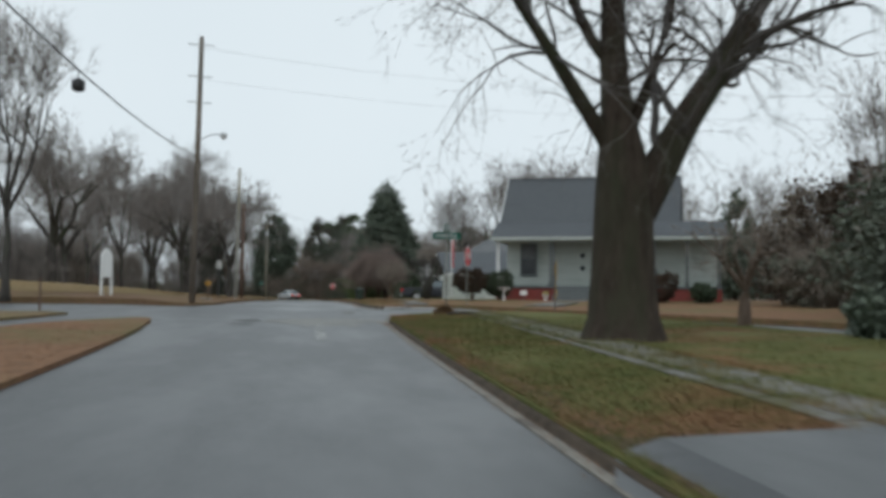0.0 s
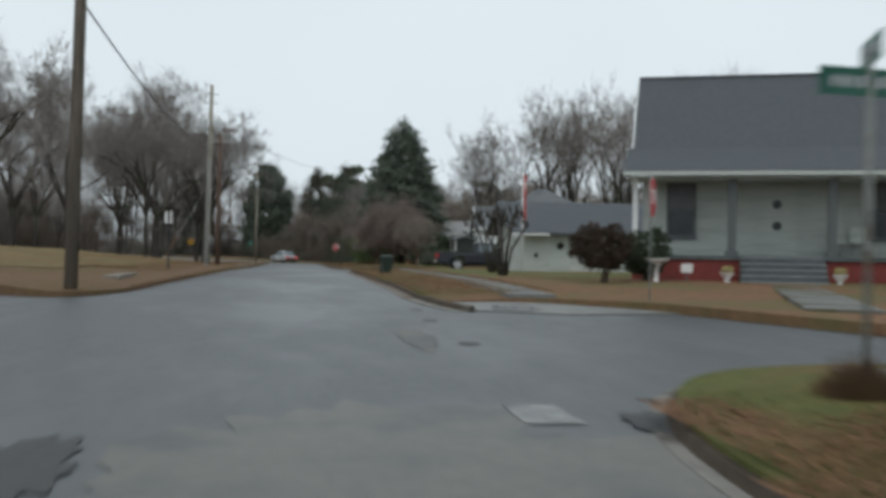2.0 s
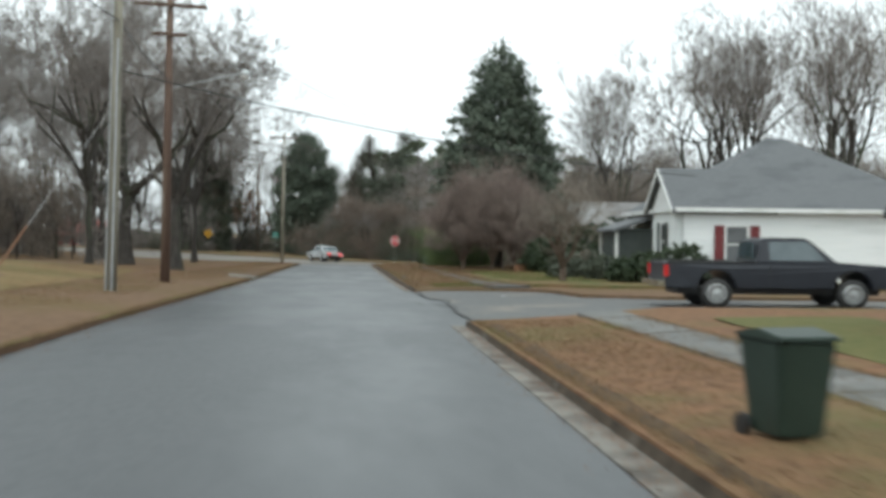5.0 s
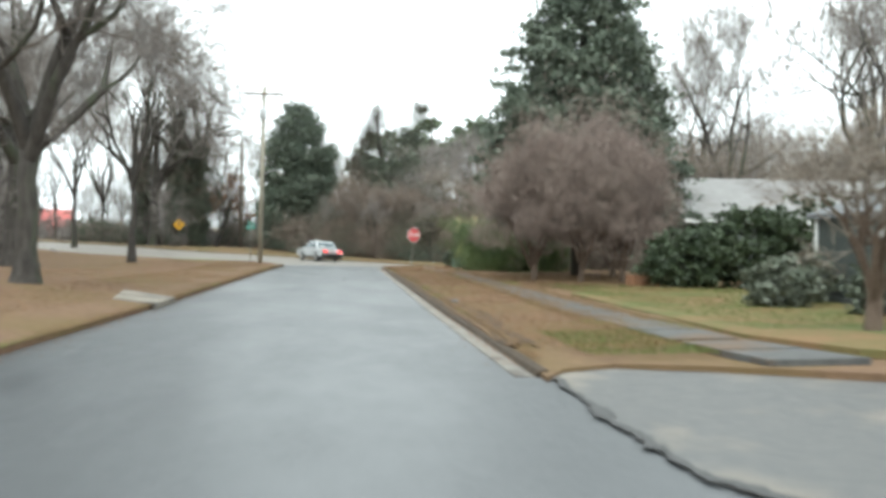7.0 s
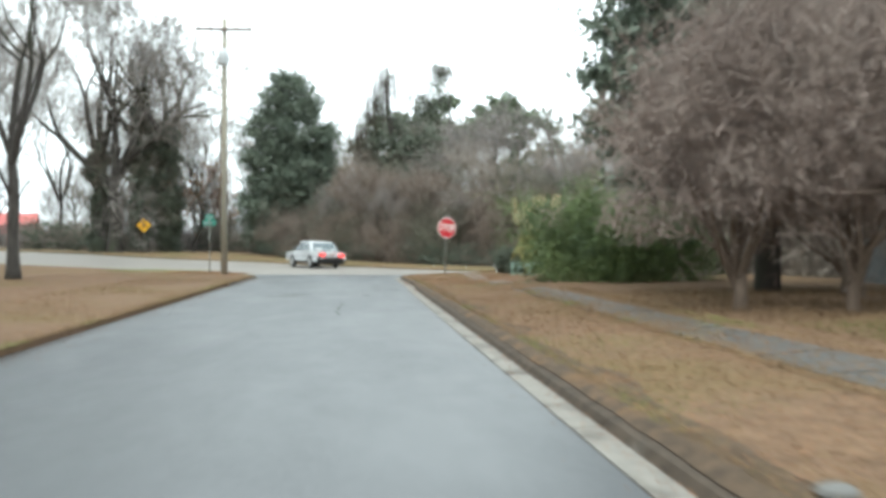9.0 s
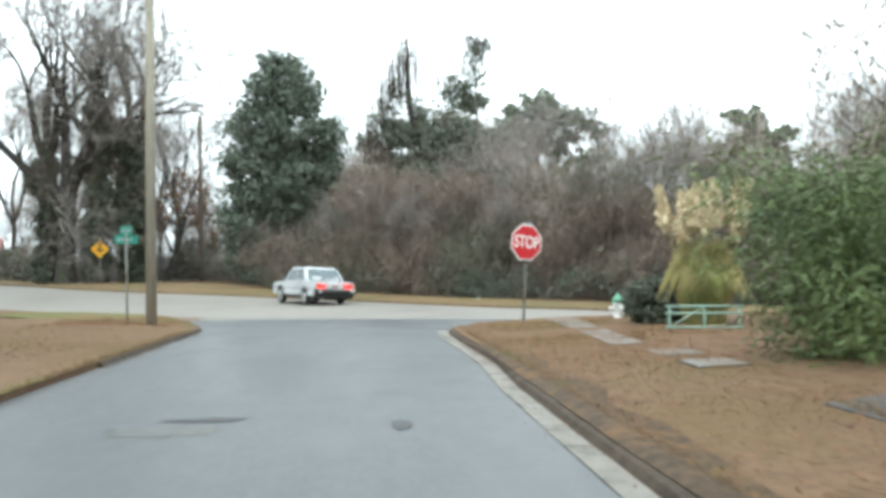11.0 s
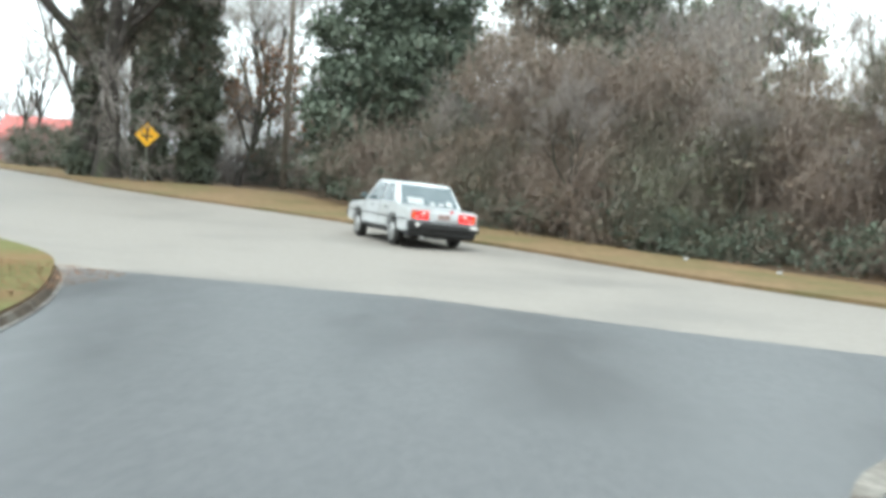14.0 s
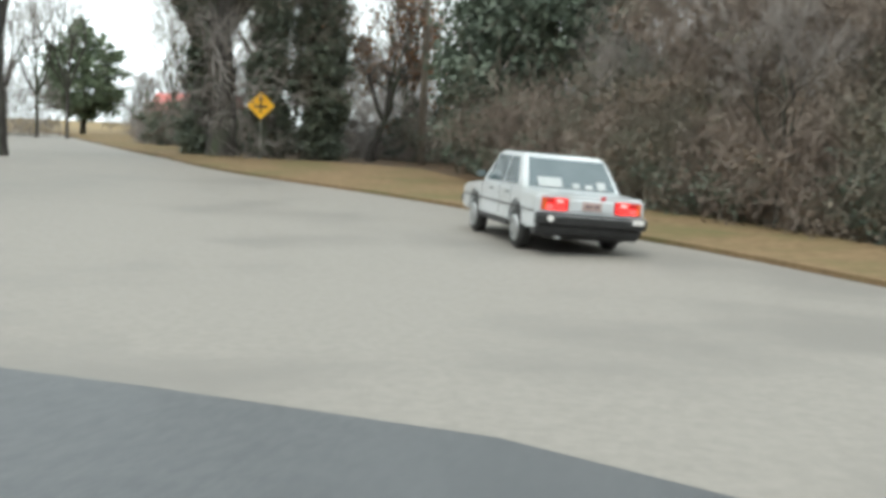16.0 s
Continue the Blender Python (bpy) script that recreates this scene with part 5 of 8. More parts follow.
for i, (x, y) in enumerate(((1.0, 161.7), (2.9, 159.9), (5.6, 157.4), (9.2, 153.6), (12.6, 149.8), (-1.2, 164.6))):
    r = np.random.default_rng(170 + i)
    balls = [(r.uniform(-1.8, 1.8), r.normal() * 0.3, r.uniform(0.2, 1.0), 0.9, 0.6, r.uniform(0.4, 0.8)) for _ in range(5)]
    thicket("undergrowth", pose(x, y + 0.6, gz(y) - 0.05, 0, 0, -38), balls, 4200, 900, "dull green undergrowth at the foot of the thicket", leaf="ever_dark", twig="vine_twig", seed=450 + 3 * i, size=0.06, length=0.6, group="undergrowth")
for i, (x, y, h) in enumerate(((-16, 187, 2.2), (-27, 196, 2.0), (-9, 190, 3.0), (-34, 210, 2.4), (-64, 196, 4.5), (-46, 226, 5))):
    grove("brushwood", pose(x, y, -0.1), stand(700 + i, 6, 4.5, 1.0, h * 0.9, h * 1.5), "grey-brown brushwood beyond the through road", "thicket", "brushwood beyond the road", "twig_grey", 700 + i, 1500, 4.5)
for i, (x, y, h) in enumerate(((-30, 152, 5.0), (-39, 143, 6.0), (-48, 132, 6.0), (-40, 165, 6.5), (-56, 118, 6.0), (-33, 163, 4.5), (-62, 100, 6.0))):
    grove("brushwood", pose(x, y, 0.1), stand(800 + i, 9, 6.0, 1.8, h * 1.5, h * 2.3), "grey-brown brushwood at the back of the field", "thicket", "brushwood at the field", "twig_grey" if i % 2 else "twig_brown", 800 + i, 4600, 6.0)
for i, (x, y, h) in enumerate(((14, 132, 6), (22, 140, 7), (30, 143, 8), (40, 138, 8), (20, 128, 5.5), (50, 130, 8), (60, 120, 8))):
    grove("brushwood", pose(x, y, -0.1), stand(500 + i, 6, 5.0, 1.4, h * 0.95, h * 1.45), "bare brown brushwood behind the houses", "thicket", "brushwood behind the houses", "twig_brown", 500 + i, 7500, 5.0)
for i, (x, y, h) in enumerate(((-30, 214, 11), (-50, 205, 11), (-14, 222, 12), (2, 226, 13), (18, 224, 13), (34, 214, 13), (50, 200, 13), (-70, 190, 11), (-85, 160, 11), (-80, 130, 11), (66, 180, 13),
                               (-75, 100, 10), (-66, 75, 9), (75, 150, 12))):
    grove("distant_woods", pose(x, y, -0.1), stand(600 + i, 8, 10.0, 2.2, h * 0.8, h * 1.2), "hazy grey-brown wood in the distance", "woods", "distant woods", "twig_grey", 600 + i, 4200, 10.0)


def multi_stem(seed, n, h, spread):
    r = np.random.default_rng(seed)
    out = []
    for k in range(n):
        w = 6.283 * k / n + r.normal() * 0.3
        d = np.array((math.cos(w), math.sin(w), 0)) * spread
        out.append(([(d[0] * 0.08, d[1] * 0.08, -0.1), tuple(d * 0.3 + np.array((0, 0, h * 0.35))), tuple(d * (0.8 + 0.3 * r.random()) + np.array((0, 0, h * 0.8)))], [0.07, 0.055, 0.02]))
    return out


def big_shrub(name, m, h, rx, ry, n_twig, label, twig="twig_red", seed=1, limbs=9):
    """A leafless shrub: many stems from the ground that branch into a haze of twigs."""
    t = root(name, m, label, "shrub")
    trunk, crown, rows = bare_tree_meshes(seed, h * 1.22, 0.085, 0.07, 5, 0.5, twig, "bark_brown", 0.07, limbs, 3, min_r=0.005, hairs=2)
    wide = np.percentile(np.abs(rows[:, 3:5]), 96)
    for name_, me in (("trunk", trunk), ("crown", crown)):
        part(name_, me, "", t).scale = (rx / wide, ry / wide, 1)
    r = np.random.default_rng(seed)
    balls = [(0, 0, h * 0.55, rx * 0.8, ry * 0.8, h * 0.34)] + [(r.uniform(-rx, rx) * 0.75, r.uniform(-ry, ry) * 0.7, h * r.uniform(0.3, 0.88), rx * r.uniform(0.2, 0.45), ry * 0.35, h * r.uniform(0.08, 0.18)) for _ in range(16)]
    inside, lo, hi = blob_union(balls)
    part("brush", twiggy(seed + 1, n_twig, inside, lo, hi, twig, 0.006, 0.42, 0.45), "", t)
    return t


big_shrub("red_twig_shrub", at(6.5, 112.9), 5.2, 2.0, 1.8, 16000, "large dense red-brown twiggy shrub without leaves", seed=51)
big_shrub("red_twig_shrub", at(7.9, 112.0), 6.0, 2.4, 1.9, 20000, "large dense red-brown twiggy shrub without leaves", seed=55)
big_shrub("red_twig_shrub", at(9.2, 111.7), 5.2, 1.7, 1.8, 12000, "tall red-brown twiggy shrub beside the laurel hedge", seed=52)
big_shrub("red_twig_shrub", at(10.2, 117.0), 4.8, 2.3, 2.2, 8000, "dense brown twiggy shrub beside the walk", "twig_brown", seed=53)
vase = bare_tree_meshes(57, 4.3, 0.10, 0.13, 4, 0.5, twig="twig_brown", bark="bark_brown", lift=0.10, limbs=7, split=3, min_r=0.006, hairs=3)
put_tree(vase, 7.75, 92.3, 1.0, 25, "vase-shaped bare crape myrtle on the green lawn", "", 0.2, "twiggy_tree")


def bush_row(name, m, balls, n, size, mat, label, seed, group):
    """Bushes of a row, each a thing of its own."""
    for k, (x, y, z, rx, ry, rz) in enumerate(balls):
        hedge(name, m @ pose(x, y, 0), [(0, 0, z, rx, ry, rz)], n // len(balls), size, mat, label, seed + 13 * k, group=group)


def hedge(name, m, balls, n, size, mat, label, seed, category="shrub", stems=(), aspect=1.6, split=False, group=""):
    t = root(name, m, label, category, group)
    for k, some in enumerate([[b] for b in balls] if split else [balls]):
        inside, lo, hi = blob_union(some)
        part("foliage", leafy(seed + 11 * k, n // (len(balls) if split else 1), inside, lo, hi, size, mat, "foliage", aspect=aspect, clump=size * 1.3, per=14), "", t)
    for pts, rad in stems:
        part("stem", Shape().tube(pts, rad, 6), "bark_brown", t, smooth=True)
    return t


hedge("laurel_hedge", at(13.0, 108.6), [(-2.6, 0, 0.9, 1.3, 1.1, 0.95), (-0.8, 0.1, 1.3, 1.6, 1.2, 1.3), (1.2, 0, 1.5, 1.7, 1.3, 1.5), (3.2, 0.2, 1.4, 1.6, 1.2, 1.4)], 30000, 0.10, "hedge_green",
      "long clipped dark green laurel hedge", 61, split=True)
def bamboo(m, label, seed):
    """Arching culms with drooping narrow leaves, in four tufts that grow into one clump."""
    q = np.random.default_rng(seed)
    t = root("green_bamboo", m, label, "bamboo")
    for cx, cy, top in ((-0.6, 0.2, 2.8), (0.5, -0.4, 3.2), (1.6, 0.5, 3.1), (2.8, -0.1, 3.4)):
        culm, leaf = [], []
        for k in range(34):
            base = np.array((cx + q.normal() * 0.42, cy + q.normal() * 0.5, -0.1))
            lean = q.normal(size=2) * 0.42
            h = top * q.uniform(0.5, 1.08)
            u = np.linspace(0, 1, 7)
            pts = np.stack([base[0] + lean[0] * u ** 2.2 * 1.6, base[1] + lean[1] * u ** 2.2 * 1.6, base[2] + h * (u - 0.1 * u ** 3)], 1)
            culm += [(*a, *b, 0.012 - 0.0015 * i, 0.0105 - 0.0015 * i) for i, (a, b) in enumerate(zip(pts, pts[1:]))]
            n = 430
            w = 0.04 + 0.98 * q.random(n) ** 0.8
            p = np.stack([np.interp(w, u, pts[:, i]) for i in range(3)], 1)
            side = q.normal(size=(n, 3)) * np.array((0.27, 0.27, 0.12))
            p = p + side
            d = side * 1.3 + q.normal(size=(n, 3)) * 0.5 + np.array((0, 0, -0.35))
            d /= np.linalg.norm(d, axis=1)[:, None]
            ln = q.uniform(0.10, 0.20, n)[:, None]
            leaf.append(np.concatenate([p, p + d * ln, np.full((n, 1), 0.013), np.full((n, 1), 0.004)], 1))
        part("foliage", ribbons("foliage", np.concatenate(leaf + [np.array(culm)]), "bamboo_green", seed + 1), "", t)
    return t


bamboo(at(6.7, 125.4), "tall bright green bamboo clump at the corner lot", 62)
hedge("clipped_bush", at(5.85, 133.2), [(0, 0, 0.48, 0.68, 0.62, 0.52), (0.4, 0.1, 0.42, 0.55, 0.55, 0.45)], 13000, 0.045, "ivy", "small rounded dark green bush", 63)
bush_row("foundation_bush", at(11.0, 92.6), [(0, 0, 0.6, 0.9, 0.8, 0.65), (1.2, 0.2, 0.75, 0.9, 0.8, 0.8), (-0.9, 0, 0.45, 0.7, 0.6, 0.5)], 11000, 0.09, "hedge_green", "dark green bush against the white house", 64, "bushes against the white house")
bush_row("foundation_bush", at(13.6, 92.4), [(0, 0, 0.45, 0.9, 0.7, 0.5), (1.4, 0, 0.4, 0.8, 0.7, 0.45)], 8000, 0.09, "ever_dark", "low dark bush against the white house", 65, "bushes against the white house")
stem1 = [([(0, 0, -0.1), (0.05, 0, 0.5)], [0.07, 0.05]), ([(0.06, 0.03, -0.1), (0.2, 0.05, 0.6)], [0.05, 0.04])]
hedge("ball_bush", at(7.9, 49.2), [(0, 0, 1.05, 0.85, 0.8, 0.62), (-0.3, 0, 1.2, 0.6, 0.6, 0.5)], 26000, 0.030, "bush_brown", "clipped bronze-brown ball bush on a short stem", 66, stems=stem1)
hedge("ball_bush", at(9.5, 50.6), [(0, 0, 0.92, 0.8, 0.75, 0.66), (0.2, 0.1, 1.15, 0.6, 0.5, 0.45)], 22000, 0.032, "hedge_green", "clipped green ball bush by the porch", 67, stems=stem1)
hedge("porch_bush", at(16.3, 46.5), [(0, 0, 0.75, 0.8, 0.8, 0.7), (0.35, 0, 1.0, 0.6, 0.7, 0.5)], 8000, 0.05, "bush_brown", "loose reddish-brown bush before the porch", 68)
hedge("porch_bush", at(18.2, 46.0), [(0, 0, 0.5, 0.6, 0.6, 0.5)], 3000, 0.08, "hedge_green", "small green bush before the porch", 69)
bush_row("boundary_shrub", at(15.5, 24.5), [(0, 0, 1.6, 1.6, 2.4, 1.8), (1.5, 2, 2.0, 1.6, 2.4, 2.2), (0, -4, 1.2, 1.4, 2.2, 1.4), (2.5, 5, 2.2, 2, 2.4, 2.4)], 26000, 0.11, "ivy", "dark overgrown shrub at the edge of the lot", 70, "shrubs at the lot's edge")
bush_row("boundary_shrub", at(10.2, 17.2), [(0, 0, 0.45, 0.6, 0.6, 0.55), (0.4, -1.2, 0.8, 0.8, 0.9, 0.95)], 7000, 0.1, "ever_dark", "dark low evergreen bush on the lawn", 71, "shrubs at the lot's edge")
bush_row("garden_shrub", at(10.2, 96.5), [(0, 0, 0.55, 0.8, 0.7, 0.6), (-0.9, 2.6, 0.5, 0.8, 0.7, 0.6), (0.4, 4.6, 0.6, 0.8, 0.9, 0.7)], 7000, 0.09, "ivy", "dull green garden shrub in a row", 72, "garden shrubs")


def crape(name, m, seed):
    """A hard-pruned crape myrtle: knobby bare limbs."""
    r = np.random.default_rng(seed)
    t = root(name, m, "hard-pruned crape myrtle with knobby bare limbs", "tree", "pruned crape myrtles")
    for i in range(6):
        w = 6.283 * i / 6 + r.normal() * 0.2
        d = np.array((math.cos(w), math.sin(w), 0.0))
        s = Shape()
        mid, top = d * 0.3 + np.array((0, 0, 1.0)), d * (0.6 + 0.2 * r.random()) + np.array((0, 0, 1.75 + 0.35 * r.random()))
        s.tube([d * 0.06 + np.array((0, 0, -0.1)), mid, top], [0.06, 0.045, 0.034], 7)
        s.lathe([(0.02, -0.12), (0.065, -0.05), (0.07, 0.04), (0.03, 0.1)], 7, tuple(top))
        for _ in range(3):
            e = top + np.array((r.normal() * 0.22, r.normal() * 0.22, 0.15 + 0.25 * r.random()))
            s.tube([top, e], [0.03, 0.022], 5)
            s.lathe([(0.02, -0.1), (0.055, -0.03), (0.05, 0.05), (0.02, 0.09)], 7, tuple(e))
            for _ in range(4):
                s.tube([e, e + np.array((r.normal() * 0.1, r.normal() * 0.1, 0.12 + 0.22 * r.random()))], [0.009, 0.004], 3)
        part("limb", s, "bark", t, smooth=True)
    return t


crape("crape_myrtle", at(6.6, 56.2), 1)
crape("crape_myrtle", at(7.4, 62.5, 40), 2)

for i, (x, y, h) in enumerate(((21.6, 43.2, 5.4), (24.2, 42.0, 6.2), (21.0, 39.2, 2.4))):
    r = np.random.default_rng(360 + i)
    balls = [(0, 0, h * 0.35, 1.7, 1.5, h * 0.38)] + [(r.uniform(-1.6, 1.6), r.normal() * 0.5, h * r.uniform(0.4, 0.85), 0.9, 0.8, h * 0.16) for _ in range(7)]
    thicket("overgrown_shrub", at(x, y), balls, 9000, 7000, "tall tangled brown shrub at the edge of the lot", leaf="bush_brown" if i != 2 else "ivy", twig="twig_brown", seed=900 + 3 * i, size=0.11, length=0.8, kind="", category="shrub", group="shrubs at the lot's edge", stems=multi_stem(900 + i, 5, h, 1.1))

# pampas grass
r = np.random.default_rng(77)
pampas = root("pampas_grass", at(6.55, 132.6), "tall pampas grass clump with cream plumes", "ornamental grass")
seg = []
for i in range(1100):
    w, out = r.random() * 6.283, r.random()
    d = np.array((math.cos(w), math.sin(w)))
    b, mid = d * 0.35 * r.random(), d * (0.28 + 0.4 * out)
    tip = d * (0.42 + 0.5 * out)
    z1, z2 = 1.0 + 0.5 * (1 - out), 1.05 + 0.7 * (1 - out) - 0.55 * out
    seg += [(*b, 0, *mid, z1, 0.010, 0.007), (*mid, z1, *tip, z2, 0.007, 0.002)]
part("blades", sticks("blades", seg, "pampas_leaf"), "", pampas)
for i in range(19):
    w, out = 6.283 * i / 19 + r.normal() * 0.2, 0.25 + 0.55 * r.random()
    d = np.array((math.cos(w), math.sin(w))) * out
    h = 2.2 + 0.5 * r.random()
    s = Shape().tube([(d[0] * 0.4, d[1] * 0.4, 0.3), (d[0], d[1], h - 0.5)], [0.008, 0.006], 4)
    stalk = part("stalk", s, "pampas_leaf", pampas)
    zz = r.random((300, 1))
    c = np.concatenate([d[None, :] + r.normal(size=(300, 2)) * 0.06 * (1.1 - zz) + d[None, :] * 0.18 * zz, h - 0.6 + 0.68 * zz], 1)
    part("plume", quads("plume", c, 0.045, "plume", r, 4.0, droop=np.array((0, 0, 0.8))), "", pampas)


# ---- utility poles, cables ----
def utility_pole(x, y, h, r, mat, label, lean=(0, 0), arms=(), steps=(), cans=(), lamp=None, dz=0.1, band=False):
    p = root("utility_pole", pose(x, y, gz(y) + dz, lean[0], lean[1], 0), label, "utility pole", "utility poles")
    part("shaft", Shape().tube([(0, 0, -0.4), (0, 0, h * 0.5), (0, 0, h)], [r, r * 0.85, r * 0.66], 12), mat, p, smooth=True)
    for z, half, rz in arms:
        m = pose(0, 0, z, 0, 0, rz)
        a = part("crossarm", Shape().box(-half, half, -0.19, -0.09, -0.055, 0.055, m), "pole_brown", p, bevel=0.008)
        for k in (-0.92, -0.45, 0.45, 0.92):
            c = m @ Vector((half * k, -0.14, 0.05))
            part("insulator", Shape().lathe([(0.02, 0), (0.045, 0.03), (0.03, 0.06), (0.05, 0.09), (0.02, 0.13)], 8, tuple(c)), "transformer", a)
    for z, half, rz in steps:
        m = pose(0, 0, z, 0, 0, rz)
        part("pin_arm", Shape().box(-half, half, -0.02, 0.02, -0.02, 0.02, m), "galv", p)
    for cx, cy, cz, cr, ch in cans:
        can = part("transformer", Shape().lathe([(cr * 0.8, 0), (cr, 0.05), (cr, ch * 0.85), (cr * 0.7, ch), (0.03, ch + 0.02)], 14, (cx, cy, cz)), "transformer", p, smooth=True)
        part("bracket", Shape().box(min(cx, 0), max(cx, 0.02), cy - 0.03, cy + 0.03, cz + ch * 0.6, cz + ch * 0.66), "galv", p)
        part("bushing", Shape().lathe([(0.03, 0), (0.05, 0.06), (0.02, 0.16)], 8, (cx, cy, cz + ch)), "pole_brown", can)
    if lamp:
        z, reach, drop = lamp
        part("lamp_arm", Shape().tube([(0, 0, z - 0.25), (reach * 0.5, 0, z + 0.05), (reach, 0, z + drop)], 0.025, 6), "galv", p)
        head = part("lamp_head", Shape().lathe([(0.05, 0.16), (0.10, 0.12), (0.17, 0.0), (0.15, -0.02)], 12, (reach, 0, z + drop - 0.08)), "transformer", p, smooth=True)
        part("lens", Shape().lathe([(0.13, 0), (0.11, -0.09), (0.04, -0.14)], 12, (reach, 0, z + drop - 0.10)), "lens_white", head, smooth=True)
    if band:
        part("conduit", Shape().tube([(0.05, -r * 0.98, 0), (0.05, -r * 0.8, h * 0.6)], 0.03, 6), "galv", p)
        part("conduit", Shape().tube([(-0.09, -r * 0.95, 0), (-0.09, -r * 0.78, h * 0.75)], 0.022, 6), "galv", p)
    return p


utility_pole(-4.65, 44.9, 11.3, 0.14, "pole", "tall weathered wooden pole with small pin arms and a lamp", (0, 1.2), (), ((10.95, 0.55, 8), (9.6, 0.5, 8), (8.5, 0.5, 8)), (), (7.1, 1.05, 0.1))
utility_pole(-5.25, 82.6, 10.2, 0.15, "pole_pale", "pale wooden pole with conduits and transformer cans", (0, 1.0), (), ((9.7, 0.4, 20), (9.2, 0.35, 20)), ((-0.42, -0.1, 7.5, 0.24, 0.85), (0.42, -0.1, 7.5, 0.22, 0.8)), None, 0.15, True)
utility_pole(-5.2, 89.6, 8.9, 0.15, "pole_brown", "dark creosoted pole with crossarm and long lamp bracket", (0, 0.6), ((8.5, 1.1, 10), (7.6, 0.5, 10)), (), (), (6.2, 2.3, 0.35), 0.2)
utility_pole(-4.95, 139.1, 10.2, 0.135, "pole_pale", "weathered pole with crossarm and transformer at the corner", (0, 0.4), ((9.75, 1.1, 0),), (), ((0.0, -0.36, 8.3, 0.2, 0.65),), (5.35, 1.05, 0.05), 0.1)
utility_pole(-10.6, 181.0, 10.5, 0.17, "pole", "bare wooden pole beyond the through road")
utility_pole(-6.2, -8, 11.0, 0.17, "pole", "weathered wooden pole beside the street")
utility_pole(24, 176, 10.0, 0.16, "pole", "wooden pole standing in the wood")


def cable(a, b, sag, r, label, n=14):
    a, b = Vector(a), Vector(b)
    pts = []
    for i in range(n + 1):
        t = i / n
        p = a.lerp(b, t)
        p.z -= sag * 4 * t * (1 - t)
        pts.append(p)
    return solid("overhead_cable", Shape().tube(pts, r, 5), "wire", label, "cable", group="overhead cables")


zA, zB, zB2, zD = gz(44.9), gz(82.6), gz(89.6), gz(139.1)
cable((-4.72, 44.9, zA + 6.4), (-6.2, -8, gz(-8) + 8.7), 1.3, 0.022, "thick black telephone cable between poles")
cable((-4.72, 44.9, zA + 6.4), (-5.1, 82.6, zB + 6.7), 0.6, 0.022, "thick black telephone cable between poles")
cable((-5.1, 82.6, zB + 6.7), (-5.1, 89.6, zB2 + 6.4), 0.1, 0.02, "black cable between two poles")
cable((-4.9, 89.6, zB2 + 8.4), (13, 150, 8.4), 0.5, 0.013, "thin cable crossing the street")
cable((-5.1, 82.6, 6.05), (12.4, 92.4, 4.35), 0.35, 0.018, "black service cable from the pole to the white house")
cable((-4.9, 89.6, zB2 + 7.5), (-4.9, 139.1, zD + 7.6), 0.8, 0.012, "thin cable along the street")
cable((-4.9, 139.1, zD + 9.5), (24, 176, 9.2), 0.9, 0.013, "thin cable crossing the through road")
cable((-4.9, 139.1, zD + 8.2), (24, 176, 8.0), 1.2, 0.013, "thin cable crossing the through road")
cable((-4.9, 139.1, zD + 9.0), (-10.75, 181.6, 9.6), 0.7, 0.012, "thin cable across the through road")
utility_pole(42, 37, 11.0, 0.15, "pole", "wooden pole beside the cross street")
for za, zb_, sag in ((10.95, 10.6, 1.9), (9.6, 9.6, 1.7)):
    cable((-4.6, 44.9, zA + za), (42, 37, gz(37) + zb_), sag, 0.004, "thin power line crossing the street")
hang = root("cable_closure", pose(-5.27, 25.1, 6.37), "black splice closure hanging on the cable", "cable box")
part("case", Shape().lathe([(0.05, -0.16), (0.15, -0.12), (0.16, 0.10), (0.06, 0.16)], 10), "wire", hang, smooth=True)
part("hanger", Shape().tube([(0, 0, 0.14), (0, 0, 0.39)], 0.012, 5), "wire", hang)
guy = root("guy_wire", Matrix.Identity(4), "dull yellow-brown guy wire guard beside the pole", "guy wire")
part("cable", Shape().tube([(-5.3, 82.7, zB + 4.6), (-7.4, 80.0, zB + 0.3)], 0.006, 4), "galv", guy)
part("guard", Shape().tube([(-6.7, 80.9, zB + 1.75), (-7.4, 80.0, zB + 0.3)], 0.022, 6), "orange_paint", guy)


# ---- signs ----
def post_of(parent, h, mat="post", w=0.035):
    s = Shape()
    s.prism([(-w, -0.012), (-w * 0.5, 0.018), (w * 0.5, 0.018), (w, -0.012), (w * 0.4, -0.004), (-w * 0.4, -0.004)], "z", -0.3, h)
    return part("post", s, mat, parent)


def bars(parent, rows, y, mat):
    """Plain bars standing for lettering: (x0, x1, z0, z1)."""
    s = Shape()
    for x0, x1, z0, z1 in rows:
        s.box(x0, x1, y - 0.004, y, z0, z1)
    return part("lettering", s, mat, parent)


def octagon(r, z):
    return [(r / math.cos(math.pi / 8) * math.cos(math.pi / 8 + k * math.pi / 4), z + r / math.cos(math.pi / 8) * math.sin(math.pi / 8 + k * math.pi / 4)) for k in range(8)]


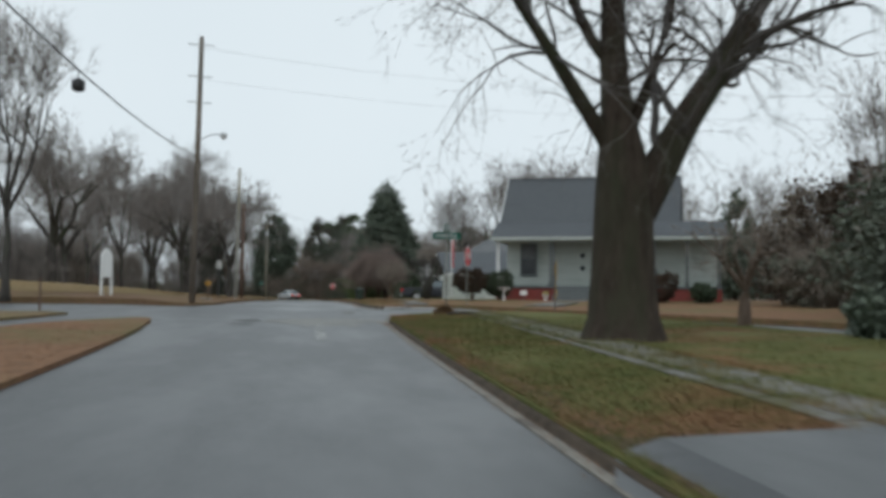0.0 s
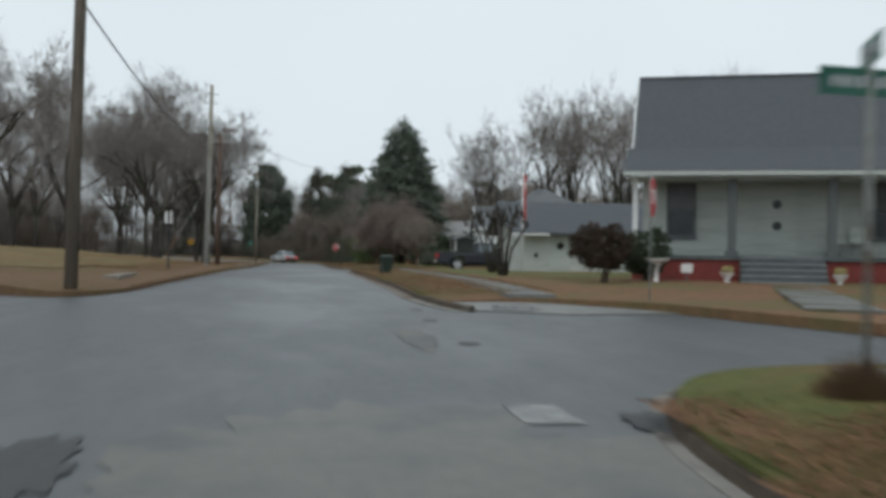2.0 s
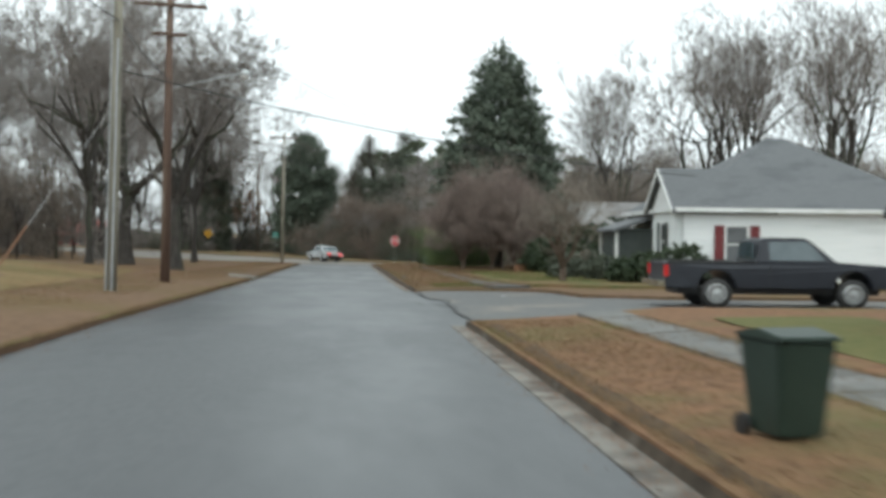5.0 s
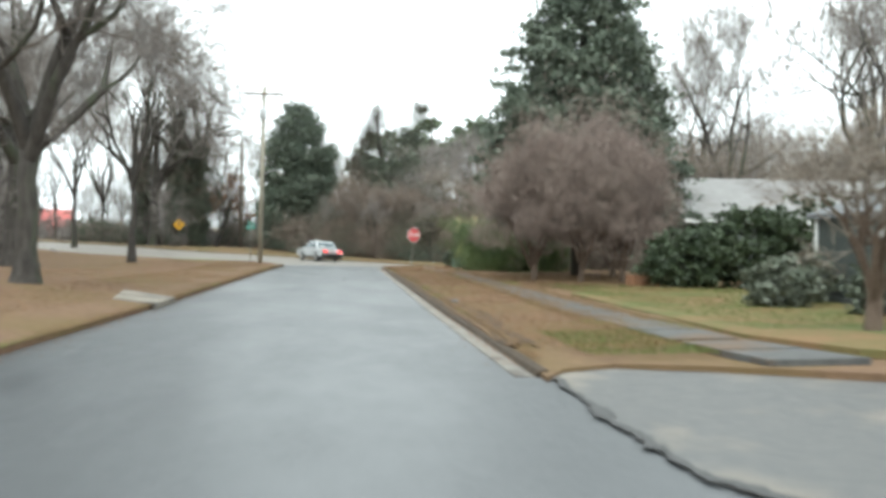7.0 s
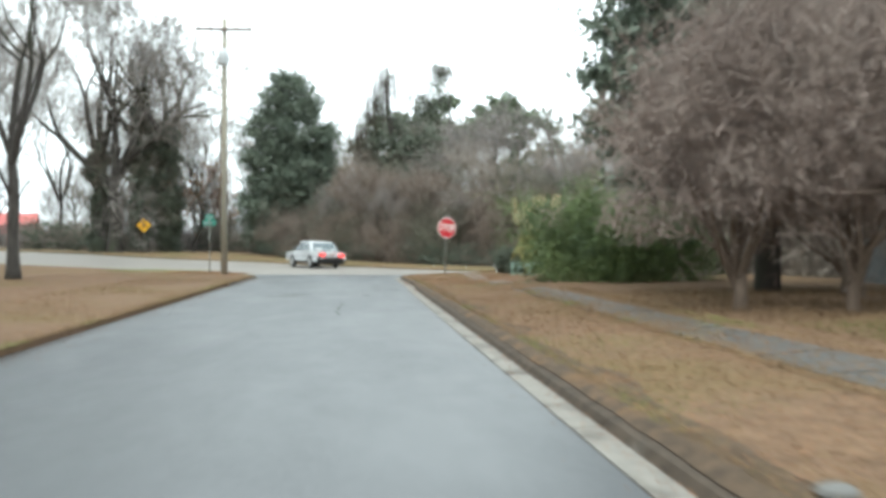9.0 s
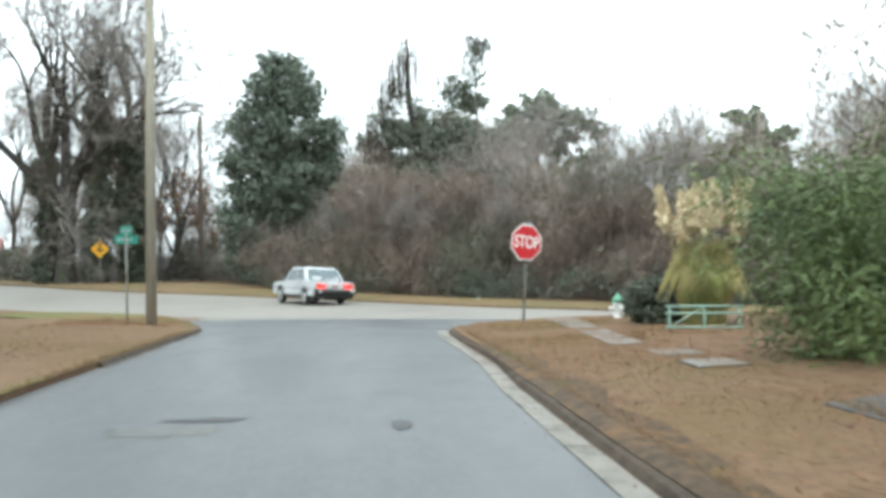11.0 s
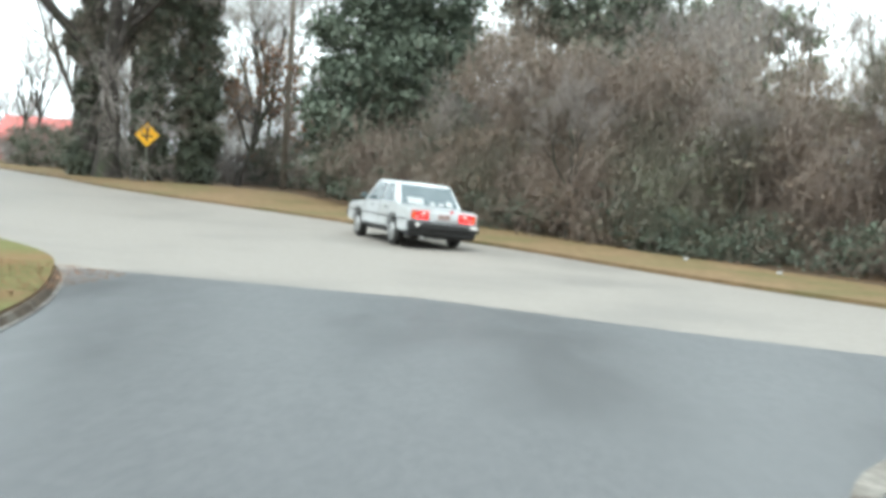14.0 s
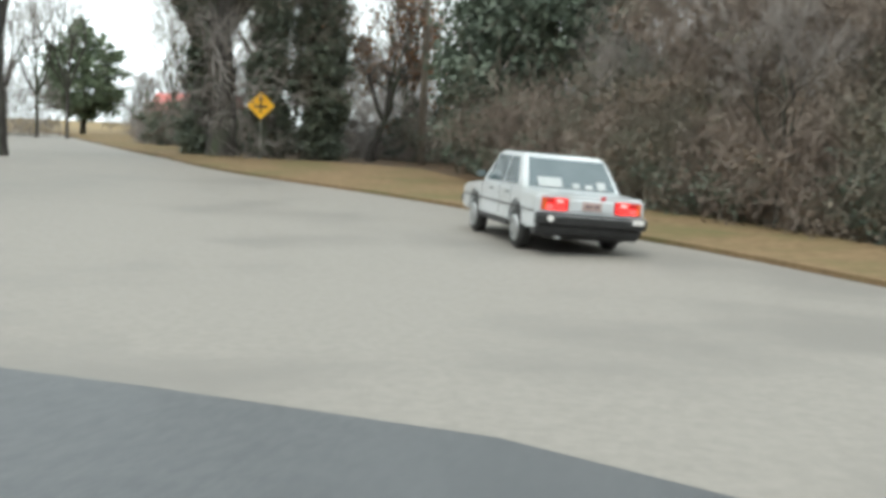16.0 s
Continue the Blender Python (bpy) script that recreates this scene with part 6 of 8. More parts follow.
def stop_sign(m, z, label, tilt=3.0):
    t = root("stop_sign", m, label, "road sign", "stop signs")
    post_of(t, z + 0.2)
    turn = pose(0, 0, z, 0, tilt, 0) @ pose(0, 0, -z)
    plate = part("plate", Shape().prism(octagon(0.381, z), "y", -0.03, -0.026, turn), "sign_white", t)
    part("face", Shape().prism(octagon(0.352, z), "y", -0.036, -0.031, turn), "sign_red", plate, "faded red face")
    cu = bpy.data.curves.new("lettering", "FONT")
    cu.body, cu.size, cu.align_x, cu.align_y, cu.extrude = "STOP", 0.37, "CENTER", "CENTER", 0.002
    cu.space_character = 0.95
    cu.offset = 0.006
    tmp = bpy.data.objects.new("lettering", cu)
    scene.collection.objects.link(tmp)
    me = bpy.data.meshes.new_from_object(tmp.evaluated_get(bpy.context.evaluated_depsgraph_get()))
    bpy.data.objects.remove(tmp)
    me.transform(turn @ pose(0, -0.04, z, 90, 0, 0) @ Matrix.Diagonal((0.74, 1, 1, 1)))
    me.materials.clear()
    me.materials.append(M["sign_white"])
    part("lettering", me, "", plate)
    for sx in (-1, 1):
        part("clip", Shape().box(sx * 0.05 - 0.06, sx * 0.05 + 0.06 if sx > 0 else sx * 0.05 + 0.02, -0.03, 0.01, z + 0.385, z + 0.43, turn), "galv", t)
    return t


stop_sign(pose(3.62, 135.9, gz(135.9) + 0.06, 0, 3.0, 24), 1.80, "red stop sign on a leaning steel post at the corner")
stop_sign(pose(6.45, 41.2, gz(41) + 0.08, 0, 0, 62), 2.02, "red stop sign seen edge-on beside the lawn", 0)


def diamond_sign(m, z, label, group="", d=0.53, post="post"):
    t = root("warning_sign", m, label, "road sign", group)
    post_of(t, z + 0.3, post)
    k = d / 0.53
    plate = part("plate", Shape().prism([(-d, z), (0, z - d), (d, z), (0, z + d)], "y", -0.03, -0.024), "sign_yellow", t)
    s = Shape()
    s.box(-0.035 * k, 0.035 * k, -0.036, -0.031, z - 0.27 * k, z + 0.27 * k)
    s.box(-0.24 * k, 0.24 * k, -0.0365, -0.0312, z - 0.09 * k, z - 0.01 * k)
    s.prism([(-0.09 * k, z + 0.2 * k), (0.09 * k, z + 0.2 * k), (0, z + 0.33 * k)], "y", -0.0362, -0.0314)
    part("symbol", s, "black", plate, "black junction symbol")
    return t


diamond_sign(pose(-15.7, 176.1, 0.02, 0, 0, 20), 2.1, "yellow diamond warning sign with black symbol on a steel post")
t = diamond_sign(pose(7.3, 29.9, gz(29.9) + 0.14, 0, 0, 74), 1.24, "small yellow diamond warning sign seen edge-on", "", 0.33, "dark_metal")
part("plaque", Shape().box(-0.16, 0.16, -0.03, -0.024, 0.44, 0.88), "sign_yellow", t, "yellow plaque below the diamond")

t = root("parking_sign", pose(-5.1, 64.4, gz(64.4) + 0.14), "two narrow white plates on a dark leaning post", "road sign")
post_of(t, 2.3, "dark_metal")
for sx in (-0.09, 0.09):
    p = part("plate", Shape().box(sx - 0.052, sx + 0.052, -0.035, -0.03, 1.85, 2.3), "sign_white", t, bevel=0.002)
    bars(p, [(sx - 0.03, sx + 0.03, 2.16, 2.2), (sx - 0.03, sx + 0.03, 2.05, 2.08), (sx - 0.025, sx + 0.025, 1.95, 1.98)], -0.036, "black")



def street_name(m, h, blades, mat, label, w=0.9):
    t = root("street_name_sign", m, label, "street sign")
    part("post", Shape().tube([(0, 0, -0.3), (0, 0, h)], 0.024, 8), "post", t, smooth=True)
    part("cap", Shape().lathe([(0.035, 0), (0.04, 0.04), (0.02, 0.06)], 8, (0, 0, h)), "galv", t)
    for k, (rz, z, half) in enumerate(blades):
        mm = pose(0, 0, z, 0, 0, rz)
        s = Shape().box(-half, half, -0.004, 0.004, 0, 0.2, mm)
        b = part("name_blade", s, mat, t)
        q = Shape()
        x = -half * 0.8
        i = 0
        while x < half * 0.6:
            ww = (0.05, 0.07, 0.04, 0.06)[i % 4]
            for yy in (-0.0075, 0.005):
                q.box(x, x + ww, yy, yy + 0.0025, 0.06, 0.14, mm)
            x += ww + 0.025
            i += 1
        part("lettering", q, "galv", b)
    return t


street_name(pose(4.03, 29.5, gz(29.5) + 0.15), 2.45, ((8, 2.14, 0.42), (71, 2.36, 0.36)), "sign_green", "green street name blades on a steel post")
street_name(pose(-5.5, 139.0, gz(139) + 0.08), 2.2, ((35, 2.0, 0.28), (-50, 2.22, 0.3)), "sign_teal", "teal street name blades on a thin post")
rm = np.random.default_rng(33)
blades = []
for _ in range(1500):
    w, out = rm.random() * 6.283, rm.random() ** 0.6
    d = np.array((math.cos(w), math.sin(w)))
    p = d * 0.3 * out
    tip = d * (0.3 * out + 0.2 * rm.random()) + rm.normal(size=2) * 0.05
    hgt = (0.15 + 0.30 * rm.random()) * (1.15 - 0.75 * out)
    blades.append((p[0], p[1], -0.03, tip[0], tip[1], hgt, 0.007, 0.002))
solid("grass_clump", sticks("grass_clump", blades, "dead_grass"), "", "shaggy clump of dead grass at the sign post", "grass", pose(3.96, 29.45, gz(29.4) + 0.13) @ Matrix.Diagonal((0.72, 0.72, 0.8, 1)))

t = root("notice_board", pose(-9.0, 49.6, gz(49.6) + 0.42, 0, 0, 55), "tall narrow white board on two white posts", "sign board")
part("board", Shape().prism([(-0.35, 0.75), (0.35, 0.75), (0.35, 1.75), (0.2, 2.0), (0, 2.12), (-0.2, 2.0), (-0.35, 1.75)], "y", -0.04, 0.04), "white_paint", t, bevel=0.005)
for sx in (-0.3, 0.3):
    part("post", Shape().box(sx - 0.045, sx + 0.045, -0.05, 0.05, -0.3, 0.8), "white_paint", t, bevel=0.004)


# ---- houses ----
def window(parent, m, w, h, shutters="", frame="white_paint", pane="pane", sash=True):
    """A window set on a wall; local x along the wall, y into it."""
    f = Shape()
    for x0, x1, z0, z1 in ((-w / 2 - 0.08, -w / 2, -0.08, h + 0.08), (w / 2, w / 2 + 0.08, -0.08, h + 0.08), (-w / 2, w / 2, h, h + 0.08), (-w / 2, w / 2, -0.08, 0)):
        f.box(x0, x1, -0.05, 0.02, z0, z1, m)
    win = part("window", f, frame, parent)
    part("pane", Shape().box(-w / 2, w / 2, -0.015, 0.0, 0, h, m), pane, win)
    if sash:
        part("sash_bar", Shape().box(-w / 2, w / 2, -0.03, -0.016, h * 0.48, h * 0.53, m), frame, win)
    part("sill", Shape().box(-w / 2 - 0.12, w / 2 + 0.12, -0.11, -0.051, -0.13, -0.081, m), frame, win)
    if shutters:
        for sx in (-1, 1):
            x0 = sx * (w / 2 + 0.1) if sx > 0 else sx * (w / 2 + 0.1) - 0.36
            part("shutter", Shape().box(x0, x0 + 0.36, -0.075, -0.052, -0.05, h + 0.05, m), shutters, win)
    return win


def siding(parent, mat, x0, x1, z0, z1, m, step=0.22, name="siding_board"):
    """Lapped boards on a wall."""
    z, k = z0, 0
    while z < z1 - 0.02:
        s = Shape()
        top = min(z + step, z1)
        s.prism([(-0.030, z), (0.0, z), (0.0, top), (-0.012, top)], "x", x0, x1, m)
        part(name, s, mat, parent)
        z += step


# porch house beside the cross street
H1 = pose(9.5, 52.2, gz(51) + 0.12, 0, 0, -22)
house = root("porch_house", H1, "grey-white cottage with steep dark roof and front porch", "house")
I4 = Matrix.Identity(4)
wall = part("wall", Shape().prism([(0.35, 0.0), (9.0, 0.0), (9.0, 3.5), (0.35, 3.5)], "y", 2.1, 8.6), "wall_grey", house)
part("gable_wall", Shape().prism([(2.1, 3.45), (8.6, 3.45), (5.4, 6.35)], "x", 0.4, 0.55), "wall_grey", house)
part("gable_wall", Shape().prism([(2.1, 3.45), (8.6, 3.45), (5.4, 6.35)], "x", 8.8, 8.95), "wall_grey", house)
siding(wall, "wall_grey", 0.35, 9.0, 1.0, 3.3, pose(0, 2.1, 0))
roof = part("roof", Shape().prism([(1.5, 4.05), (4.0, 6.62), (4.15, 6.62), (8.9, 3.35), (8.9, 3.2), (4.05, 6.45), (1.55, 3.88)], "x", 0.05, 9.25), "shingle", house, "steep dark grey shingle roof")
part("ridge_cap", Shape().box(0.05, 9.25, 3.93, 4.22, 6.60, 6.66), "shingle", roof, bevel=0.01)
part("porch_roof", Shape().prism([(-0.15, 3.30), (1.6, 4.12), (2.2, 4.12), (2.2, 3.95), (1.6, 3.96), (-0.15, 3.16)], "x", -0.1, 11.5), "shingle", house, "shallow porch roof continuing past the gable")
part("fascia", Shape().box(-0.12, 11.5, -0.19, -0.155, 3.14, 3.26), "wall_grey", house)
part("porch_ceiling", Shape().box(0, 11.3, 0.05, 2.05, 3.06, 3.12), "wall_grey", house)
part("rake_board", Shape().prism([(1.5, 3.86), (4.05, 6.44), (4.05, 6.60), (1.5, 4.03)], "x", 0.0, 0.05), "white_paint", house)
part("porch_floor", Shape().box(0.1, 11.3, 0.15, 2.1, 0.72, 0.84), "step_grey", house, bevel=0.01)
part("foundation", Shape().box(0.15, 11.25, 0.22, 2.0, -0.4, 0.72), "brick_red", house, "red painted brick foundation")
part("side_wing", Shape().box(9.0, 11.2, 2.12, 7.6, -0.3, 3.95), "wall_grey", house)
part("wing_roof", Shape().prism([(2.0, 4.0), (7.9, 3.2), (7.9, 3.05), (2.0, 3.85)], "x", 9.26, 11.5), "shingle", house)
for px, wide in ((0.22, 0.13), (2.98, 0.24), (5.72, 0.24), (8.0, 0.2), (9.6, 0.14), (11.1, 0.14)):
    post = part("porch_post", Shape().box(px - wide / 2, px + wide / 2, 0.2, 0.2 + wide, 0.84, 3.06), "white_paint" if px < 1 else "wood_grey", house, bevel=0.01)
    part("post_base", Shape().box(px - wide * 0.8, px + wide * 0.8, 0.17, 0.23 + wide, 0.84, 0.98), "wood_grey", post)
for k in range(5):
    part("step", Shape().box(3.2, 5.5, -1.35 + 0.29 * k, -1.06 + 0.29 * k + (0.0 if k < 4 else 0.02), -0.4, 0.155 + 0.165 * k), "step_grey", house, bevel=0.012)
    part("step_nosing", Shape().box(3.2, 5.5, -1.375 + 0.29 * k, -1.3505 + 0.29 * k, 0.115 + 0.165 * k, 0.152 + 0.165 * k), "wood_pale", house)
for x in (1.5, 7.2):
    w = window(house, pose(x, 2.07, 1.45), 0.72, 1.55, frame="step_grey", pane="pane")
    part("window_screen", Shape().box(x - 0.36, x + 0.36, 2.042, 2.0535, 2.28, 3.0), "screen", w, "grey screen over the upper sash")
d = part("door", Shape().box(3.85, 4.8, 2.0, 2.068, 0.84, 2.92), "wall_grey", house, "grey-white door with small dark panes", bevel=0.01)
for z in (1.75, 2.4):
    part("door_pane", Shape().lathe([(0.15, 0), (0.15, 0.02)], 6, (0, 0, 0)).mesh("door_pane", "pane"), "", d).matrix_basis = pose(4.32, 1.995, z, 90, 0, 0)
part("door_frame", Shape().box(3.75, 3.85, 1.99, 2.07, 0.84, 3.0).box(4.8, 4.9, 1.99, 2.07, 0.84, 3.0).box(3.85, 4.8, 1.99, 2.07, 2.93, 3.0), "wall_grey", house)
for x, mt in ((6.0, "wall_grey"), (6.6, "wall_grey"), (7.9, "step_grey")):
    c = root("porch_chair", H1 @ pose(x, 1.4, 0.84, 0, 0, 10), "pale metal porch chair", "chair", "porch chairs")
    part("seat", Shape().box(-0.24, 0.24, -0.22, 0.22, 0.40, 0.44), mt, c, bevel=0.01)
    part("backrest", Shape().box(-0.24, 0.24, 0.2, 0.235, 0.44, 0.88), mt, c, bevel=0.01)
    for sx in (-0.21, 0.21):
        for sy in (-0.19, 0.2):
            part("leg", Shape().tube([(sx, sy, 0), (sx, sy, 0.4)], 0.014, 6), "galv", c)


def planter(m, label):
    t = root("planter", m, label, "planter", "white planters")
    part("pot", Shape().lathe([(0.10, 0), (0.13, 0.03), (0.07, 0.10), (0.08, 0.2), (0.19, 0.34), (0.21, 0.37), (0.17, 0.37)], 12), "sign_white", t, smooth=True)
    inside, lo, hi = blob_union([(0, 0, 0.45, 0.17, 0.17, 0.13)])
    part("plant", leafy(5, 160, inside, lo, hi, 0.05, "pampas_leaf", "plant"), "", t)
    return t


planter(H1 @ pose(2.85, -0.9, 0.0), "small white planter with dry plants by the steps")
planter(H1 @ pose(5.8, -1.0, 0.0), "small white planter with dry plants by the steps")
t = root("garden_ornament", H1 @ pose(0.95, -1.9, 0.0), "white cross-shaped garden ornament on a stand", "ornament")
part("stand", Shape().lathe([(0.16, 0), (0.07, 0.12), (0.06, 0.5), (0.12, 0.6)], 10), "sign_white", t, smooth=True)
part("bowl", Shape().lathe([(0.1, 0.6), (0.34, 0.7), (0.36, 0.74), (0.1, 0.68)], 14), "sign_white", t, smooth=True)
t = root("mail_box", H1 @ pose(1.75, -0.9, 0.0), "small white box on a stake before the porch", "box")
part("box", Shape().box(-0.16, 0.16, -0.1, 0.1, 0.35, 0.6), "sign_white", t, bevel=0.02)
part("stake", Shape().box(-0.03, 0.03, -0.03, 0.03, -0.1, 0.35), "wood_grey", t)

# white hip-roofed house
H2 = pose(12.6, 94.2, gz(95) + 0.05, 0, 0, -3)
house = root("white_house", H2, "white house with grey hip roof and red shutters", "house")
wall = part("wall", Shape().box(0, 10, 0, 8.8, -1.0, 2.95), "stucco", house)
siding(wall, "stucco", 0.0, 10.0, 0.3, 2.9, I4, 0.24)
e = 0.35
rf = Shape()
rf.add([(-e, -e, 2.9), (10 + e, -e, 2.9), (10 + e, 8.8 + e, 2.9), (-e, 8.8 + e, 2.9), (4.5, 4.4, 5.95), (5.2, 4.4, 5.95)], [(0, 1, 5, 4), (1, 2, 5), (2, 3, 4, 5), (3, 0, 4), (3, 2, 1, 0)])
roof = part("roof", rf, "shingle_mid", house, "grey hip roof of shingles")
part("fascia", Shape().box(-e - 0.02, 10 + e, -e - 0.03, -e, 2.78, 2.93).box(-e - 0.03, -e, -e, 8.8 + e, 2.78, 2.93), "white_paint", house)
# street-facing bay with a gable
part("bay", Shape().box(-0.25, 0.02, 0.35, 3.7, -1.0, 2.85), "stucco", house)
gb = Shape()
gb.prism([(-0.25, 2.86), (2.0, 4.5), (4.25, 2.86), (4.25, 2.72), (2.0, 4.33), (-0.25, 2.72)], "x", -0.5, 3.4)
part("gable_roof", gb, "shingle_mid", house)
part("gable_face", Shape().prism([(0.2, 2.86), (2.0, 4.15), (3.8, 2.86)], "x", -0.3, -0.2), "white_paint", house)
part("rake_board", Shape().prism([(-0.28, 2.70), (2.0, 4.31), (4.28, 2.70), (4.28, 2.86), (2.0, 4.5), (-0.28, 2.86)], "x", -0.54, -0.502), "white_paint", house)
window(house, pose(-0.25, 2.0, 1.0, 0, 0, -90), 0.6, 1.35, "shutter_dark")
window(house, pose(1.95, -0.03, 0.95), 0.75, 1.3, "shutter_red", pane="screen")

# small side porch of the white house
part("porch_roof", Shape().prism([(-1.7, 2.15), (0.0, 2.75), (0.0, 2.62), (-1.7, 2.03)], "y", 4.4, 8.4), "shingle_mid", house)
part("porch_floor", Shape().box(-1.6, 0, 4.6, 8.2, -0.3, 0.25), "step_grey", house)
# dark panels added between the posts, in place of shade inside the porch
part("porch_screen", Shape().box(-1.54, -1.50, 4.77, 8.03, 0.25, 2.05), "shutter_dark", house, "dark panel added to darken the open porch")
part("porch_screen", Shape().box(-1.45, -0.02, 4.68, 4.72, 0.25, 2.2), "shutter_dark", house, "dark panel added to darken the open porch")
for yy in (4.7, 8.1):
    part("porch_post", Shape().box(-1.58, -1.46, yy - 0.06, yy + 0.06, 0.25, 2.08), "white_paint", house, bevel=0.01)

# low white garage beside the driveway
G = pose(9.6, 67.0, gz(67) + 0.05, 0, 0, 0)
garage = root("garage", G, "low white garage with dark grey roof and door", "garage")
wall = part("wall", Shape().box(0, 8.6, 0, 5.2, -0.4, 1.95), "garage_white", garage)
siding(wall, "garage_white", 2.25, 8.6, 0.05, 1.8, I4, 0.2)
part("roof", Shape().prism([(-0.55, 1.88), (2.6, 3.32), (5.75, 1.88), (5.75, 1.76), (2.6, 3.18), (-0.55, 1.76)], "x", -0.7, 9.2), "shingle", garage, "dark grey shingle roof")
part("gable_wall", Shape().prism([(0.0, 1.951), (2.6, 3.16), (5.2, 1.951)], "x", 0.0, 0.12), "garage_white", garage)
part("gutter", Shape().box(-0.65, 1.0, -0.66, -0.56, 1.74, 1.83), "sign_white", garage, "white gutter length")
part("gutter", Shape().box(3.1, 9.1, -0.66, -0.56, 1.74, 1.83), "sign_white", garage, "white gutter length")
d = part("door", Shape().box(1.15, 2.1, -0.06, -0.005, 0.0, 1.85), "wall_grey", garage, "plain grey door with round ornament", bevel=0.006)
part("ornament", Shape().lathe([(0.16, 0.0), (0.16, 0.03), (0.09, 0.035), (0.09, 0.0)], 12).mesh("ornament", "bark"), "", d, "dark round wreath").matrix_basis = pose(1.62, -0.065, 1.3, 90, 0, 0)
part("door_frame", Shape().box(1.05, 1.15, -0.05, -0.004, 0.0, 1.9).box(2.1, 2.2, -0.05, -0.004, 0.0, 1.9), "garage_white", garage)
part("wall_lamp", Shape().lathe([(0.05, 0), (0.08, 0.06), (0.07, 0.16), (0.03, 0.2)], 8, (0.55, -0.09, 0.8)), "dark_metal", garage, "small dark wall lamp")
part("downpipe", Shape().tube([(3.9, -0.06, 1.75), (3.9, -0.06, 0.0)], 0.03, 6), "dark_metal", garage)

# pale-roofed house behind the shrubs
H3 = pose(14.6, 116.5, gz(117) + 0.05, 0, 0, -4)
house = root("pale_roof_house", H3, "low house with pale weathered roof behind shrubs", "house")
part("wall", Shape().box(-1.4, 14, 0, 8, -0.2, 2.6), "step_grey", house)
part("roof", Shape().prism([(-0.5, 2.5), (4.0, 4.25), (8.5, 2.5), (8.5, 2.38), (4.0, 4.1), (-0.5, 2.38)], "x", -1.9, 14.5), "metal_roof", house)
part("gable_wall", Shape().prism([(0, 2.601), (4.0, 4.08), (8.0, 2.601)], "x", -1.4, -1.25), "step_grey", house)
part("gable_wall", Shape().prism([(0, 2.601), (4.0, 4.08), (8.0, 2.601)], "x", 13.85, 14.0), "wall_grey", house)
part("fascia", Shape().box(-1.9, 14.5, -0.55, -0.505, 2.34, 2.5), "white_paint", house)
part("chimney", Shape().box(8, 8.9, 3.6, 4.4, 3.6, 5.1), "brick_red", house, bevel=0.01)
for x in (2.5, 6.5, 10.5):
    window(house, pose(x, -0.02, 0.9), 1.0, 1.2)

# far buildings on the other side of the through road
def far_building(m, w, d, h, rh, wallm, roofm, label, openings=3):
    b = root("far_building", m, label, "building", "far buildings")
    part("wall", Shape().box(-w / 2, w / 2, -d / 2, d / 2, -0.3, h), wallm, b)
    part("roof", Shape().prism([(-d / 2 - 0.4, h - 0.05), (0, h + rh), (d / 2 + 0.4, h - 0.05), (d / 2 + 0.4, h - 0.2), (0, h + rh - 0.18), (-d / 2 - 0.4, h - 0.2)], "x", -w / 2 - 0.4, w / 2 + 0.4), roofm, b)
    for k in range(openings):
        window(b, pose(-w / 2 + (k + 0.5) * w / openings, -d / 2 - 0.02, 0.9), 0.9, 1.2)
    return b


far_building(pose(-41, 222, -0.6, 0, 0, 10), 6.5, 6, 2.3, 2.2, "barn_red", "barn_red", "red building with red roof across the road")
far_building(pose(-46, 172, 0.0, 0, 0, 8), 9, 7, 2.8, 1.8, "brick_red", "shingle", "low brick house beyond the field")
far_building(pose(-64, 190, 0.0, 0, 0, 20), 8, 6, 2.8, 1.8, "stucco", "shingle_mid", "white house in the distance")


# ---- vehicles ----
def wheel(parent, x, y, r, w=0.19, spokes=10):
    """x along the car, y across."""
    m = pose(x, y, r, 90, 0, 0)
    prof = [(r * 0.62, -w / 2), (r * 0.92, -w / 2), (r, -w * 0.36), (r, w * 0.36), (r * 0.92, w / 2), (r * 0.62, w / 2)]
    s = Shape().lathe(prof, 26)
    s.v = [tuple(m @ Vector(p)) for p in s.v]
    wh = part("wheel", s, "tyre", parent, "dark wet tyre", smooth=True)
    side = 1 if y > 0 else -1
    q = Shape().lathe([(r * 0.66, -0.03), (r * 0.66, 0.03), (r * 0.60, 0.045), (r * 0.5, 0.02), (r * 0.2, 0.05), (r * 0.08, 0.06)], 22)
    off = m @ Matrix.Rotation(0 if side < 0 else math.pi, 4, "X") @ pose(0, 0, w * 0.40)
    q.v = [tuple(off @ Vector(p)) for p in q.v]
    rim = part("rim", q, "rim", wh, "silver rim", smooth=True)
    k = Shape()
    for i in range(spokes):
        a = 6.28319 * i / spokes
        k.box(r * 0.34, r * 0.46, -0.008, 0.008, 0.034, 0.042, off @ Matrix.Rotation(a, 4, "Z"))
    part("slot", k, "trim_black", wh)
    return wh


def arch(cx, r, z0, n=9):
    return [(cx - r * math.cos(math.pi * k / (n - 1)), z0 + r * math.sin(math.pi * k / (n - 1))) for k in range(n)]


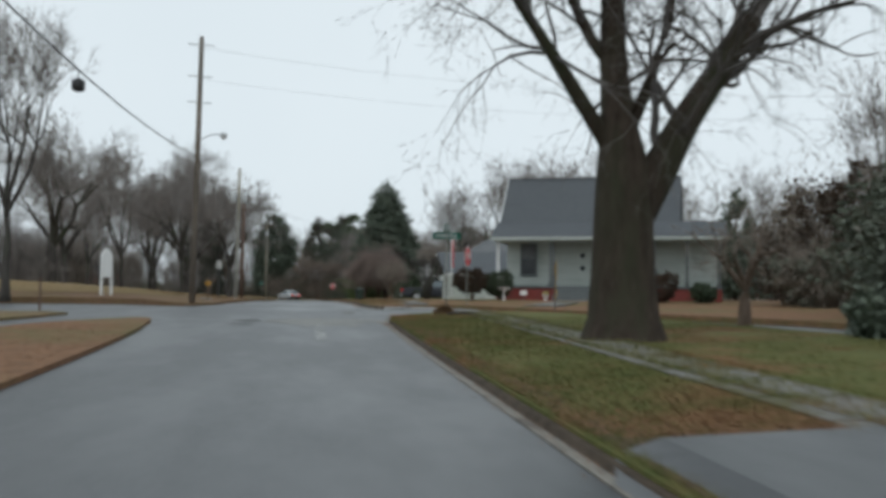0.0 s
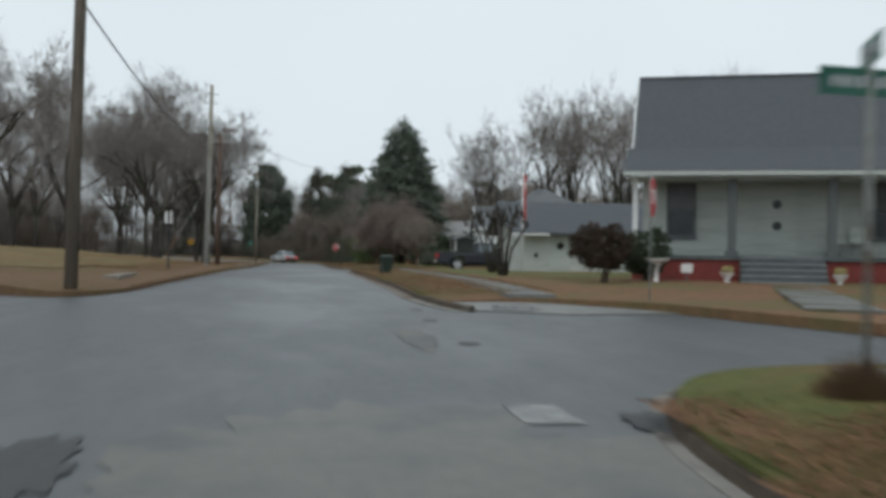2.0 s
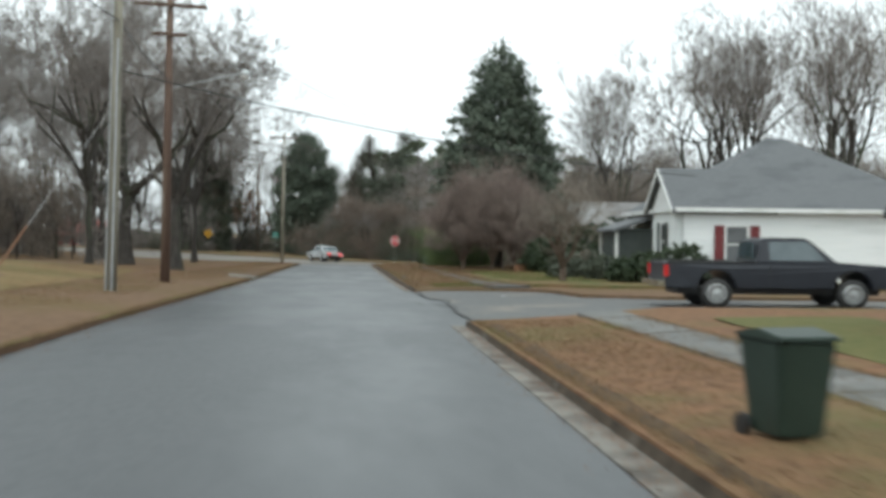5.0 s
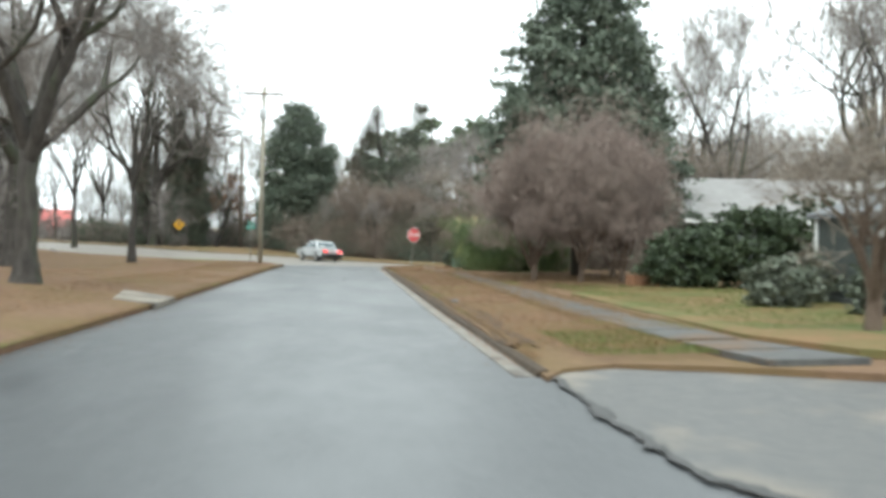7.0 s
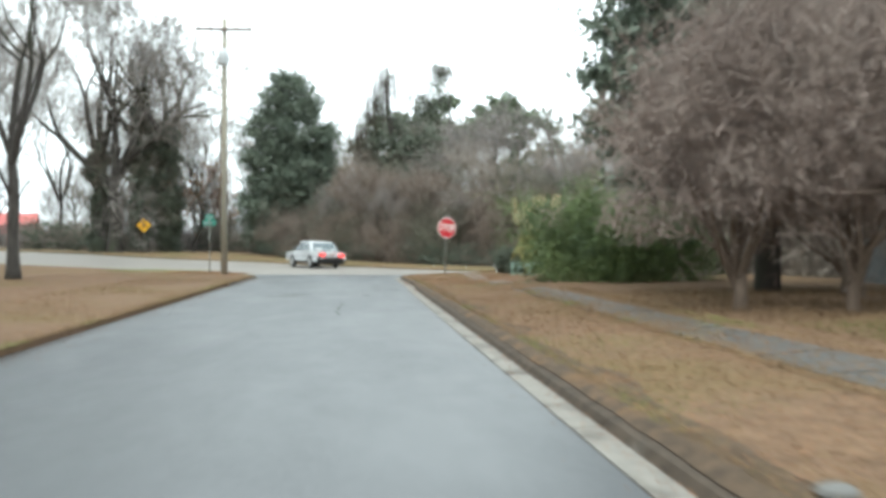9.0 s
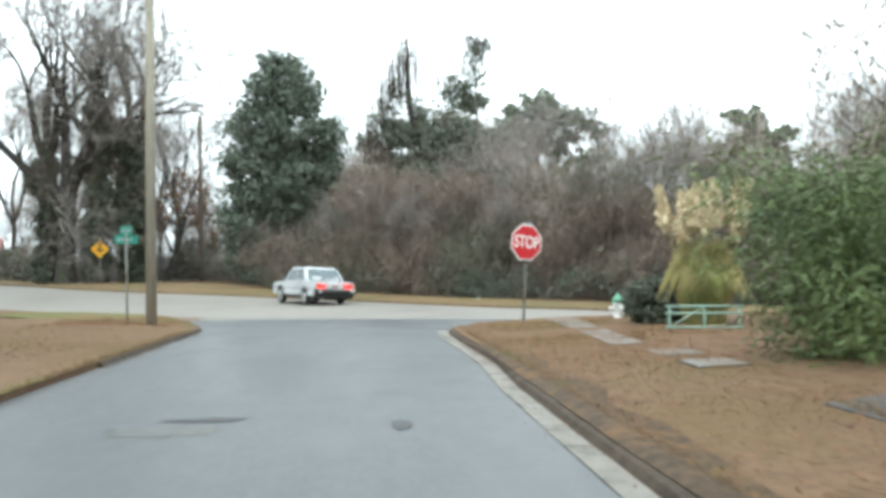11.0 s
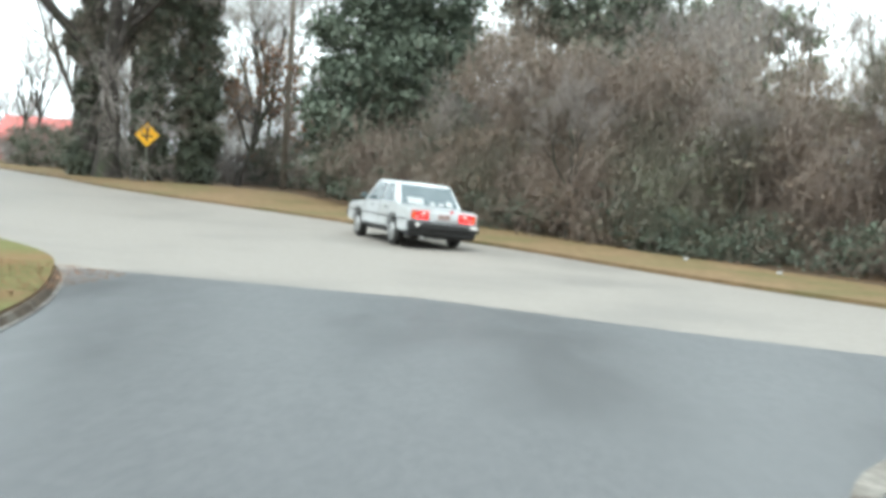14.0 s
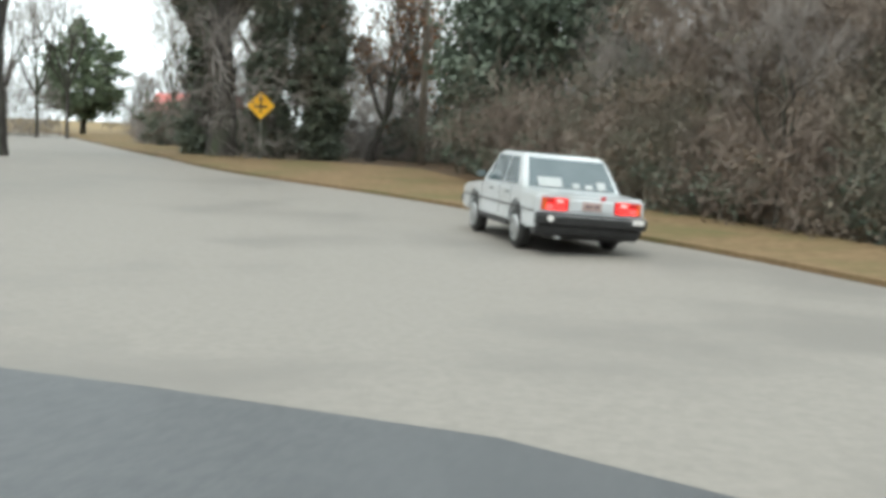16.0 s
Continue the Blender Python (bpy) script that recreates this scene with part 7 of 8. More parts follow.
def sedan(m, label):
    """Boxy saloon; x forward from the rear bumper, z up."""
    car = root("sedan_car", m, label, "car")
    R, wb0, wb1, half = 0.315, 1.18, 3.83, 0.845
    zb = 0.34
    outline = [(0.10, 0.42), (0.10, zb)] + [(wb0 - 0.40, zb)] + arch(wb0, 0.36, zb) + arch(wb1, 0.36, zb) + [(4.66, zb), (4.70, 0.45), (4.70, 0.74), (4.62, 0.80), (3.42, 0.895), (2.2, 0.91), (1.12, 0.92), (0.16, 0.885), (0.10, 0.85)]
    s = Shape().prism(outline, "y", -half, half)
    body = part("body", s, "car_white", car, "white boxy body", bevel=0.04)
    # cabin frame and roof
    lo, hi = 0.80, 0.665
    c = Shape()
    prof = [(0.98, 0.905), (1.46, 1.40), (1.66, 1.455), (2.75, 1.462), (2.95, 1.43), (3.52, 0.89)]
    c.prism(prof, "y", -1.0, 1.0)
    c.v = [(x, y * (lo + (hi - lo) * min(max((z - 0.905) / 0.55, 0), 1)), z) for x, y, z in c.v]
    cabin = part("roof", c, "car_white", car, bevel=0.03)

    def wall_y(z):
        return lo + (hi - lo) * (z - 0.905) / 0.55

    def pane(name, pts, off):
        vs = []
        for x, y, z in pts:
            vs.append((x + off[0], y + off[1], z + off[2]))
        q = Shape().add(vs + [(x - off[0] * 0.6, y - off[1] * 0.6, z - off[2] * 0.6) for x, y, z in vs], [(0, 1, 2, 3), (7, 6, 5, 4), (0, 4, 5, 1), (1, 5, 6, 2), (2, 6, 7, 3), (3, 7, 4, 0)])
        return part(name, q, "car_glass", cabin, "tinted glass")
    for sy in (-1, 1):
        yl, yh = wall_y(0.955) * sy, wall_y(1.385) * sy
        pane("side_window", [(1.34, yl, 0.955), (2.12, yl, 0.955), (2.12, yh, 1.385), (1.68, yh, 1.385)], (0, 0.006 * sy, 0))
        pane("side_window", [(2.2, yl, 0.955), (3.28, yl, 0.945), (2.88, yh, 1.385), (2.2, yh, 1.385)], (0, 0.006 * sy, 0))
    yb, yt = wall_y(0.95) - 0.07, wall_y(1.38) - 0.055
    pane("rear_window", [(1.015, -yb, 0.94), (1.015, yb, 0.94), (1.445, yt, 1.383), (1.445, -yt, 1.383)], (-0.008, 0, 0.008))
    pane("windscreen", [(3.47, -yb, 0.94), (3.47, yb, 0.94), (2.985, yt, 1.395), (2.985, -yt, 1.395)], (0.008, 0, 0.008))
    for y0, y1, z0, z1 in ((-0.56, -0.42, 0.96, 1.08), (-0.34, -0.22, 0.96, 1.02), (0.16, 0.55, 0.96, 1.10), (-0.12, 0.0, 0.96, 1.03)):
        part("papers", Shape().prism([(0.980 + (z0 - 0.94) * 0.97, z0), (0.995 + (z0 - 0.94) * 0.97, z0), (0.995 + (z1 - 0.94) * 0.97, z1), (0.980 + (z1 - 0.94) * 0.97, z1)], "y", y0, y1), "paper", cabin, "white papers on the parcel shelf")
    # trunk, lamps, plate, bumper
    part("trunk_lid", Shape().prism([(0.17, 0.893), (0.94, 0.926), (0.94, 0.936), (0.16, 0.903)], "y", -0.66, 0.66), "car_white", car, bevel=0.004)
    part("rear_panel", Shape().box(0.085, 0.099, -0.32, 0.32, 0.66, 0.80), "car_white", car)
    for sy in (-1, 1):
        lamp = part("tail_lamp", Shape().box(0.08, 0.115, min(sy * 0.36, sy * 0.78), max(sy * 0.36, sy * 0.78), 0.645, 0.83), "red_lens", car, "red tail lamp cluster", bevel=0.008)
        part("brake_lens", Shape().box(0.072, 0.079, min(sy * 0.60, sy * 0.70), max(sy * 0.60, sy * 0.70), 0.66, 0.735), "tail_hot", lamp)
        part("brake_lens", Shape().box(0.072, 0.079, min(sy * 0.40, sy * 0.58), max(sy * 0.40, sy * 0.58), 0.655, 0.82), "tail_red", lamp)
        part("reverse_lens", Shape().box(0.070, 0.0715, min(sy * 0.45, sy * 0.55), max(sy * 0.45, sy * 0.55), 0.765, 0.805), "lens_white", lamp)
        part("indicator_lens", Shape().box(0.072, 0.079, min(sy * 0.71, sy * 0.775), max(sy * 0.71, sy * 0.775), 0.655, 0.82), "amber", lamp)
    plate = part("number_plate", Shape().box(0.07, 0.082, -0.15, 0.15, 0.67, 0.80), "plate_tone", car, "dull pinkish number plate", bevel=0.004)
    part("plate_bars", Shape().box(0.064, 0.0695, -0.11, -0.03, 0.71, 0.76).box(0.064, 0.0695, 0.0, 0.11, 0.71, 0.76), "plate_bar", plate)
    part("sticker", Shape().box(0.09, 0.098, -0.21, -0.14, 0.835, 0.895), "sign_red", car, "small red sticker")
    part("bumper", Shape().prism([(-0.02, 0.44), (0.16, 0.42), (0.16, 0.60), (0.0, 0.62), (-0.04, 0.58)], "y", -0.855, 0.855), "trim_black", car, "black rear bumper", bevel=0.02)
    part("bumper_trim", Shape().box(-0.048, -0.0405, -0.60, 0.60, 0.575, 0.588), "galv", car, "thin bright strip")
    part("valance", Shape().prism([(0.05, 0.44), (0.07, 0.32), (0.22, 0.25), (0.42, 0.25), (0.42, 0.44)], "y", -0.82, 0.82), "trim_black", car, bevel=0.03)
    part("bumper_badge", Shape().box(-0.047, -0.041, -0.80, -0.62, 0.52, 0.60), "lens_white", car)
    part("bumper_lamp", Shape().lathe([(0.05, -0.01), (0.05, 0.01)], 10).mesh("bumper_lamp", "lens_white"), "", car).matrix_basis = pose(-0.04, 0.66, 0.53, 0, 90, 0)
    part("front_bumper", Shape().box(4.62, 4.80, -0.855, 0.855, 0.42, 0.60), "trim_black", car, bevel=0.03)
    part("exhaust", Shape().tube([(0.35, 0.5, 0.26), (0.02, 0.5, 0.25)], 0.028, 8), "galv", car)
    for sy in (-1, 1):
        part("trim_strip", Shape().box(0.2, 4.6, min(sy * 0.845, sy * 0.858), max(sy * 0.845, sy * 0.858), 0.605, 0.625), "trim_black", car)
        part("sill", Shape().box(1.60, 3.42, min(sy * 0.835, sy * 0.85), max(sy * 0.835, sy * 0.85), 0.30, 0.37), "trim_black", car)
        part("door_mirror", Shape().box(3.18, 3.30, min(sy * 0.82, sy * 0.99), max(sy * 0.82, sy * 0.99), 0.965, 1.08), "mirror_teal", car, "grey-green door mirror", bevel=0.03)
        for hx in (1.62, 2.62):
            part("door_handle", Shape().box(hx, hx + 0.14, min(sy * 0.842, sy * 0.866), max(sy * 0.842, sy * 0.866), 0.80, 0.825), "trim_black", car)
        for gx in (1.5, 2.17, 3.32):
            part("door_gap", Shape().box(gx, gx + 0.012, min(sy * 0.84, sy * 0.8475), max(sy * 0.84, sy * 0.8475), 0.40, 0.90), "trim_black", car)
        part("head_lamp", Shape().box(4.695, 4.715, min(sy * 0.42, sy * 0.78), max(sy * 0.42, sy * 0.78), 0.6, 0.74), "lens_white", car)
        wheel(car, wb0, sy * 0.735, R)
        wheel(car, wb1, sy * 0.735, R)
    part("underbody", Shape().box(0.3, 4.5, -0.62, 0.62, 0.22, 0.36), "trim_black", car)
    sway = pose(0, 0, 0.3, 2.8, 0, 0) @ pose(0, 0, -0.3)
    for piece in car.children:
        if not piece.name.startswith("wheel"):
            piece.matrix_basis = sway @ piece.matrix_basis
    return car


car_yaw = 25.5
rear_axle = Vector((-1.62, 155.3, gz(155.3)))
sedan(pose(*rear_axle, 0, 0, 90 + car_yaw) @ pose(-1.18, 0, 0.002), "white boxy old saloon with lit red tail lamps")


def pickup(m, label):
    car = root("pickup_truck", m, label, "truck")
    R, w0, w1, half = 0.37, 1.25, 4.45, 0.93
    zb = 0.50
    outline = [(0.05, 0.62), (0.05, zb), (w0 - 0.5, zb)] + arch(w0, 0.45, zb) + arch(w1, 0.45, zb) + [(5.35, zb), (5.42, 0.7), (5.42, 1.0), (5.3, 1.08), (4.1, 1.16), (2.15, 1.14), (0.06, 1.12)]
    s = Shape().prism(outline, "y", -half, half)
    s.v = [(x, y * (0.97 if z > 1.0 else 1.0), z) for x, y, z in s.v]
    part("body", s, "car_blue", car, "dark blue body", bevel=0.03)
    part("bed_floor", Shape().box(0.15, 2.05, -0.78, 0.78, 1.121, 1.124), "trim_black", car)
    c = Shape().prism([(2.2, 1.13), (2.32, 1.70), (2.5, 1.76), (3.3, 1.76), (3.45, 1.72), (4.12, 1.13)], "y", -1, 1)
    c.v = [(x, y * (0.88 if z < 1.3 else 0.74), z) for x, y, z in c.v]
    cab = part("cab", c, "car_blue", car, bevel=0.03)
    for sy in (-1, 1):
        q = Shape().add([(2.5, sy * 0.875, 1.2), (3.8, sy * 0.875, 1.2), (3.42, sy * 0.765, 1.66), (2.5, sy * 0.765, 1.66)], [(0, 1, 2, 3)])
        q.add([(x, y - sy * 0.02, z) for x, y, z in q.v[:4]], [(3, 2, 1, 0)])
        part("side_window", q, "car_glass", cab, "dark glass")
        part("tail_lamp", Shape().box(0.02, 0.12, min(sy * 0.80, sy * 0.935), max(sy * 0.80, sy * 0.935), 0.78, 1.06), "red_lens", car, "red tail lamp", bevel=0.01)
        part("bed_rail", Shape().box(0.1, 2.1, min(sy * 0.86, sy * 0.92), max(sy * 0.86, sy * 0.92), 1.124, 1.16), "trim_black", car)
        wheel(car, w0, sy * 0.83, R, 0.24, 6)
        wheel(car, w1, sy * 0.83, R, 0.24, 6)
        part("door_gap", Shape().box(2.5, 2.515, min(sy * 0.915, sy * 0.934), max(sy * 0.915, sy * 0.934), 0.6, 1.1), "trim_black", car)
        part("head_lamp", Shape().box(5.40, 5.43, min(sy * 0.55, sy * 0.85), max(sy * 0.55, sy * 0.85), 0.8, 0.98), "lens_white", car)
    part("rear_glass", Shape().prism([(-0.6, 1.22), (0.6, 1.22), (0.54, 1.64), (-0.54, 1.64)], "x", 2.2, 2.215), "car_glass", car)
    part("bumper", Shape().box(-0.12, 0.06, -0.9, 0.9, 0.52, 0.68), "chrome", car, "chrome rear bumper", bevel=0.02)
    part("front_bumper", Shape().box(5.38, 5.52, -0.92, 0.92, 0.5, 0.68), "chrome", car, bevel=0.02)
    part("underbody", Shape().box(0.4, 5.2, -0.6, 0.6, 0.34, 0.52), "trim_black", car)
    return car


pickup(pose(7.45, 80.3, gz(80.3) + 0.075, 0, 0, -4) @ Matrix.Diagonal((0.95, 0.95, 0.9, 1)), "dark blue pickup truck parked in the driveway")


# ---- small things ----
b = root("wheeled_bin", at(3.35, 63.4, 10, 0.13) @ Matrix.Diagonal((0.72, 0.72, 0.68, 1)), "dark green wheeled refuse bin on the verge", "bin")
part("body", Shape().add([(-0.22, -0.26, 0.06), (0.22, -0.26, 0.06), (0.22, 0.24, 0.06), (-0.22, 0.24, 0.06), (-0.29, -0.34, 0.95), (0.29, -0.34, 0.95), (0.29, 0.34, 0.95), (-0.29, 0.34, 0.95)],
                         [(3, 2, 1, 0), (4, 5, 6, 7), (0, 1, 5, 4), (1, 2, 6, 5), (2, 3, 7, 6), (3, 0, 4, 7)]), "bin_green", b, bevel=0.025)
part("lid", Shape().prism([(-0.37, 0.955), (0.38, 0.955), (0.36, 1.0), (0.0, 1.06), (-0.36, 1.0)], "x", -0.31, 0.31), "bin_green", b, bevel=0.015)
part("handle", Shape().tube([(-0.25, 0.4, 0.93), (0.25, 0.4, 0.93)], 0.018, 6), "bin_green", b)
for sx in (-0.27, 0.27):
    wv = Shape().lathe([(0.03, -0.025), (0.11, -0.025), (0.11, 0.025), (0.03, 0.025)], 12)
    wv.v = [tuple(pose(sx, 0.27, 0.11, 0, 90, 0) @ Vector(p)) for p in wv.v]
    part("wheel", wv, "tyre", b)

h = root("fire_hydrant", at(5.62, 135.6, 20, 0.06), "white fire hydrant with green top", "hydrant")
part("barrel", Shape().lathe([(0.14, -0.1), (0.14, 0.03), (0.10, 0.05), (0.095, 0.42), (0.12, 0.44), (0.12, 0.47)], 14), "hydrant_white", h, smooth=True)
part("bonnet", Shape().lathe([(0.125, 0.471), (0.12, 0.53), (0.085, 0.60), (0.04, 0.63), (0.03, 0.68)], 14), "green_paint", h, "green domed bonnet", smooth=True)
for k, rad in ((0, 0.055), (1.5708, 0.04), (-1.5708, 0.04)):
    n_ = Shape().lathe([(rad, 0.05), (rad, 0.15), (rad * 1.2, 0.155), (rad * 1.2, 0.19)], 10)
    n_.v = [tuple(Matrix.Rotation(k, 4, "Z") @ pose(0, 0, 0.36, 90, 0, 0) @ Vector(p)) for p in n_.v]
    part("nozzle", n_, "hydrant_white", h, smooth=True)

bench = root("metal_rail", at(6.1, 131.2, -14, 0.1), "low pale green painted metal rail by the pampas grass", "rail")
for x in (-0.6, 0.0, 0.6):
    part("post", Shape().tube([(x, 0, -0.1), (x * 0.97, 0.03, 0.5)], 0.022, 7), "rail_mint", bench, smooth=True)
for z in (0.5, 0.38, 0.14):
    part("bar", Shape().tube([(-0.66, 0.02 * z, z), (0.66, 0.02 * z, z)], 0.02, 7), "rail_mint", bench, smooth=True)
part("brace", Shape().tube([(-0.58, -0.01, 0.14), (0.0, -0.01, 0.5)], 0.014, 6), "rail_mint", bench)

fl = root("flag_pole", at(9.35, 66.1), "thin pole with a hanging red and white banner", "flag")
part("pole", Shape().tube([(0, 0, -0.2), (0, 0, 4.4)], [0.035, 0.025], 8), "sign_white", fl, smooth=True)
cloth, vs = Shape(), []
for i in range(9):
    z = 4.3 - 0.26 * i
    for j in range(4):
        vs.append((0.03 + 0.045 * j * (1 - 0.03 * i), 0.06 * math.sin(j * 2.1 + i * 0.7), z - 0.05 * j))
cloth.add(vs, [(i * 4 + j, i * 4 + j + 1, (i + 1) * 4 + j + 1, (i + 1) * 4 + j) for i in range(8) for j in range(3)])
cl = part("banner", cloth, "flag_red", fl, "limp red banner", smooth=True)
part("banner_patch", Shape().add([(x + 0.0, y - 0.012, z) for x, y, z in vs[5:7] + vs[9:11][::-1]], [(0, 1, 2, 3)]), "sign_white", cl)

crate = root("wooden_crate", at(9.2, 109.2, 15), "small orange wooden crate with logs under the shrub", "crate")
for z in (0.08, 0.24, 0.40):
    part("slat", Shape().box(-0.45, 0.45, -0.26, -0.235, z - 0.055, z + 0.055), "orange_paint", crate)
    part("slat", Shape().box(-0.45, 0.45, 0.235, 0.26, z - 0.055, z + 0.055), "orange_paint", crate)
for sx in (-0.42, 0.42):
    part("end_panel", Shape().box(sx - 0.02, sx + 0.02, -0.235, 0.235, 0.0, 0.46), "orange_paint", crate)
bx = root("white_box", at(10.2, 109.3, 5), "pale low box beside the crate", "box")
part("box", Shape().box(-0.45, 0.45, -0.25, 0.25, 0.0, 0.30), "sign_white", bx, bevel=0.02)
part("lid", Shape().box(-0.47, 0.47, -0.27, 0.27, 0.301, 0.34), "wall_grey", bx, bevel=0.01)


def rock(x, y, r, mat, label, name="stone", dz=0.12, seed=0, flat=0.6):
    s = Shape().lathe([(r * 0.5, -r * 0.3), (r, 0), (r * 0.9, r * 0.4), (r * 0.4, r * 0.75)], 9)
    s.v = [(a * (1 + 0.3 * noise.noise((a * 6 + seed, b_ * 6, c * 6))), b_ * (1 + 0.3 * noise.noise((b_ * 6, a * 6 + seed, c))), c * flat) for a, b_, c in s.v]
    return solid(name, s, mat, label, "stone", at(x, y, seed * 40, dz))


rock(2.75, 101.5, 0.10, "concrete", "pale stone on the kerb", dz=0.14, seed=1)
rock(5.05, 135.2, 0.18, "concrete", "pale stone by the hydrant", dz=0.1, seed=2)
rock(6.2, 153.6, 0.07, "paper", "scrap of white litter on the verge", "litter", 0.1, 3)
rock(4.6, 156.0, 0.07, "paper", "scrap of white litter on the verge", "litter", 0.1, 4)
rock(8.3, 147.5, 0.06, "paper", "scrap of white litter on the verge", "litter", 0.1, 5)
rock(2.35, 135.6, 0.28, "concrete", "broken pale kerb stone at the corner", dz=0.05, seed=6, flat=0.35)
rock(4.0, 133.2, 0.2, "concrete", "flat pale stone in the grass", dz=0.12, seed=7, flat=0.2)
for i, (x, y, w) in enumerate(((6.6, 22.5, 20), (4.2, 27.3, -35))):
    s = Shape().tube([(-0.5, 0, 0.03), (-0.1, 0.08, 0.06), (0.45, -0.02, 0.03)], [0.025, 0.03, 0.015], 6)
    s.tube([(-0.1, 0.08, 0.06), (0.15, 0.3, 0.03)], [0.02, 0.01], 5)
    solid("fallen_branch", s, "bark", "wet fallen branch on the lawn", "branch", at(x, y, w, 0.2))


st = root("wooden_stake", at(-8.5, 35.4, 0, 0.05), "thin brown wooden stake on the lawn", "stake")
part("post", Shape().prism([(-0.03, -0.03), (0.03, -0.03), (0.03, 0.03), (-0.03, 0.03)], "z", -0.3, 1.05), "pole_brown", st, bevel=0.004)


# ---- grass blades and fallen leaves ----
def flat_leaves(name, c, size, mat, q):
    w, tilt = q.random(len(c)) * 6.283, q.normal(size=(len(c), 2)) * 0.25
    a = np.stack([np.cos(w), np.sin(w), tilt[:, 0]], 1)
    b_ = np.stack([-np.sin(w), np.cos(w), tilt[:, 1]], 1)
    s = size * (0.45 + 0.6 * q.random(len(c)))[:, None]
    v = np.stack([c - a * s * 0.75, c + b_ * s * 0.45, c + a * s * 0.75, c - b_ * s * 0.45], 1).reshape(-1, 3)
    return raw_mesh(name, v, np.arange(4 * len(c)).reshape(-1, 4), mat)


def scatter(name, region, n, mat, label, seed, size=0.06, blade=True, h=0.11, rise=right_rise, category="grass"):
    q = np.random.default_rng(seed)
    pts = region(q, n)
    z = np.interp(pts[:, 1], PROFILE_Y, PROFILE_Z) + h + np.array([rise(a, b_) for a, b_ in pts])
    c = np.concatenate([pts, z[:, None]], 1)
    if blade:
        w = q.random(len(c)) * 6.283
        side = np.stack([np.cos(w), np.sin(w), np.zeros(len(c))], 1) * 0.006
        tip = q.normal(size=(len(c), 3)) * size * 0.8
        tip[:, 2] = size * (0.35 + 0.5 * q.random(len(c)))
        v = np.stack([c - side, c + side, c + tip], 1).reshape(-1, 3)
        me = raw_mesh(name, v, np.arange(3 * len(c)).reshape(-1, 3), mat)
    else:
        me = flat_leaves(name, c + np.array((0, 0, 0.018)), size, mat, q)
    return tagged(new(name, me), label, category, kind="stuff")


def band_region(x0, x1, y0, y1):
    def region(q, n):
        y = y0 + (y1 - y0) * q.random(n)
        a = x0(y)
        return np.stack([a + (x1 - a) * q.random(n), y], 1)
    return region


def box_region(x0, x1, y0, y1):
    return lambda q, n: np.stack([x0 + (x1 - x0) * q.random(n), y0 + (y1 - y0) * q.random(n)], 1)


def far_edge(y):
    return np.interp(y, (91, 110, 126, 133, 134.6, 135.6), (2.56, 2.5, 2.3, 2.12, 2.15, 2.6))


scatter("grass_blades", box_region(2.3, 4.3, 7, 28), 42000, "near_blade", "short damp grass on the near verge", 1, 0.07)
scatter("grass_blades", lambda q, n: np.stack([np.where(q.random(n) < 0.5, 4.35 + q.exponential(0.16, n), 5.25 - q.exponential(0.22, n)), 1 + 29 * q.random(n)], 1), 15000, "near_blade", "grass growing over the sidewalk edges", 31, 0.07, h=0.15)
scatter("grass_blades", box_region(5.4, 9.5, 6, 25), 26000, "near_blade", "short damp grass on the near lawn", 2, 0.05)
scatter("grass_blades", box_region(2.65, 4.2, 44, 74), 22000, "blade", "short brown grass on the verge", 3, 0.05)
scatter("grass_blades", band_region(far_edge, 4.9, 91, 131), 30000, "blade", "short brown grass on the verge", 4, 0.05)
scatter("grass_blades", box_region(-6.6, -3.75, 55, 132), 34000, "blade", "short brown grass on the western verge", 5, 0.05, h=0.09, rise=left_bank)
rock(4.6, 84.7, 0.07, "paper", "scrap of white litter on the driveway", "litter", 0.06, 8)
scatter("grass_blades", band_region(far_edge, 6.0, 130, 135.4), 9000, "blade", "short brown grass at the corner", 6, 0.05)
scatter("fallen_leaf_cover", box_region(2.3, 4.9, 0, 27), 4200, "leaf_litter", "scattered wet brown leaves on the verge", 11, 0.028, False, category="leaves")
scatter("fallen_leaf_cover", lambda q, n: np.stack([2.35 + 2.6 * q.random(n), 7.5 + q.exponential(0.55, n)], 1), 5200, "leaf_litter", "drift of orange-brown leaves beside the driveway", 16, 0.03, False, category="leaves")
scatter("fallen_leaf_cover", lambda q, n: np.stack([2.16 + q.exponential(0.22, n), 7.6 + 19.6 * q.random(n)], 1), 7500, "leaf_litter", "wet brown leaves gathered along the kerb", 17, 0.03, False, category="leaves")
scatter("grass_blades", box_region(2.9, 4.6, 26.8, 30.0), 4000, "near_blade", "damp grass at the tip of the verge", 41, 0.07)
scatter("fallen_leaf_cover", box_region(2.4, 4.4, 26.0, 29.7), 12000, "leaf_litter", "wet brown leaves at the tip of the verge", 42, 0.03, False, category="leaves")
scatter("fallen_leaf_cover", box_region(2.65, 4.25, 43.8, 74), 6500, "leaf_litter", "scattered brown leaves on the verge", 12, 0.028, False, category="leaves")
scatter("fallen_leaf_cover", band_region(far_edge, 4.9, 91, 133), 20000, "leaf_litter", "scattered brown leaves on the verge", 13, 0.028, False, category="leaves")
scatter("fallen_leaf_cover", box_region(-10.5, -3.7, 55, 138), 52000, "leaf_litter", "orange-brown leaves over the lawn", 14, 0.028, False, 0.09, left_bank, category="leaves")
scatter("fallen_leaf_cover", box_region(3.9, 5.9, 101, 123), 5000, "leaf_litter", "brown leaves drifted over the old sidewalk", 18, 0.028, False, 0.128, category="leaves")
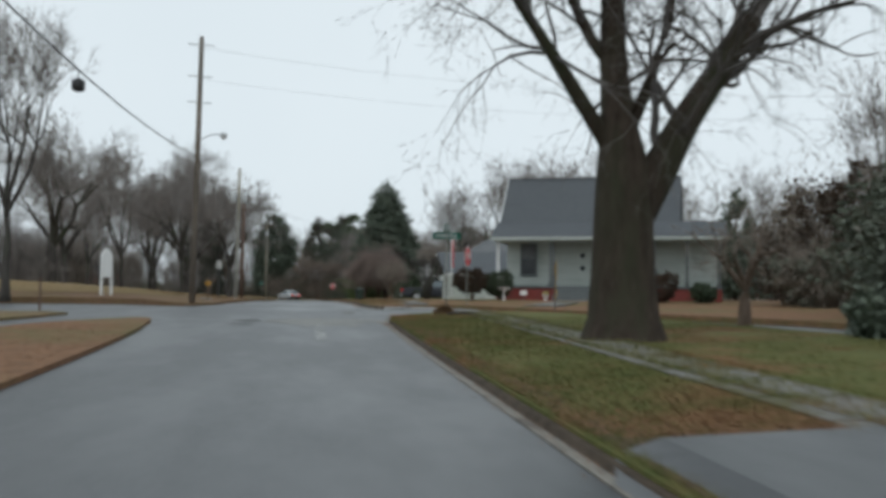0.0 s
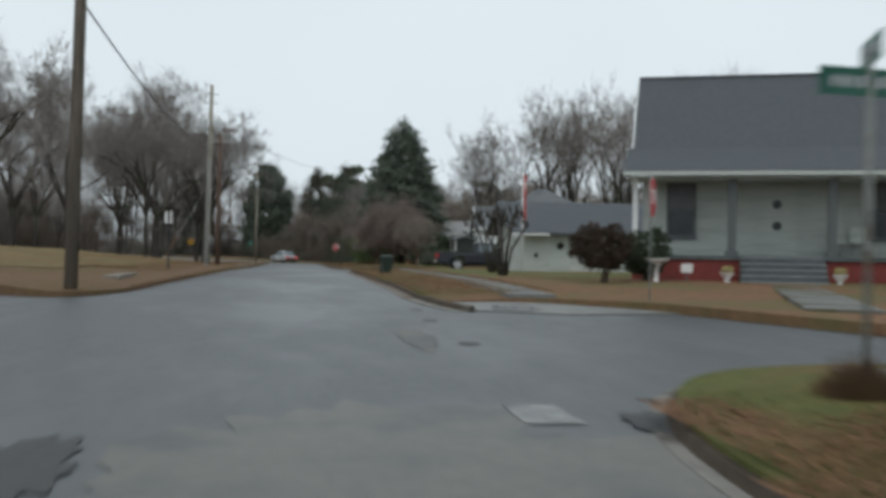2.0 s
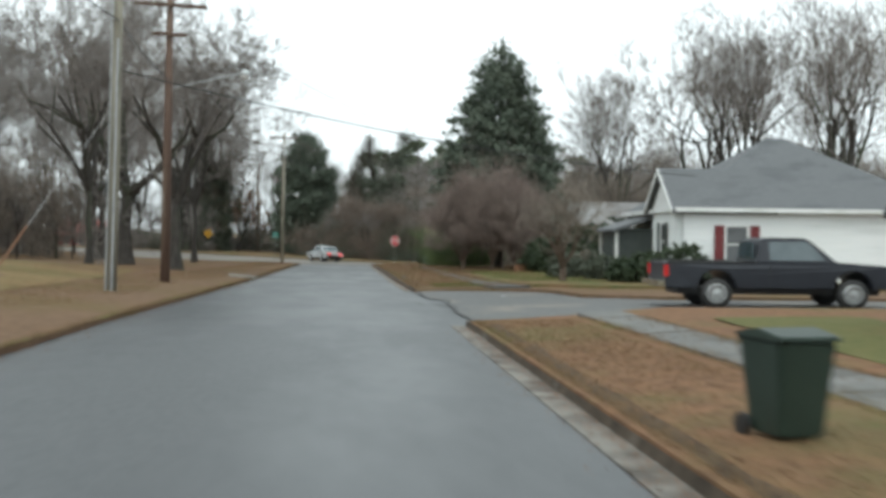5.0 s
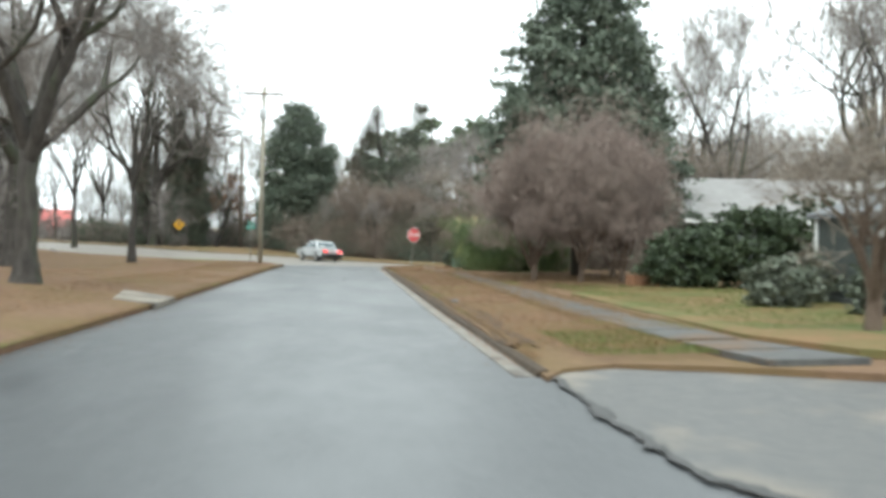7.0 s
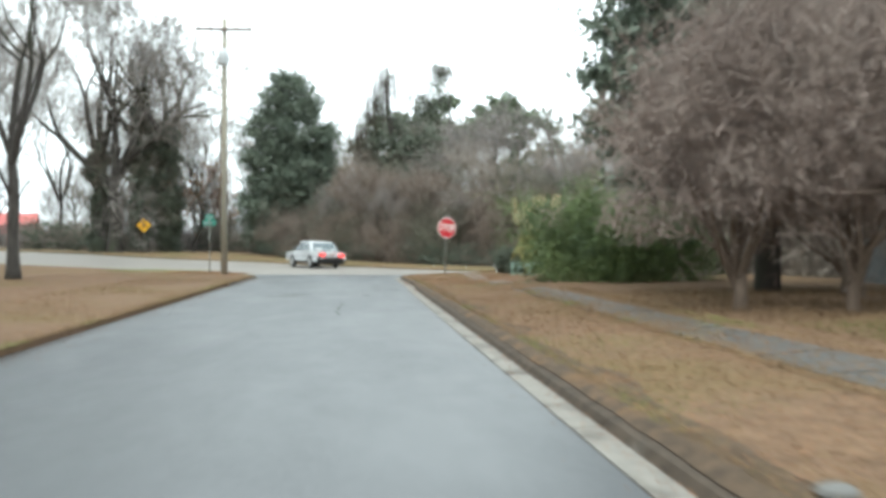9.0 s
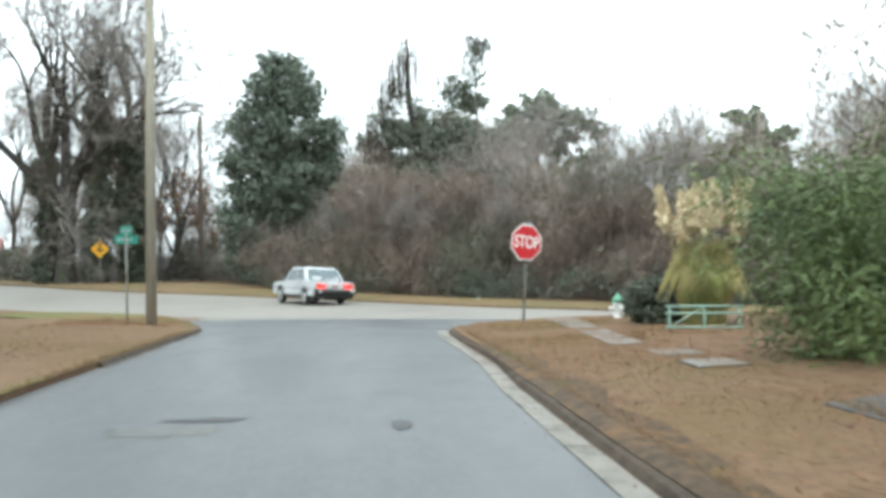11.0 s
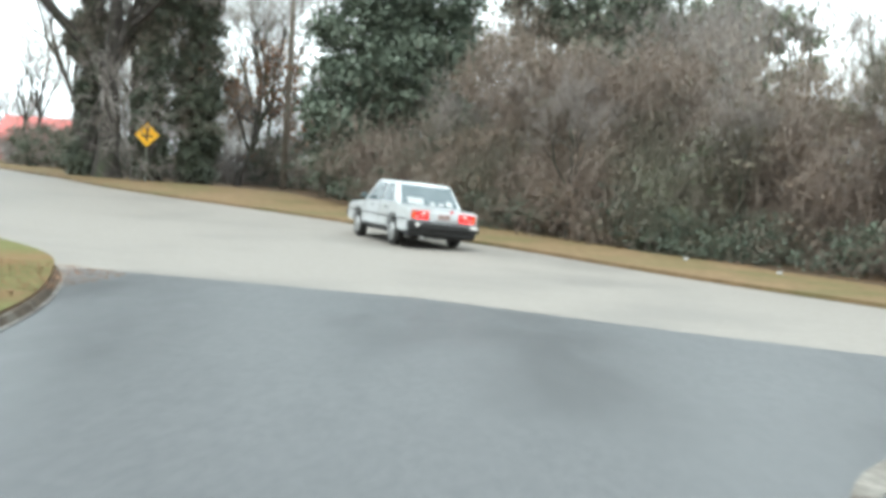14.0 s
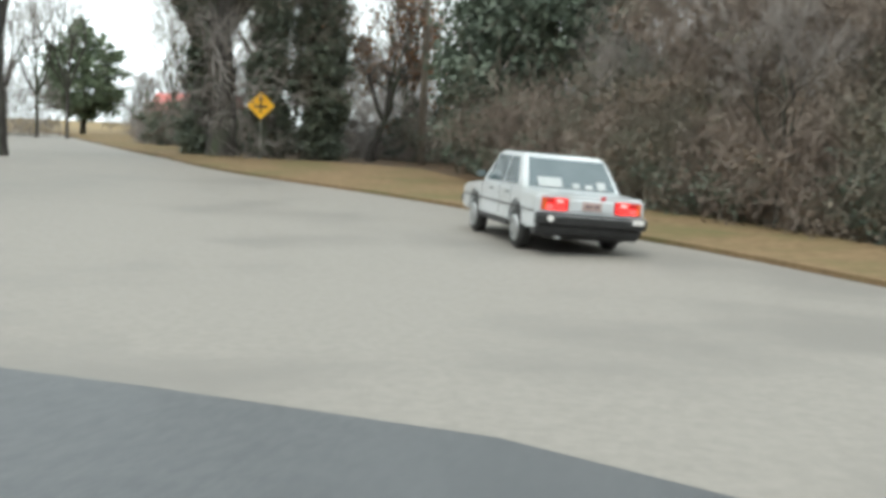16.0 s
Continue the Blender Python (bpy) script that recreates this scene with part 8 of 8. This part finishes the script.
scatter("grass_blades", lambda q, n: np.stack([np.where(q.random(n) < 0.5, 4.2 + q.exponential(0.2, n), 5.6 - q.exponential(0.25, n)), 93 + 29 * q.random(n)], 1), 14000, "blade", "brown grass growing over the sidewalk edges", 32, 0.06, h=0.13)
scatter("fallen_leaf_cover", band_region(far_edge, 6.5, 126, 137), 13000, "leaf_litter", "red-brown wet leaves on the corner lawn", 19, 0.03, False, category="leaves")
scatter("grass_blades", lambda q, n: np.stack([np.where(q.random(n) < 0.5, 4.3 + q.exponential(0.12, n), 5.4 - q.exponential(0.14, n)), 44 + 30 * q.random(n)], 1), 9000, "blade", "brown grass growing over the sidewalk edges", 33, 0.06, h=0.125)
scatter("grass_blades", box_region(3.2, 4.75, 90.0, 93.5), 6000, "green_blade", "short green grass beside the driveway", 43, 0.05)
scatter("grass_blades", box_region(5.7, 11.5, 107, 119), 11000, "dead_grass", "dull brown undergrowth below the shrubs", 44, 0.16)
scatter("grass_blades", box_region(6.0, 13.5, 103.5, 110), 9000, "green_blade", "thin green grass before the shrubs", 45, 0.06, h=0.13)
scatter("grass_blades", box_region(6.2, 11.5, 92, 108), 18000, "green_blade", "short green grass behind the sidewalk", 7, 0.05, h=0.15)
scatter("fallen_leaf_cover", box_region(-7.5, -4.3, 137.5, 143.5), 9000, "leaf_litter", "brown leaves over the green corner", 46, 0.03, False, 0.10, left_bank, category="leaves")


def west_edge(y):
    return np.interp(y, (46.8, 49.5, 60, 90, 120, 136), (-3.75, -3.6, -3.55, -3.55, -3.5, -3.45))


def fringe(edge, y0, y1, spread, side):
    def region(q, n):
        y = y0 + (y1 - y0) * q.random(n)
        return np.stack([edge(y) + side * spread * (q.exponential(1.0, n) - 0.35), y], 1)
    return region


def flat_ground(x, y):
    return 0.0


scatter("grass_blades", fringe(west_edge, 47, 136, 0.08, -1), 16000, "blade", "ragged grass fringe along the street edge", 21, 0.07, h=0.085, rise=left_bank)
scatter("fallen_leaf_cover", fringe(west_edge, 47, 136, 0.16, 1), 9000, "leaf_litter", "brown leaves washed along the street edge", 22, 0.02, False, -0.008, flat_ground, category="leaves")
scatter("fallen_leaf_cover", fringe(lambda y: far_edge(y) - 0.22, 90, 132, 0.10, -1), 5000, "leaf_litter", "brown leaves lying in the gutter", 23, 0.02, False, 0.0, flat_ground, category="leaves")
scatter("fallen_leaf_cover", fringe(lambda y: 2.4 + 0 * y, 44, 74, 0.10, -1), 4000, "leaf_litter", "brown leaves lying in the gutter", 24, 0.02, False, 0.0, flat_ground, category="leaves")
scatter("fallen_leaf_cover", fringe(lambda y: 2.08 + 0 * y, 2, 27, 0.08, -1), 3000, "leaf_litter", "wet leaves lying in the gutter", 25, 0.02, False, 0.0, flat_ground, category="leaves")
scatter("grass_blades", fringe(far_edge, 90, 133, 0.05, 1), 9000, "blade", "ragged grass hanging over the kerb", 26, 0.08, h=0.10)
scatter("grass_blades", fringe(lambda y: 2.58 + 0 * y, 44, 74, 0.05, 1), 7000, "blade", "ragged grass hanging over the kerb", 27, 0.08, h=0.10)
scatter("grass_blades", fringe(lambda y: 2.17 + 0 * y, 1, 26, 0.05, 1), 7000, "near_blade", "ragged grass hanging over the kerb", 28, 0.09, h=0.10)
scatter("fallen_leaf_cover", box_region(-6.5, -3.4, 2, 24), 8000, "leaf_litter", "wet brown leaves beside the street", 15, 0.028, False, 0.08, lambda x, y: 0, category="leaves")
